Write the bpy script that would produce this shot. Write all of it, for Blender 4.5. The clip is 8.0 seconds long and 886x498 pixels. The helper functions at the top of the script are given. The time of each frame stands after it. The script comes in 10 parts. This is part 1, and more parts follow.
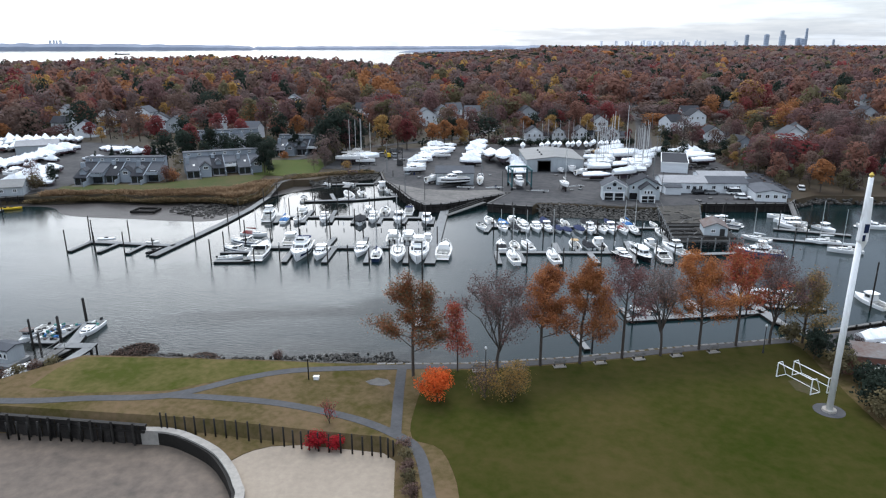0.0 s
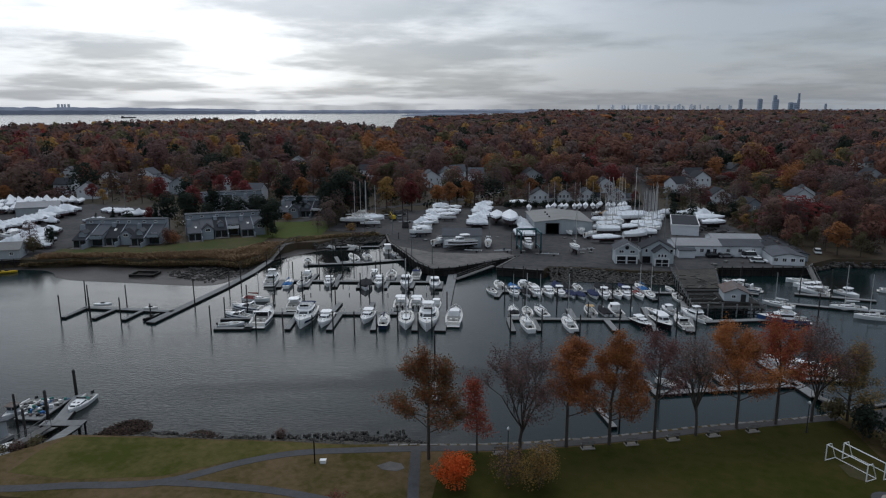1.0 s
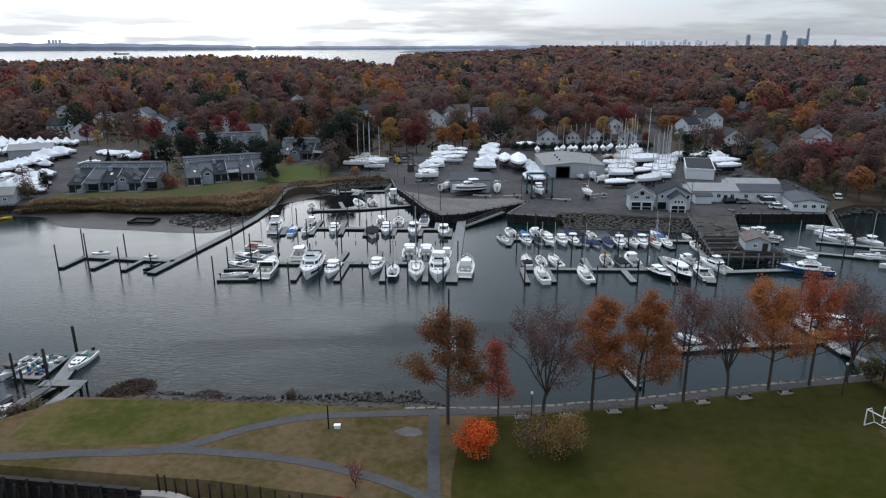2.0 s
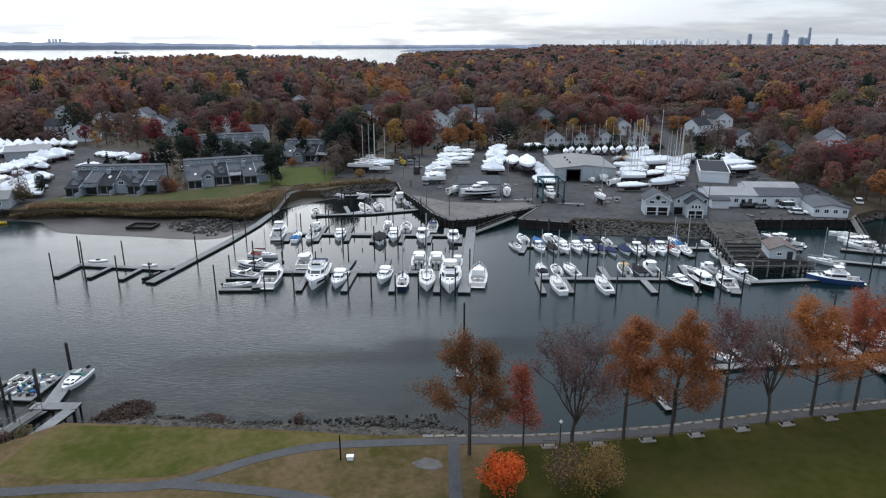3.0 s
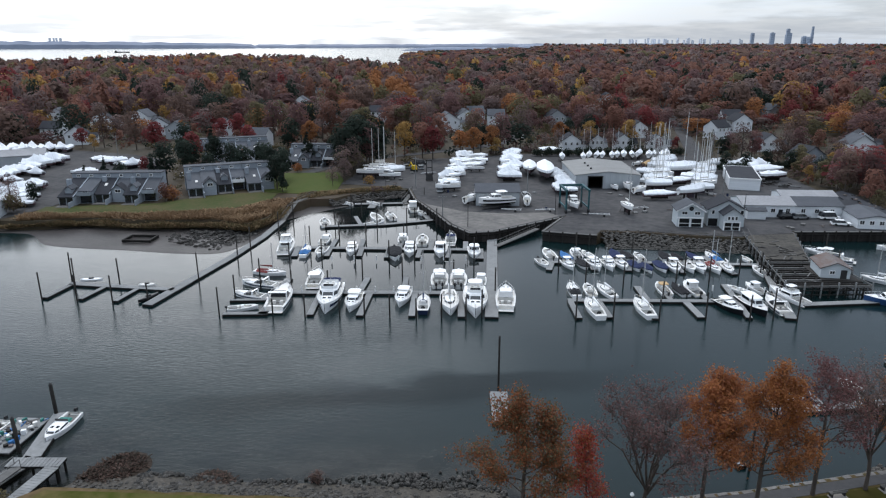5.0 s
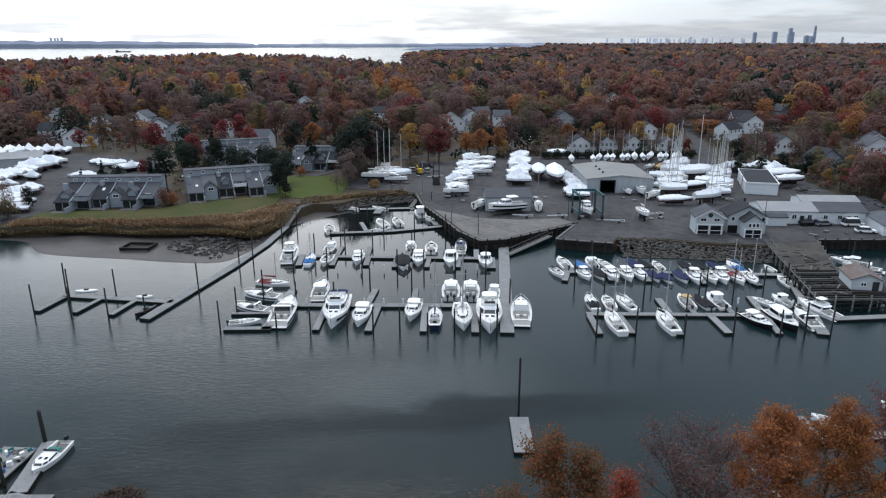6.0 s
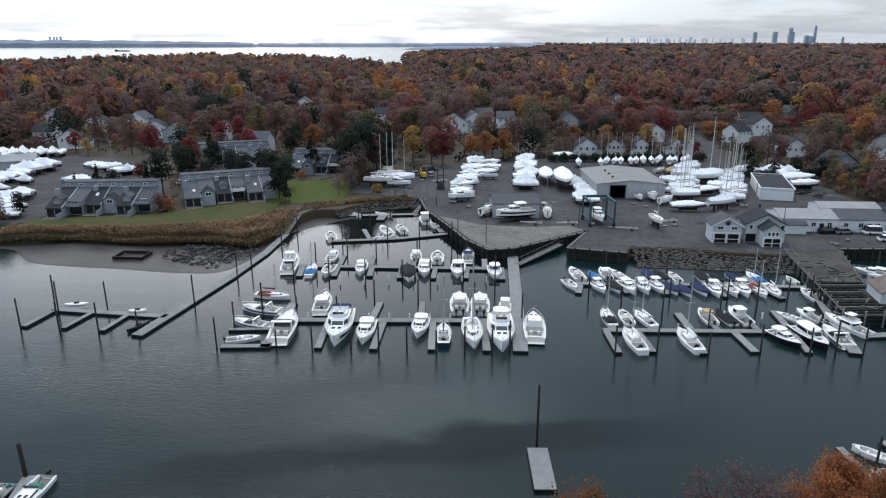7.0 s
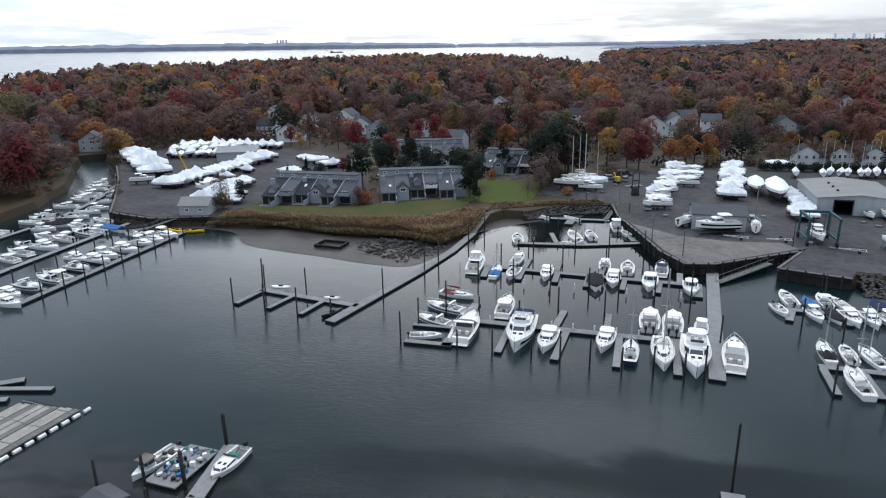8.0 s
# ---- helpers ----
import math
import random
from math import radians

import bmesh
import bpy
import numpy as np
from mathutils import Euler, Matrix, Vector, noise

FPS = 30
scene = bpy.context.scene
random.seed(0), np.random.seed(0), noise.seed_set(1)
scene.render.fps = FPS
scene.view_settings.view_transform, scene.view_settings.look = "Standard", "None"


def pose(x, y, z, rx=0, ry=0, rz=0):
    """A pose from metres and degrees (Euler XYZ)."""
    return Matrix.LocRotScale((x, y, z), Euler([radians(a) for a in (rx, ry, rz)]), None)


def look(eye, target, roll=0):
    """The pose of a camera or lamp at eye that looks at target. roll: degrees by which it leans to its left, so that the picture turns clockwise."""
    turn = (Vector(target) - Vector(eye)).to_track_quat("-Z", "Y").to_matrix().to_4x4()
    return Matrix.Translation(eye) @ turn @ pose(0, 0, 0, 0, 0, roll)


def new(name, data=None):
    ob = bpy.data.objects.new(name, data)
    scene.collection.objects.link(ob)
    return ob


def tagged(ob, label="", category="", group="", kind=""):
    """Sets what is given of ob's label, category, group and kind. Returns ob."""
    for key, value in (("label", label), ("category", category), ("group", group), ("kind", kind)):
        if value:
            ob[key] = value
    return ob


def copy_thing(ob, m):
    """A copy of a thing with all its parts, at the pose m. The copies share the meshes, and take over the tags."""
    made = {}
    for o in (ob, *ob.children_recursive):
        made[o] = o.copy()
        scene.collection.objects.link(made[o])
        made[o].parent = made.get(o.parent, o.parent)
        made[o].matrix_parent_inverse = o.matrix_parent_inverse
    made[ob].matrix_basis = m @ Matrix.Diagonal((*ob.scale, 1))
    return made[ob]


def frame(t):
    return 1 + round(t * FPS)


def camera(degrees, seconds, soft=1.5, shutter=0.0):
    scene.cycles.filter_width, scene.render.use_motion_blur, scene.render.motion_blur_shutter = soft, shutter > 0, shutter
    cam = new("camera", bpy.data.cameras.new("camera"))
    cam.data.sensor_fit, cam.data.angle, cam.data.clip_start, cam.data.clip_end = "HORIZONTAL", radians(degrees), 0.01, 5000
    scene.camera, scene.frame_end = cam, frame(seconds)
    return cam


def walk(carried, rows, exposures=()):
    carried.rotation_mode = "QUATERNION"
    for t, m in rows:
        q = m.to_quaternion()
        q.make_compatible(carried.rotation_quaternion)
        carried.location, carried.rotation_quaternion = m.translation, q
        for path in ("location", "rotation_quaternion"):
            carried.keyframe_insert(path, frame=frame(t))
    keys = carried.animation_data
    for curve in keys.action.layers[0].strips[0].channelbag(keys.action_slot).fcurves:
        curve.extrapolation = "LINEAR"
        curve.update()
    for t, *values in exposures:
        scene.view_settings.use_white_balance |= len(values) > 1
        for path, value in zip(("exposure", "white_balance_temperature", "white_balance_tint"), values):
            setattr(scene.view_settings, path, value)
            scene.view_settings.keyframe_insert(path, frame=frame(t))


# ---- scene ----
# ---- camera ----
EXPOSURES = [(t, stops, 6340, 10) for t, stops in ((0.0, 0.2), (0.2, 0.0), (0.4, -0.6), (0.5, -0.73), (0.9, -1.08), (1.0, -1.2), (1.2, -1.0), (1.5, -0.82), (1.7, -0.65), (2.8, -0.17), (8.0, -0.2))]
cam = camera(65.90, 8.0, soft=1.2)
PATH = [
    (0.0, (8.01, -1.39, 45.95), (7.96, 94.33, 16.98), -0.14),
    (0.1, (7.79, -0.82, 45.89), (7.75, 95.97, 20.77), -0.12),
    (0.2, (7.58, -0.26, 45.83), (7.54, 97.43, 24.44), -0.11),
    (0.3, (7.37, 0.31, 45.77), (7.34, 98.35, 26.09), -0.09),
    (0.4, (7.15, 0.88, 45.72), (7.13, 99.03, 26.59), -0.08),
    (0.5, (6.93, 1.46, 45.67), (6.91, 99.62, 26.61), -0.07),
    (0.6, (6.69, 2.05, 45.64), (6.69, 100.21, 26.50), -0.07),
    (0.7, (6.45, 2.66, 45.60), (6.45, 100.81, 26.47), -0.08),
    (0.8, (6.21, 3.27, 45.57), (6.21, 101.42, 26.44), -0.09),
    (0.9, (5.97, 3.89, 45.56), (5.97, 102.04, 26.43), -0.10),
    (1.0, (5.73, 4.50, 45.56), (5.73, 102.39, 25.11), -0.11),
    (1.1, (5.49, 5.12, 45.58), (5.50, 102.42, 22.51), -0.11),
    (1.2, (5.25, 5.73, 45.63), (5.27, 102.15, 19.09), -0.11),
    (1.3, (5.01, 6.35, 45.69), (5.04, 102.35, 17.67), -0.11),
    (1.4, (4.77, 6.97, 45.74), (4.81, 102.71, 16.85), -0.11),
    (1.5, (4.54, 7.59, 45.79), (4.57, 103.32, 16.87), -0.12),
    (1.6, (4.30, 8.22, 45.82), (4.33, 103.94, 16.89), -0.11),
    (1.7, (4.07, 8.84, 45.85), (4.10, 104.56, 16.91), -0.11),
    (2.0, (3.38, 10.74, 45.92), (3.39, 106.45, 16.94), -0.11),
    (2.3, (2.69, 12.65, 45.96), (2.69, 108.34, 16.95), -0.10),
    (2.7, (1.91, 14.85, 45.98), (1.88, 110.54, 16.93), -0.09),
    (3.0, (1.12, 17.01, 46.00), (1.08, 112.68, 16.90), -0.09),
    (3.5, (0.00, 20.00, 46.00), (-0.00, 115.67, 16.90), -0.03),
    (4.0, (-1.17, 23.05, 46.00), (-1.16, 118.71, 16.87), -0.04),
    (4.5, (-2.17, 26.03, 46.07), (-2.22, 121.68, 16.89), -0.08),
    (4.7, (-2.57, 27.26, 46.10), (-2.65, 122.90, 16.91), -0.09),
    (5.0, (-3.17, 29.13, 46.15), (-3.31, 124.77, 16.93), -0.10),
    (5.4, (-3.98, 31.69, 46.22), (-4.18, 127.32, 16.97), -0.11),
    (6.0, (-5.14, 35.58, 46.31), (-5.44, 131.19, 17.01), -0.12),
    (6.5, (-6.04, 38.82, 46.34), (-6.41, 134.40, 16.95), -0.14),
    (6.8, (-6.48, 40.92, 46.46), (-6.75, 136.51, 17.09), -0.09),
    (6.9, (-6.62, 41.58, 46.50), (-6.85, 137.17, 17.14), -0.07),
    (7.0, (-6.75, 42.17, 46.54), (-6.96, 137.76, 17.18), -0.05),
    (7.1, (-6.89, 42.68, 46.56), (-7.31, 138.27, 17.20), -0.10),
    (7.2, (-7.03, 43.13, 46.58), (-8.81, 138.71, 17.22), -0.15),
    (7.3, (-7.16, 43.53, 46.59), (-11.22, 139.04, 17.23), -0.20),
    (7.4, (-7.29, 43.89, 46.60), (-14.62, 139.20, 17.24), -0.25),
    (7.5, (-7.40, 44.21, 46.60), (-17.77, 139.25, 17.24), -0.31),
    (7.6, (-7.50, 44.48, 46.59), (-21.30, 139.08, 17.26), -0.41),
    (7.7, (-7.57, 44.69, 46.58), (-24.51, 138.79, 17.27), -0.51),
    (7.8, (-7.64, 44.87, 46.56), (-27.85, 138.32, 17.27), -0.61),
    (7.9, (-7.71, 45.04, 46.54), (-31.01, 137.78, 17.27), -0.71),
    (8.0, (-7.78, 45.22, 46.52), (-34.32, 137.10, 17.28), -0.82),
]
walk(cam, [(t, look(eye, target, roll)) for t, eye, target, roll in PATH],
     exposures=EXPOSURES)

# ---- world and sun ----
SUN_AZ, SUN_EL = radians(-5.0), radians(58.0)
world = bpy.data.worlds.new("overcast_sky")
scene.world = world
world.use_nodes = True
wt = world.node_tree
wt.nodes.clear()


def wmath(op, a, b=None, clamp=False):
    n = wt.nodes.new("ShaderNodeMath")
    n.operation, n.use_clamp = op, clamp
    for i, v in enumerate((a, b)):
        if v is None:
            continue
        if isinstance(v, (int, float)):
            n.inputs[i].default_value = v
        else:
            wt.links.new(v, n.inputs[i])
    return n.outputs[0]


def wmix(fac, a, b):
    n = wt.nodes.new("ShaderNodeMix")
    n.data_type = "RGBA"
    for i, v in ((0, fac), (6, a), (7, b)):
        if isinstance(v, (int, float)):
            n.inputs[i].default_value = v
        elif isinstance(v, tuple):
            n.inputs[i].default_value = (*v, 1)
        else:
            wt.links.new(v, n.inputs[i])
    return n.outputs[2]


sky = wt.nodes.new("ShaderNodeTexSky")
sky.sky_type, sky.sun_disc = "NISHITA", False
sky.sun_elevation, sky.sun_rotation = SUN_EL, SUN_AZ
sky.air_density, sky.dust_density = 1.0, 2.0
wco = wt.nodes.new("ShaderNodeTexCoord")
wsep = wt.nodes.new("ShaderNodeSeparateXYZ")
wt.links.new(wco.outputs["Generated"], wsep.inputs[0])
height = wmath("MAXIMUM", wsep.outputs[2], 0.0)
lift = wmath("ADD", height, 0.10)
flat = wt.nodes.new("ShaderNodeCombineXYZ")
wt.links.new(wmath("DIVIDE", wsep.outputs[0], lift), flat.inputs[0])
wt.links.new(wmath("DIVIDE", wsep.outputs[1], lift), flat.inputs[1])


def cloud_noise(scale, detail, rough, shift):
    m = wt.nodes.new("ShaderNodeMapping")
    m.inputs["Location"].default_value = shift
    wt.links.new(flat.outputs[0], m.inputs["Vector"])
    n = wt.nodes.new("ShaderNodeTexNoise")
    n.inputs["Scale"].default_value, n.inputs["Detail"].default_value = scale, detail
    n.inputs["Roughness"].default_value = rough
    wt.links.new(m.outputs[0], n.inputs["Vector"])
    return n.outputs["Fac"]


def wstep(v, lo, hi):
    n = wt.nodes.new("ShaderNodeMapRange")
    n.interpolation_type = "SMOOTHSTEP"
    n.inputs["From Min"].default_value, n.inputs["From Max"].default_value = lo, hi
    wt.links.new(v, n.inputs["Value"])
    return n.outputs["Result"]


banks = wstep(cloud_noise(0.50, 7, 0.55, (3.1, 0.4, 0)), 0.42, 0.58)
wisps = wstep(cloud_noise(1.7, 6, 0.6, (7.7, 2.2, 0)), 0.38, 0.66)
sun_dir = (math.sin(SUN_AZ) * math.cos(SUN_EL), math.cos(SUN_AZ) * math.cos(SUN_EL), math.sin(SUN_EL))
# a wide low break in the cloud, through which the brightest sky shows
break_el, break_az = radians(11.0), radians(-18.0)
away = wt.nodes.new("ShaderNodeVectorMath")
away.operation = "SUBTRACT"
away.inputs[1].default_value = (math.sin(break_az) * math.cos(break_el), math.cos(break_az) * math.cos(break_el), math.sin(break_el))
wt.links.new(wco.outputs["Generated"], away.inputs[0])
squash = wt.nodes.new("ShaderNodeVectorMath")
squash.operation = "MULTIPLY"
squash.inputs[1].default_value = (0.62, 0.62, 1.15)
wt.links.new(away.outputs[0], squash.inputs[0])
gap = wt.nodes.new("ShaderNodeVectorMath")
gap.operation = "LENGTH"
wt.links.new(squash.outputs[0], gap.inputs[0])
thin = wmath("SUBTRACT", 1.0, wstep(gap.outputs["Value"], 0.0, 0.54))
cloud = wmix(wmath("MULTIPLY", banks, 0.85), (0.74, 0.83, 0.95), (0.42, 0.485, 0.575))
cloud = wmix(wmath("MULTIPLY", wisps, 0.4), cloud, (0.78, 0.82, 0.87))
glow = wmath("MULTIPLY", wmath("POWER", thin, 2.0), 3.0)
bright = wt.nodes.new("ShaderNodeVectorMath")
bright.operation = "SCALE"
bright.inputs[0].default_value = (1.0, 0.98, 0.94)
wt.links.new(wmath("MULTIPLY", glow, wmath("SUBTRACT", 1.0, wmath("MULTIPLY", banks, 0.65))), bright.inputs["Scale"])
total = wt.nodes.new("ShaderNodeVectorMath")
total.operation = "ADD"
# a cloudy sky is brightest overhead
west = wstep(wmath("MULTIPLY", wsep.outputs[0], -1.0), 0.40, 0.80)
dome = wt.nodes.new("ShaderNodeVectorMath")
dome.operation = "SCALE"
wt.links.new(cloud, dome.inputs[0])
wt.links.new(wmath("ADD", wmath("ADD", 1.0, wmath("MULTIPLY", west, 0.75)), wmath("MULTIPLY", wstep(height, 0.64, 0.98), 2.7)), dome.inputs["Scale"])
wt.links.new(dome.outputs[0], total.inputs[0])
wt.links.new(bright.outputs[0], total.inputs[1])
bg_sky, bg_cloud = wt.nodes.new("ShaderNodeBackground"), wt.nodes.new("ShaderNodeBackground")
wt.links.new(sky.outputs[0], bg_sky.inputs[0])
bg_sky.inputs[1].default_value = 0.05
wt.links.new(total.outputs[0], bg_cloud.inputs[0])
bg_cloud.inputs[1].default_value = 0.9
both = wt.nodes.new("ShaderNodeAddShader")
wt.links.new(bg_sky.outputs[0], both.inputs[0])
wt.links.new(bg_cloud.outputs[0], both.inputs[1])
wout = wt.nodes.new("ShaderNodeOutputWorld")
wt.links.new(both.outputs[0], wout.inputs[0])

sun = new("sun", bpy.data.lights.new("sun", "SUN"))
sun.data.energy, sun.data.angle, sun.data.color = 1.3, radians(25), (1.0, 0.97, 0.92)
sun.matrix_world = look(Vector(sun_dir) * 300, (0, 0, 0))

# ---- materials ----
def material(name, col, col2=None, rough=0.7, metal=0.0, scale=0.3, fine=4.0, bump=0.15, rnd=0.0, island=0.0, spec=0.15,
             stretch=(1, 1, 1), contrast=(0.35, 0.65), fine_mix=0.5, local=False):
    """A two-scale noise between two colours, with relief; rnd and island vary the value by object and by piece."""
    m = bpy.data.materials.new(name)
    m.use_nodes = True
    t = m.node_tree
    b = t.nodes["Principled BSDF"]
    b.inputs["Roughness"].default_value, b.inputs["Metallic"].default_value = rough, metal
    b.inputs["Specular IOR Level"].default_value = spec
    geo = t.nodes.new("ShaderNodeNewGeometry")
    where = geo.outputs["Position"]
    if local:
        where = t.nodes.new("ShaderNodeTexCoord").outputs["Object"]
    mp = t.nodes.new("ShaderNodeMapping")
    mp.inputs["Scale"].default_value = stretch
    t.links.new(where, mp.inputs["Vector"])
    noises = []
    for s, d in ((scale, 4), (fine, 5)):
        n = t.nodes.new("ShaderNodeTexNoise")
        n.inputs["Scale"].default_value, n.inputs["Detail"].default_value = s, d
        n.inputs["Roughness"].default_value = 0.6
        t.links.new(mp.outputs[0], n.inputs["Vector"])
        noises.append(n.outputs["Fac"])
    mix = t.nodes.new("ShaderNodeMix")
    mix.inputs[0].default_value = fine_mix
    t.links.new(noises[0], mix.inputs[2])
    t.links.new(noises[1], mix.inputs[3])
    step = t.nodes.new("ShaderNodeMapRange")
    step.inputs["From Min"].default_value, step.inputs["From Max"].default_value = contrast
    t.links.new(mix.outputs[0], step.inputs["Value"])
    cm = t.nodes.new("ShaderNodeMix")
    cm.data_type = "RGBA"
    c2 = col2 or tuple(c * 0.72 for c in col)
    cm.inputs[6].default_value, cm.inputs[7].default_value = (*col, 1), (*c2, 1)
    t.links.new(step.outputs[0], cm.inputs[0])
    colour = cm.outputs[2]
    for amount, source in ((rnd, "object"), (island, "island")):
        if amount:
            src = t.nodes.new("ShaderNodeObjectInfo").outputs["Random"] if source == "object" else geo.outputs["Random Per Island"]
            mr = t.nodes.new("ShaderNodeMapRange")
            mr.inputs["To Min"].default_value, mr.inputs["To Max"].default_value = 1 - amount, 1 + amount
            t.links.new(src, mr.inputs["Value"])
            sc = t.nodes.new("ShaderNodeVectorMath")
            sc.operation = "SCALE"
            t.links.new(colour, sc.inputs[0])
            t.links.new(mr.outputs[0], sc.inputs["Scale"])
            colour = sc.outputs[0]
    t.links.new(colour, b.inputs["Base Color"])
    if bump:
        bp = t.nodes.new("ShaderNodeBump")
        bp.inputs["Strength"].default_value = bump
        bp.inputs["Distance"].default_value = 0.1
        t.links.new(noises[1], bp.inputs["Height"])
        t.links.new(bp.outputs[0], b.inputs["Normal"])
    return m


def leaf_material(name, col, col2):
    m = material(name, col, col2, rough=0.75, scale=0.12, fine=1.2, bump=0, island=0.10, rnd=0.25, spec=0.1)
    t = m.node_tree
    b = t.nodes["Principled BSDF"]
    thin = t.nodes.new("ShaderNodeBsdfTranslucent")
    t.links.new(b.inputs["Base Color"].links[0].from_socket, thin.inputs["Color"])
    mix = t.nodes.new("ShaderNodeMixShader")
    mix.inputs[0].default_value = 0.5
    t.links.new(b.outputs[0], mix.inputs[1])
    t.links.new(thin.outputs[0], mix.inputs[2])
    t.links.new(mix.outputs[0], t.nodes["Material Output"].inputs["Surface"])
    return m


def water_material():
    m = bpy.data.materials.new("harbour_water")
    m.use_nodes = True
    t = m.node_tree
    b = t.nodes["Principled BSDF"]
    b.inputs["Roughness"].default_value, b.inputs["IOR"].default_value = 0.15, 1.333
    geo = t.nodes.new("ShaderNodeNewGeometry")
    def tex(scale, detail, stretch, turn=0.0):
        mp = t.nodes.new("ShaderNodeMapping")
        mp.inputs["Scale"].default_value, mp.inputs["Rotation"].default_value = stretch, (0, 0, turn)
        t.links.new(geo.outputs["Position"], mp.inputs["Vector"])
        n = t.nodes.new("ShaderNodeTexNoise")
        n.inputs["Scale"].default_value, n.inputs["Detail"].default_value = scale, detail
        t.links.new(mp.outputs[0], n.inputs["Vector"])
        return n.outputs["Fac"]
    def num(op, a, b, clamp=False):
        n = t.nodes.new("ShaderNodeMath")
        n.operation, n.use_clamp = op, clamp
        for i, v in enumerate((a, b)):
            if isinstance(v, (int, float)):
                n.inputs[i].default_value = v
            else:
                t.links.new(v, n.inputs[i])
        return n.outputs[0]
    def rise(v, lo, hi):
        n = t.nodes.new("ShaderNodeMapRange")
        n.interpolation_type = "SMOOTHSTEP"
        n.inputs["From Min"].default_value, n.inputs["From Max"].default_value = lo, hi
        t.links.new(v, n.inputs["Value"])
        return n.outputs["Result"]
    def blend(fac, a, b):
        n = t.nodes.new("ShaderNodeMix")
        n.data_type = "RGBA"
        t.links.new(fac, n.inputs[0])
        for i, v in ((6, a), (7, b)):
            if isinstance(v, tuple):
                n.inputs[i].default_value = (*v, 1)
            else:
                t.links.new(v, n.inputs[i])
        return n.outputs[2]
    sep = t.nodes.new("ShaderNodeSeparateXYZ")
    t.links.new(geo.outputs["Position"], sep.inputs[0])
    X, Yc = sep.outputs[0], sep.outputs[1]
    drift = tex(0.05, 5, (1, 1.6, 1), 0.2)
    # across the channel: a slick and a bright patch, painted as dimmer and brighter reflection
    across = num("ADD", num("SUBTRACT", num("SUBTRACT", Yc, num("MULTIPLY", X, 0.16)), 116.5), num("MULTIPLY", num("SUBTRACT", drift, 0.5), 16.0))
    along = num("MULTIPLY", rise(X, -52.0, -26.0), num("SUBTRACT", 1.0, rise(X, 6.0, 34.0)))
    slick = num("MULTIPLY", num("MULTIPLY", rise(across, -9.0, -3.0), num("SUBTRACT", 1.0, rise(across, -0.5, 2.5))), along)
    sheen = num("MULTIPLY", num("MULTIPLY", rise(across, 0.5, 4.0), num("SUBTRACT", 1.0, rise(across, 7.0, 19.0))), num("MULTIPLY", rise(X, -30.0, -14.0), num("SUBTRACT", 1.0, rise(X, -4.0, 14.0))))
    # the basin between the floats lies out of the wind
    calm = num("MULTIPLY", rise(num("ADD", Yc, num("MULTIPLY", drift, 14.0)), 150.0, 178.0), num("MULTIPLY", rise(X, -62.0, -44.0), num("SUBTRACT", 1.0, rise(X, 4.0, 12.0))))
    # thin water over the mud near the park shore
    shoal = num("MULTIPLY", num("SUBTRACT", 1.0, rise(num("ADD", num("ADD", Yc, num("MULTIPLY", X, 0.06)), num("MULTIPLY", num("SUBTRACT", drift, 0.5), 18.0)), 89.0, 105.0)), num("SUBTRACT", 1.0, rise(X, 4.0, 16.0)))
    mottle = rise(tex(0.16, 5, (1, 2.0, 1), 0.1), 0.42, 0.62)
    colour = blend(tex(0.03, 4, (1, 1, 1)), (0.0028, 0.0095, 0.0102), (0.0055, 0.0160, 0.0168))
    colour = blend(num("MULTIPLY", sheen, 0.8), colour, (0.026, 0.036, 0.034))
    colour = blend(num("MULTIPLY", slick, 0.7), colour, (0.002, 0.006, 0.0065))
    colour = blend(num("MULTIPLY", shoal, 0.85), colour, blend(mottle, (0.022, 0.022, 0.019), (0.009, 0.010, 0.010)))
    # the basin's base colour is darkened so dark reflections there stay near-black
    colour = blend(num("MULTIPLY", calm, 0.8), colour, (0.0035, 0.0055, 0.0055))
    t.links.new(colour, b.inputs["Base Color"])
    # painted reflection: specular dimmed in the slick, raised in the bright patch
    t.links.new(num("ADD", num("SUBTRACT", num("SUBTRACT", 0.44, num("MULTIPLY", slick, 0.16)), num("MULTIPLY", num("MULTIPLY", shoal, mottle), 0.10)), num("MULTIPLY", sheen, 0.16)), b.inputs["Specular IOR Level"])
    gust = t.nodes.new("ShaderNodeMapRange")
    gust.inputs["From Min"].default_value, gust.inputs["From Max"].default_value = 0.40, 0.60
    gust.inputs["To Min"].default_value = 0.14
    t.links.new(tex(0.016, 5, (1, 1.8, 1), 0.3), gust.inputs["Value"])
    strength = num("MULTIPLY", gust.outputs[0], num("SUBTRACT", 1.0, num("MULTIPLY", calm, 0.75)))
    t.links.new(num("SUBTRACT", num("ADD", 0.12, num("MULTIPLY", gust.outputs[0], 0.06)), num("MULTIPLY", calm, 0.09)), b.inputs["Roughness"])
    ripples = num("ADD", tex(0.9, 4, (1, 2.2, 1), 0.5), num("MULTIPLY", tex(2.2, 2, (1, 3.4, 1), 1.15), 0.5))
    bp = t.nodes.new("ShaderNodeBump")
    bp.inputs["Strength"].default_value, bp.inputs["Distance"].default_value = 0.18, 0.22
    t.links.new(num("MULTIPLY", ripples, strength), bp.inputs["Height"])
    t.links.new(bp.outputs[0], b.inputs["Normal"])
    return m


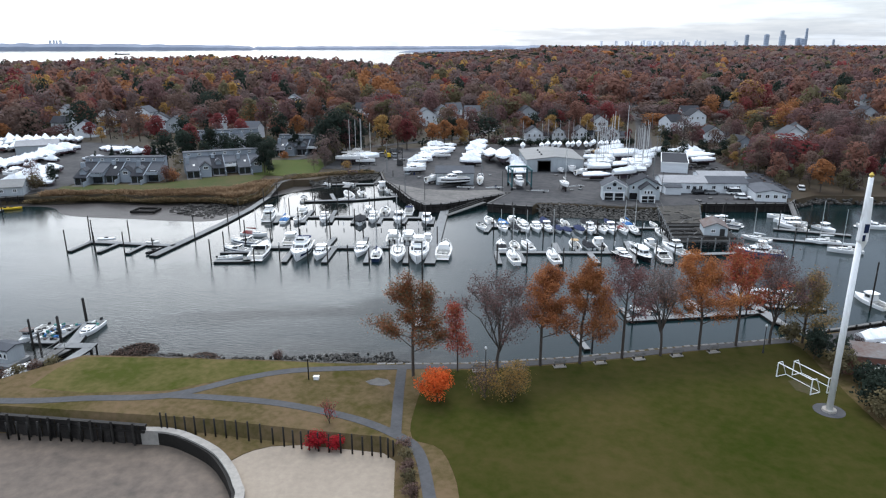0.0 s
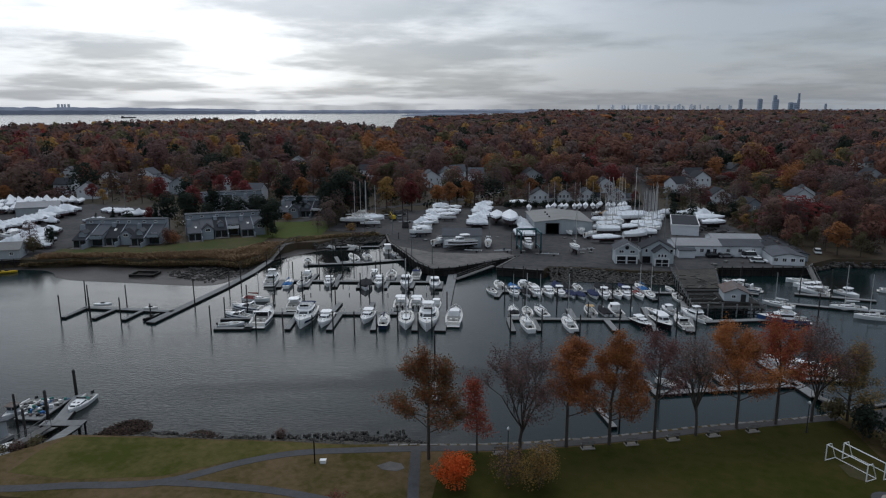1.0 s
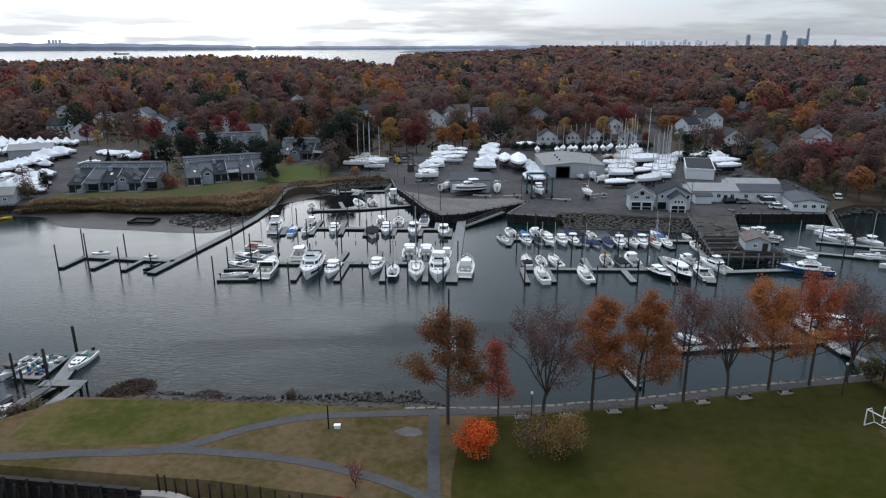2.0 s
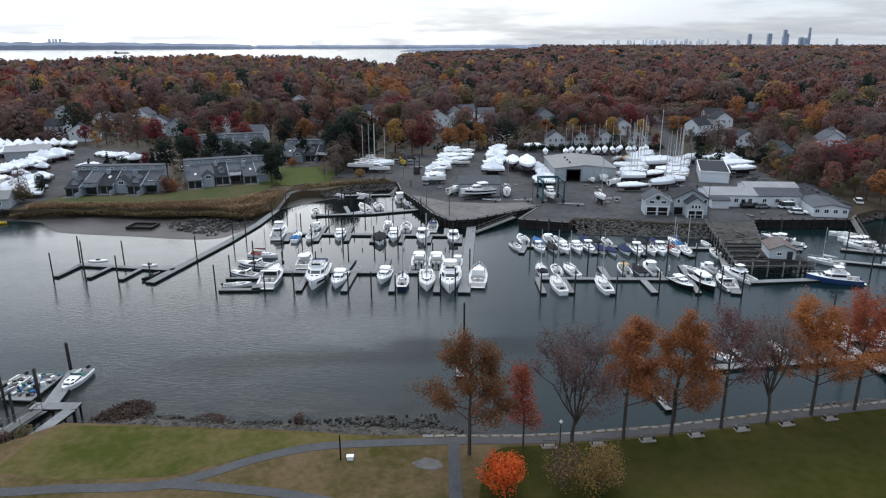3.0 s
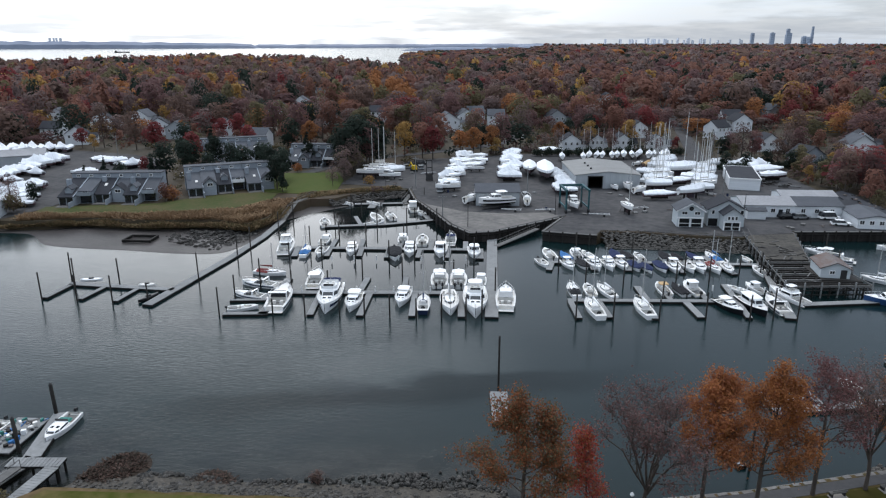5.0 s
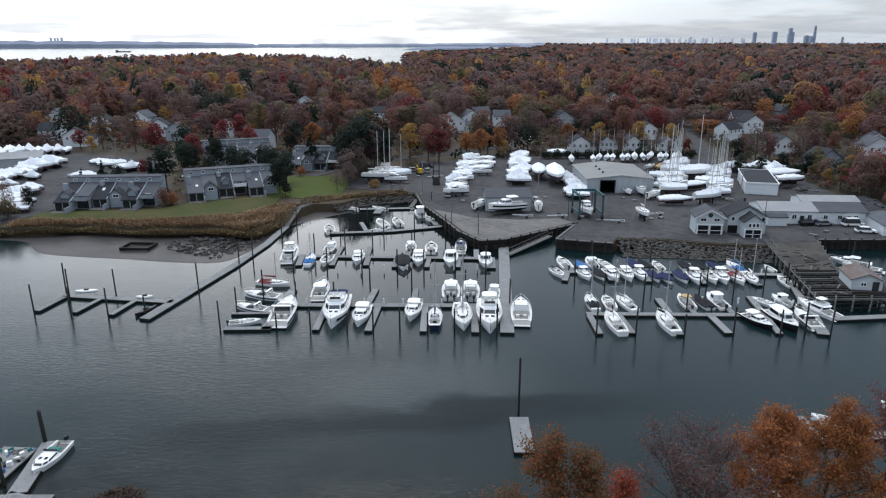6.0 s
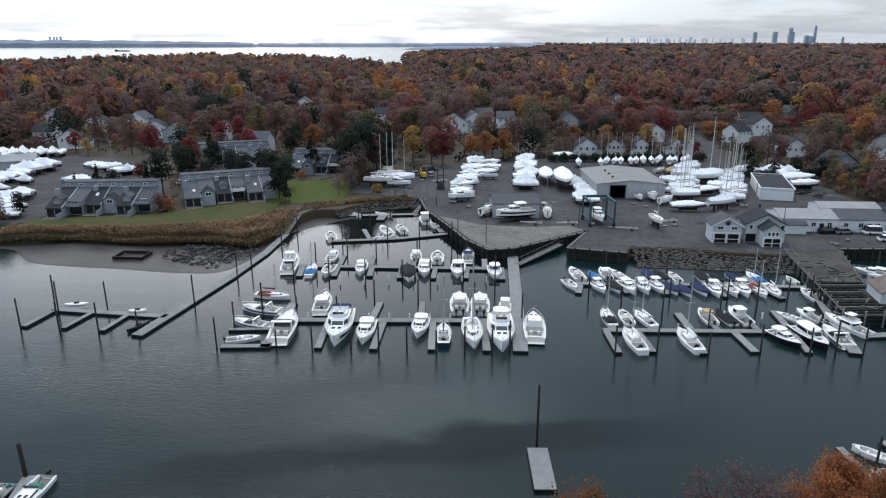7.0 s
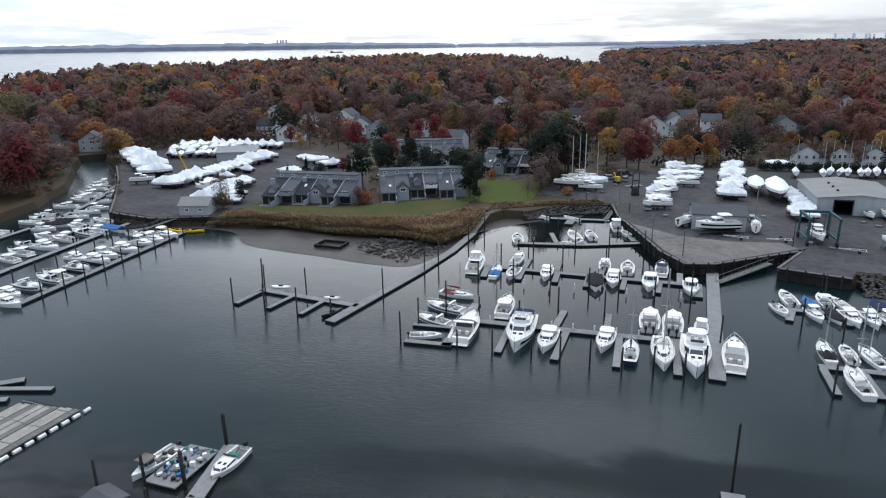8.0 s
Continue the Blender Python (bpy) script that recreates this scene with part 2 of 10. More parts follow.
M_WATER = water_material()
M_WOODS = material("leaf_litter_ground", (0.050, 0.033, 0.020), (0.026, 0.024, 0.012), scale=0.02, fine=0.5)
M_LAWN = material("lawn_grass", (0.0225, 0.0300, 0.0042), (0.058, 0.046, 0.016), rough=0.95, scale=0.055, fine=0.7, bump=0.3, contrast=(0.36, 0.66), fine_mix=0.35, spec=0.03)
M_MEADOW = material("worn_autumn_grass", (0.048, 0.043, 0.012), (0.125, 0.086, 0.050), rough=0.95, scale=0.10, fine=1.2, bump=0.3, contrast=(0.36, 0.62), fine_mix=0.38, spec=0.03)
M_ASPHALT = material("yard_asphalt", (0.072, 0.069, 0.068), (0.036, 0.036, 0.038), rough=0.85, scale=0.07, fine=0.5, bump=0.1, contrast=(0.4, 0.6))
M_APRON = material("pale_concrete_apron", (0.185, 0.172, 0.158), (0.085, 0.082, 0.078), rough=0.85, scale=0.12, fine=0.7)
M_PATH = material("asphalt_footpath", (0.082, 0.082, 0.084), (0.056, 0.056, 0.058), rough=0.9, scale=0.3, fine=2)
M_SAND = material("beach_sand", (0.30, 0.25, 0.195), (0.23, 0.19, 0.15), rough=0.95, scale=0.15, fine=1.5)
M_MUD = material("wet_mud", (0.056, 0.049, 0.046), (0.022, 0.020, 0.019), rough=0.42, scale=0.1, fine=1.0, bump=0.4)
M_FLAT = material("wet_sand_flat", (0.150, 0.116, 0.090), (0.062, 0.051, 0.043), rough=0.5, scale=0.03, fine=0.7)
M_REED = material("dry_reeds", (0.30, 0.20, 0.115), (0.17, 0.108, 0.062), rough=0.9, scale=0.12, fine=1, island=0.22, bump=0)
M_SHINGLE_BEACH = material("weedy_pebbles", (0.072, 0.062, 0.050), (0.028, 0.026, 0.022), rough=0.6, scale=0.5, fine=3.5, bump=0.6, contrast=(0.38, 0.62))
M_STRAW = material("olive_marsh_straw", (0.165, 0.125, 0.062), (0.105, 0.085, 0.045), rough=0.9, scale=0.2, fine=1.5, island=0.2, bump=0)
M_ROCK = material("dark_rock", (0.088, 0.082, 0.074), (0.036, 0.034, 0.031), rough=0.85, scale=0.8, fine=3, bump=0.5, rnd=0.35, island=0.35)
M_TIMBER = material("weathered_dock_timber", (0.235, 0.237, 0.234), (0.165, 0.167, 0.165), rough=0.85, scale=0.5, fine=3, stretch=(1, 1, 1), rnd=0.12)
M_WET = material("dark_wet_timber", (0.018, 0.016, 0.014), (0.01, 0.009, 0.008), rough=0.6, scale=0.8, fine=4, rnd=0.25)
M_PILE = material("tarred_pile", (0.040, 0.036, 0.032), (0.022, 0.020, 0.018), rough=0.75, scale=0.8, fine=4, rnd=0.3)
M_BULK = material("rusty_sheet_bulkhead", (0.042, 0.037, 0.034), (0.016, 0.014, 0.013), rough=0.75, scale=0.4, fine=3)
M_CAP = material("bleached_timber_cap", (0.165, 0.16, 0.152), (0.10, 0.097, 0.092), rough=0.85, scale=0.7, fine=4)
M_CONC = material("sea_wall_concrete", (0.34, 0.315, 0.28), (0.22, 0.205, 0.185), rough=0.85, scale=0.3, fine=2)
M_STONE = material("pale_wall_stone", (0.22, 0.212, 0.20), (0.13, 0.125, 0.118), rough=0.85, scale=0.6, fine=3, rnd=0.15)
M_BARK = material("grey_brown_bark", (0.10, 0.083, 0.07), (0.055, 0.045, 0.038), rough=0.9, scale=1.5, fine=8, stretch=(3, 3, 0.6), bump=0.5)
M_GEL = material("white_gelcoat", (0.84, 0.84, 0.83), (0.77, 0.77, 0.76), rough=0.25, scale=0.6, fine=3, bump=0, rnd=0.05, spec=0.5)
M_CREAM = material("cream_deck", (0.70, 0.68, 0.64), (0.58, 0.565, 0.53), rough=0.6, scale=0.8, fine=4, bump=0, rnd=0.06)
M_NAVY = material("navy_gelcoat", (0.022, 0.035, 0.08), (0.016, 0.024, 0.055), rough=0.25, scale=0.6, fine=3, bump=0)
M_BLACKHULL = material("black_gelcoat", (0.014, 0.014, 0.017), (0.01, 0.01, 0.012), rough=0.25, scale=0.6, fine=3, bump=0)
M_BLUEHULL = material("mid_blue_gelcoat", (0.035, 0.085, 0.21), (0.025, 0.06, 0.15), rough=0.3, scale=0.6, fine=3, bump=0)
M_TINT = material("tinted_window", (0.018, 0.021, 0.025), (0.012, 0.014, 0.017), rough=0.08, scale=0.5, fine=2, bump=0, spec=0.6)
M_WRAP = material("white_shrink_wrap", (0.82, 0.83, 0.84), (0.68, 0.70, 0.72), rough=0.45, scale=0.9, fine=3, bump=0.5, rnd=0.07)
M_CANVAS = {
    "navy": material("navy_canvas", (0.024, 0.034, 0.085), (0.017, 0.023, 0.055), rough=0.85, scale=1, fine=5, bump=0.3),
    "black": material("black_canvas", (0.02, 0.021, 0.024), (0.013, 0.013, 0.015), rough=0.85, scale=1, fine=5, bump=0.3),
    "blue": material("blue_canvas", (0.05, 0.16, 0.36), (0.035, 0.11, 0.26), rough=0.85, scale=1, fine=5, bump=0.3),
    "red": material("maroon_canvas", (0.19, 0.045, 0.04), (0.12, 0.03, 0.028), rough=0.85, scale=1, fine=5, bump=0.3),
    "green": material("sea_green_canvas", (0.06, 0.21, 0.18), (0.04, 0.14, 0.12), rough=0.85, scale=1, fine=5, bump=0.3),
    "tan": material("tan_canvas", (0.48, 0.33, 0.18), (0.36, 0.25, 0.13), rough=0.85, scale=1, fine=5, bump=0.3),
}
M_MAT = material("grey_cockpit_mat", (0.20, 0.195, 0.185), (0.13, 0.127, 0.12), rough=0.85, scale=1.5, fine=6, bump=0.1, rnd=0.3)
M_ALU = material("mast_aluminium", (0.62, 0.62, 0.61), (0.5, 0.5, 0.49), rough=0.4, metal=0.5, scale=1, fine=5, bump=0)
M_STEEL = material("dark_steel", (0.06, 0.06, 0.062), (0.04, 0.038, 0.036), rough=0.6, metal=0.4, scale=1, fine=5)
M_BOTTOM = material("antifouling_paint", (0.05, 0.055, 0.075), (0.085, 0.035, 0.03), rough=0.8, scale=0.2, fine=2, rnd=0.3)
M_OUTB = material("outboard_cowl", (0.02, 0.02, 0.022), (0.03, 0.03, 0.03), rough=0.35, bump=0)
M_WHITEWALL = material("white_clapboard", (0.70, 0.72, 0.735), (0.58, 0.60, 0.615), rough=0.7, scale=0.4, fine=4, stretch=(0.4, 0.4, 6), rnd=0.05)
M_PALEWALL = material("pale_grey_metal_wall", (0.40, 0.425, 0.44), (0.32, 0.345, 0.36), rough=0.6, scale=0.2, fine=2, stretch=(4, 4, 0.4), bump=0.15)
M_SHINGLE = material("silver_grey_shingle", (0.285, 0.315, 0.345), (0.205, 0.228, 0.252), rough=0.9, scale=0.5, fine=5, stretch=(1, 1, 3), rnd=0.1)
M_ROOFDARK = material("charcoal_shingle_roof", (0.042, 0.044, 0.05), (0.028, 0.029, 0.034), rough=0.9, scale=0.3, fine=4, rnd=0.15)
M_ROOFGREY = material("weathered_grey_roof", (0.095, 0.10, 0.11), (0.066, 0.07, 0.078), rough=0.9, scale=0.3, fine=4, rnd=0.15)
M_ROOFMETAL = material("pale_metal_roof", (0.235, 0.232, 0.222), (0.17, 0.168, 0.16), rough=0.55, scale=0.12, fine=2, stretch=(1, 3, 1))
M_ROOFWHITE = material("white_membrane_roof", (0.30, 0.30, 0.305), (0.21, 0.21, 0.215), rough=0.6, scale=0.2, fine=2)
M_RUST = material("rusty_corrugated_roof", (0.115, 0.066, 0.052), (0.16, 0.155, 0.15), rough=0.8, scale=0.35, fine=2)
M_TRIM = material("white_trim_paint", (0.78, 0.78, 0.77), (0.70, 0.70, 0.69), rough=0.5, scale=1, fine=4, bump=0)
# near-black standing for unlit interiors: bay panels and the shed floor
M_DARK = material("interior_shade_black", (0.015, 0.015, 0.016), (0.01, 0.01, 0.01), rough=0.9, bump=0)
M_BRICK = material("red_brown_brick", (0.20, 0.10, 0.075), (0.14, 0.07, 0.055), rough=0.85, scale=1, fine=6)
M_YELLOW = material("yellow_paint", (0.62, 0.42, 0.03), (0.5, 0.33, 0.02), rough=0.5, bump=0)
M_TEAL = material("teal_steel", (0.035, 0.10, 0.11), (0.025, 0.07, 0.08), rough=0.5, bump=0)
# distance haze is mixed into these four far-shore and skyline colours
M_LAND = material("haze_tinted_far_shore", (0.25, 0.275, 0.33), (0.19, 0.21, 0.26), rough=1, scale=0.004, fine=0.02, bump=0)
M_TOWER = material("haze_tinted_tower_concrete", (0.36, 0.405, 0.47), (0.31, 0.35, 0.41), rough=0.9, scale=0.02, fine=0.1, bump=0)
M_CITY = material("haze_paled_city_tower", (0.76, 0.78, 0.82), (0.70, 0.72, 0.76), rough=0.9, scale=0.02, fine=0.1, bump=0)
M_TOWERGLASS = material("haze_tinted_tower_windows", (0.29, 0.33, 0.39), (0.25, 0.29, 0.345), rough=0.5, scale=0.02, fine=0.1, bump=0)
M_WEED = material("dark_marsh_weed", (0.040, 0.028, 0.020), (0.022, 0.017, 0.013), rough=0.8, scale=0.5, fine=3, island=0.3)
LEAVES = [leaf_material(*a) for a in (
    ("rust_leaves", (0.241, 0.119, 0.088), (0.161, 0.082, 0.063)),
    ("russet_leaves", (0.175, 0.099, 0.093), (0.123, 0.072, 0.070)),
    ("crimson_leaves", (0.222, 0.055, 0.054), (0.143, 0.038, 0.038)),
    ("brown_leaves", (0.181, 0.118, 0.095), (0.123, 0.082, 0.068)),
    ("orange_leaves", (0.367, 0.169, 0.071), (0.255, 0.111, 0.052)),
    ("golden_leaves", (0.384, 0.237, 0.080), (0.272, 0.166, 0.059)),
    ("olive_leaves", (0.169, 0.142, 0.077), (0.113, 0.096, 0.055)),
    ("evergreen_needles", (0.034, 0.047, 0.034), (0.021, 0.030, 0.024)),
    ("bare_twigs", (0.195, 0.137, 0.125), (0.137, 0.099, 0.092)),
    ("vivid_orange_leaves", (0.86, 0.20, 0.05), (0.70, 0.13, 0.035)),
    ("scarlet_leaves", (0.48, 0.030, 0.040), (0.33, 0.020, 0.030)),
    ("oak_rust_leaves", (0.330, 0.130, 0.056), (0.205, 0.080, 0.040)),
    ("bright_orange_oak_leaves", (0.370, 0.158, 0.055), (0.255, 0.104, 0.042)),
    ("red_maple_leaves", (0.360, 0.070, 0.045), (0.230, 0.045, 0.036)),
    ("mauve_twigs", (0.225, 0.112, 0.104), (0.150, 0.080, 0.076)),
)]
RUST, RUSSET, CRIMSON, BROWN, ORANGE, GOLD, OLIVE, EVERGREEN, TWIG, VIVID, SCARLET, OAK, AMBER, MAPLE, MAUVE = range(15)

# ---- mesh helpers ----
class Shape:
    """Collects vertices and faces of one mesh."""

    def __init__(self):
        self.v, self.f, self.m = [], [], []

    def add(self, verts, faces, mi=0):
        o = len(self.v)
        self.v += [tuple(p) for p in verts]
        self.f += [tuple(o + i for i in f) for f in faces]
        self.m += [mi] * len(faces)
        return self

    def box(self, c, s, turn=0.0, top=1.0, lean=(0, 0)):
        """A box about c, of size s, turned about z; top: the scale of its upper face."""
        x, y, z = (k / 2 for k in s)
        ca, sa = math.cos(turn), math.sin(turn)
        p = []
        for k, sc, off in ((-z, 1, (0, 0)), (z, top, lean)):
            for a, b in ((-x, -y), (x, -y), (x, y), (-x, y)):
                a, b = a * sc + off[0], b * sc + off[1]
                p.append((c[0] + a * ca - b * sa, c[1] + a * sa + b * ca, c[2] + k))
        return self.add(p, [(3, 2, 1, 0), (4, 5, 6, 7), (0, 1, 5, 4), (1, 2, 6, 5), (2, 3, 7, 6), (3, 0, 4, 7)])

    def tube(self, a, b, r0, r1=None, n=6, caps=True):
        a, b = Vector(a), Vector(b)
        r1 = r0 if r1 is None else r1
        d = (b - a).normalized()
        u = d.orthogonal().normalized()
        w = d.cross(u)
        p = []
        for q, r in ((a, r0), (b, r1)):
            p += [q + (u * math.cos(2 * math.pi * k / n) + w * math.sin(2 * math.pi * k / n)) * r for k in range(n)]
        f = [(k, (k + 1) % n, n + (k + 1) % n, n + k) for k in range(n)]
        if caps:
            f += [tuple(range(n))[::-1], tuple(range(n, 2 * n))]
        return self.add(p, f)

    def loft(self, rings, caps=True, closed=True):
        """Joins rings of equally many points."""
        n = len(rings[0])
        p = [q for r in rings for q in r]
        f = []
        for i in range(len(rings) - 1):
            for k in range(n if closed else n - 1):
                j = (k + 1) % n
                f.append((i * n + k, i * n + j, (i + 1) * n + j, (i + 1) * n + k))
        if caps:
            f += [tuple(range(n))[::-1], tuple(range((len(rings) - 1) * n, len(rings) * n))]
        return self.add(p, f)

    def path(self, pts, r, n=4):
        """One tube along a line of points."""
        pts = [Vector(p) for p in pts]
        rings = []
        for k, p in enumerate(pts):
            d = (pts[min(k + 1, len(pts) - 1)] - pts[max(k - 1, 0)])
            d = d.normalized() if d.length > 1e-6 else Vector((0, 1, 0))
            u = d.cross(Vector((0, 0, 1)))
            u = u.normalized() if u.length > 1e-3 else Vector((1, 0, 0))
            w = d.cross(u)
            rings.append([p + (u * math.cos(2 * math.pi * i / n) + w * math.sin(2 * math.pi * i / n)) * r for i in range(n)])
        return self.loft(rings)

    def slab(self, outline, z0, z1):
        """A prism over a ground outline (anticlockwise)."""
        n = len(outline)
        p = [(x, y, z0) for x, y in outline] + [(x, y, z1) for x, y in outline]
        f = [tuple(range(n, 2 * n)), tuple(range(n))[::-1]] + [(k, (k + 1) % n, n + (k + 1) % n, n + k) for k in range(n)]
        return self.add(p, f)

    def mesh(self, name, mats, smooth=False, weld=False):
        if weld:
            seen, to, keep = {}, [], []
            for p in self.v:
                k = tuple(round(c, 4) for c in p)
                if k not in seen:
                    seen[k] = len(keep)
                    keep.append(p)
                to.append(seen[k])
            self.v, self.f = keep, [tuple(to[i] for i in f) for f in self.f]
        me = bpy.data.meshes.new(name)
        me.from_pydata(self.v, [], self.f)
        for m in mats if isinstance(mats, (list, tuple)) else [mats]:
            me.materials.append(m)
        if any(self.m):
            me.polygons.foreach_set("material_index", self.m)
        if smooth:
            me.polygons.foreach_set("use_smooth", [True] * len(self.f))
        me.update()
        return me


def part(name, shape, mats, parent=None, label="", smooth=False):
    """Links a shape as one mesh object under its thing."""
    ob = new(name, shape if isinstance(shape, bpy.types.Mesh) else shape.mesh(name, mats, smooth, name in ("deck", "hull")))
    if parent is not None:
        ob.parent = parent
    return tagged(ob, label=label)


def thing(name, label, category, at=None, group="", kind=""):
    ob = tagged(new(name), label, category, group, kind)
    if at is not None:
        ob.matrix_world = at
    return ob


def setting(name, shape, mats, label, category):
    return tagged(new(name, shape.mesh(name, mats)), label, category, kind="structure")


def inside(x, y, poly):
    hit = False
    for (x0, y0), (x1, y1) in zip(poly, poly[1:] + poly[:1]):
        if (y0 > y) != (y1 > y) and x < (x1 - x0) * (y - y0) / (y1 - y0) + x0:
            hit = not hit
    return hit


def roughen(outline, step, amount, seed, close=True):
    """Splits an outline into short edges and lets them wander."""
    rg = random.Random(seed)
    out = []
    pairs = list(zip(outline, outline[1:] + outline[:1])) if close else list(zip(outline, outline[1:]))
    for a, b in pairs:
        d = math.dist(a, b)
        n = max(1, int(d / step)) if d < 400 else 1
        for k in range(n):
            u = k / n
            j = amount if k else 0
            out.append((a[0] + (b[0] - a[0]) * u + rg.uniform(-j, j), a[1] + (b[1] - a[1]) * u + rg.uniform(-j, j)))
    if not close:
        out.append(outline[-1])
    return out


def land(outline, top, low=-1.5, run=0.0, steep=()):
    """A piece of ground (anticlockwise outline) with a bank that falls outward over run metres."""
    from mathutils.geometry import tessellate_polygon
    n = len(outline)
    s = Shape()
    tris = tessellate_polygon([[Vector((x, y, 0)) for x, y in outline]])
    s.add([(x, y, top) for x, y in outline], [t if (outline[t[1]][0] - outline[t[0]][0]) * (outline[t[2]][1] - outline[t[0]][1]) - (outline[t[1]][1] - outline[t[0]][1]) * (outline[t[2]][0] - outline[t[0]][0]) > 0 else t[::-1] for t in tris])
    foot = []
    for k in range(n):
        a, b, c = outline[k - 1], outline[k], outline[(k + 1) % n]
        nx, ny = (b[1] - a[1]) + (c[1] - b[1]), -(b[0] - a[0]) - (c[0] - b[0])
        d = math.hypot(nx, ny) or 1
        r = 0.0 if b in steep else run
        foot.append((b[0] + nx / d * r, b[1] + ny / d * r, low))
    o = len(s.v)
    s.v += foot
    for k in range(n):
        j = (k + 1) % n
        s.f.append((k, o + k, o + j, j))
        s.m.append(0)
    return s


def ribbon(line, width, z, thick=0.06):
    """A strip of even width along a ground line."""
    s = Shape()
    rings = []
    for k, p in enumerate(line):
        a, b = line[max(k - 1, 0)], line[min(k + 1, len(line) - 1)]
        d = math.dist(a, b)
        nx, ny = -(b[1] - a[1]) / d * width / 2, (b[0] - a[0]) / d * width / 2
        rings.append([(p[0] + nx, p[1] + ny, z), (p[0] - nx, p[1] - ny, z), (p[0] - nx, p[1] - ny, z - thick), (p[0] + nx, p[1] + ny, z - thick)])
    return s.loft(rings)


def smooth_line(pts, n=6):
    """A Catmull-Rom line through ground points."""
    out = []
    for k in range(len(pts) - 1):
        p = [Vector(pts[max(0, min(len(pts) - 1, k + j))]) for j in (-1, 0, 1, 2)]
        for i in range(n):
            u = i / n
            q = 0.5 * (2 * p[1] + (p[2] - p[0]) * u + (2 * p[0] - 5 * p[1] + 4 * p[2] - p[3]) * u * u + (3 * p[1] - p[0] - 3 * p[2] + p[3]) * u ** 3)
            out.append((q.x, q.y))
    return out + [tuple(pts[-1])]

# ---- water and land ----
sea = Shape()
ring = [(6500 * math.cos(2 * math.pi * k / 48), 6500 * math.sin(2 * math.pi * k / 48), 0) for k in range(48)]
sea.add(ring, [tuple(range(48))])
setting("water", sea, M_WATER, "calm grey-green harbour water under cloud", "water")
bed = Shape().add([(x, y, -2.5) for x, y, _ in ring], [tuple(range(48))])
setting("ground", bed, M_MUD, "dark muddy harbour bed under the water", "ground")

Y = 2.3
SOUTH_SHORE = [(-147, 197), (-144, 196), (-131, 193.5), (-117, 198.5), (-110, 197.5), (-95, 201), (-78, 198), (-63, 199), (-52, 195),
               (-49, 201), (-47, 214), (-42, 223), (-35, 223.5), (-30, 230), (-20, 234), (-13.8, 236)]
BULKHEAD = [(-13.8, 236), (-11.6, 222.6), (-4.9, 203.5), (-1.7, 193.6), (3.0, 185.7), (8.7, 186.9), (27.8, 200.9), (20.6, 186.9), (32.7, 183.4)]
ROCKS = [(32.7, 183.4), (34.5, 187.5), (45, 186.3), (56, 183.2), (66, 181.5)]
EAST_SHORE = [(66, 181.5), (69.4, 183.0), (80.4, 184.5), (80.4, 186.5), (105.3, 186.5), (109, 191), (118, 197), (140, 195), (175, 188), (320, 180)]
mainland = (roughen([(-320, 60), (-230, 120), (-178, 160), (-175, 180), (-180, 203), (-191, 226), (-208, 247), (-234, 278)][::1], 12, 1.2, 1, False)
            + roughen([(-226, 286), (-199, 260.5), (-179.5, 238.4), (-159.5, 213)], 8, 0.8, 2, False)
            + roughen(SOUTH_SHORE, 5, 0.7, 3, False)[:-1] + BULKHEAD[:-1] + ROCKS[:-1] + roughen(EAST_SHORE, 14, 0.6, 4, False)
            + [(700, 150), (4300, 300), (4300, 2000), (3300, 3300), (2000, 4300), (1100, 4650), (560, 4300), (400, 3300), (210, 2900), (60, 2500), (-40, 2250), (-105, 1950), (-74, 1250), (-54, 960), (-50, 840)]
            + roughen([(-62, 805), (-84, 900), (-128, 1050), (-230, 1200), (-440, 1330), (-577, 960), (-660, 810), (-560, 440), (-520, 200)], 60, 12, 5, False) + [(-470, 40)])
setting("ground.001", land(mainland, Y - 0.1, -1.5, 1.6, set(BULKHEAD + EAST_SHORE[2:6])), M_WOODS, "leaf-strewn wooded shore land", "ground")

park = (roughen([(-78, 74.6), (-60, 76), (-52, 80), (-46.8, 85), (-43.6, 88.0)][::-1], 4, 0.3, 6, False)
        + [(-78, 73), (-46, 73.8), (-27.2, 71.5), (-20, 70.7), (-15, 69.6), (-6, 67.9), (1.5, 66.6), (4.4, 63.5), (5.6, 56), (7.5, 40), (9, -90), (260, -90), (260, 108), (110, 104), (62, 94.2)]
        + roughen([(62, 94.2), (52.6, 92.2), (40.4, 90.2), (33.1, 88.6), (26.3, 87.2), (16, 85.8), (10.2, 85.3), (-1, 85.3)], 6, 0.06, 7, False)[1:]
        + roughen([(-1, 85.3), (-5.5, 85.2), (-15, 86.2), (-26, 86.9), (-36, 87.6), (-43.6, 88.0)], 2.5, 0.2, 8, False)[1:-1])
setting("ground.002", land(park, 3.1, -1.0, 2.2), M_MEADOW, "mown park grass with worn brown patches", "ground")
# the playing field is greener than the worn ground by the path
field = smooth_line([(5.6, 79.6), (4.6, 74), (4.4, 66.6), (8.5, 62), (10, 40), (11, -60), (58, -60), (58.8, 60), (59.5, 80), (59.5, 91.6), (50, 90.0), (43, 88.5), (33, 86.3), (23, 84.5), (13.2, 83.3), (7.5, 82.6), (5.6, 79.6)], 5)[:-1]
setting("lawn", Shape().slab(field, 2.9, 3.112), M_LAWN, "green playing field grass with darker patches", "lawn")
lawn_left = [(-43.3, 87.5), (-45.2, 84), (-46.0, 78.5), (-38, 77), (-27.5, 77.6), (-19, 81.6), (-13, 83.9), (-6, 84.7), (-12, 85.6), (-26, 86.5), (-36, 87.2)]
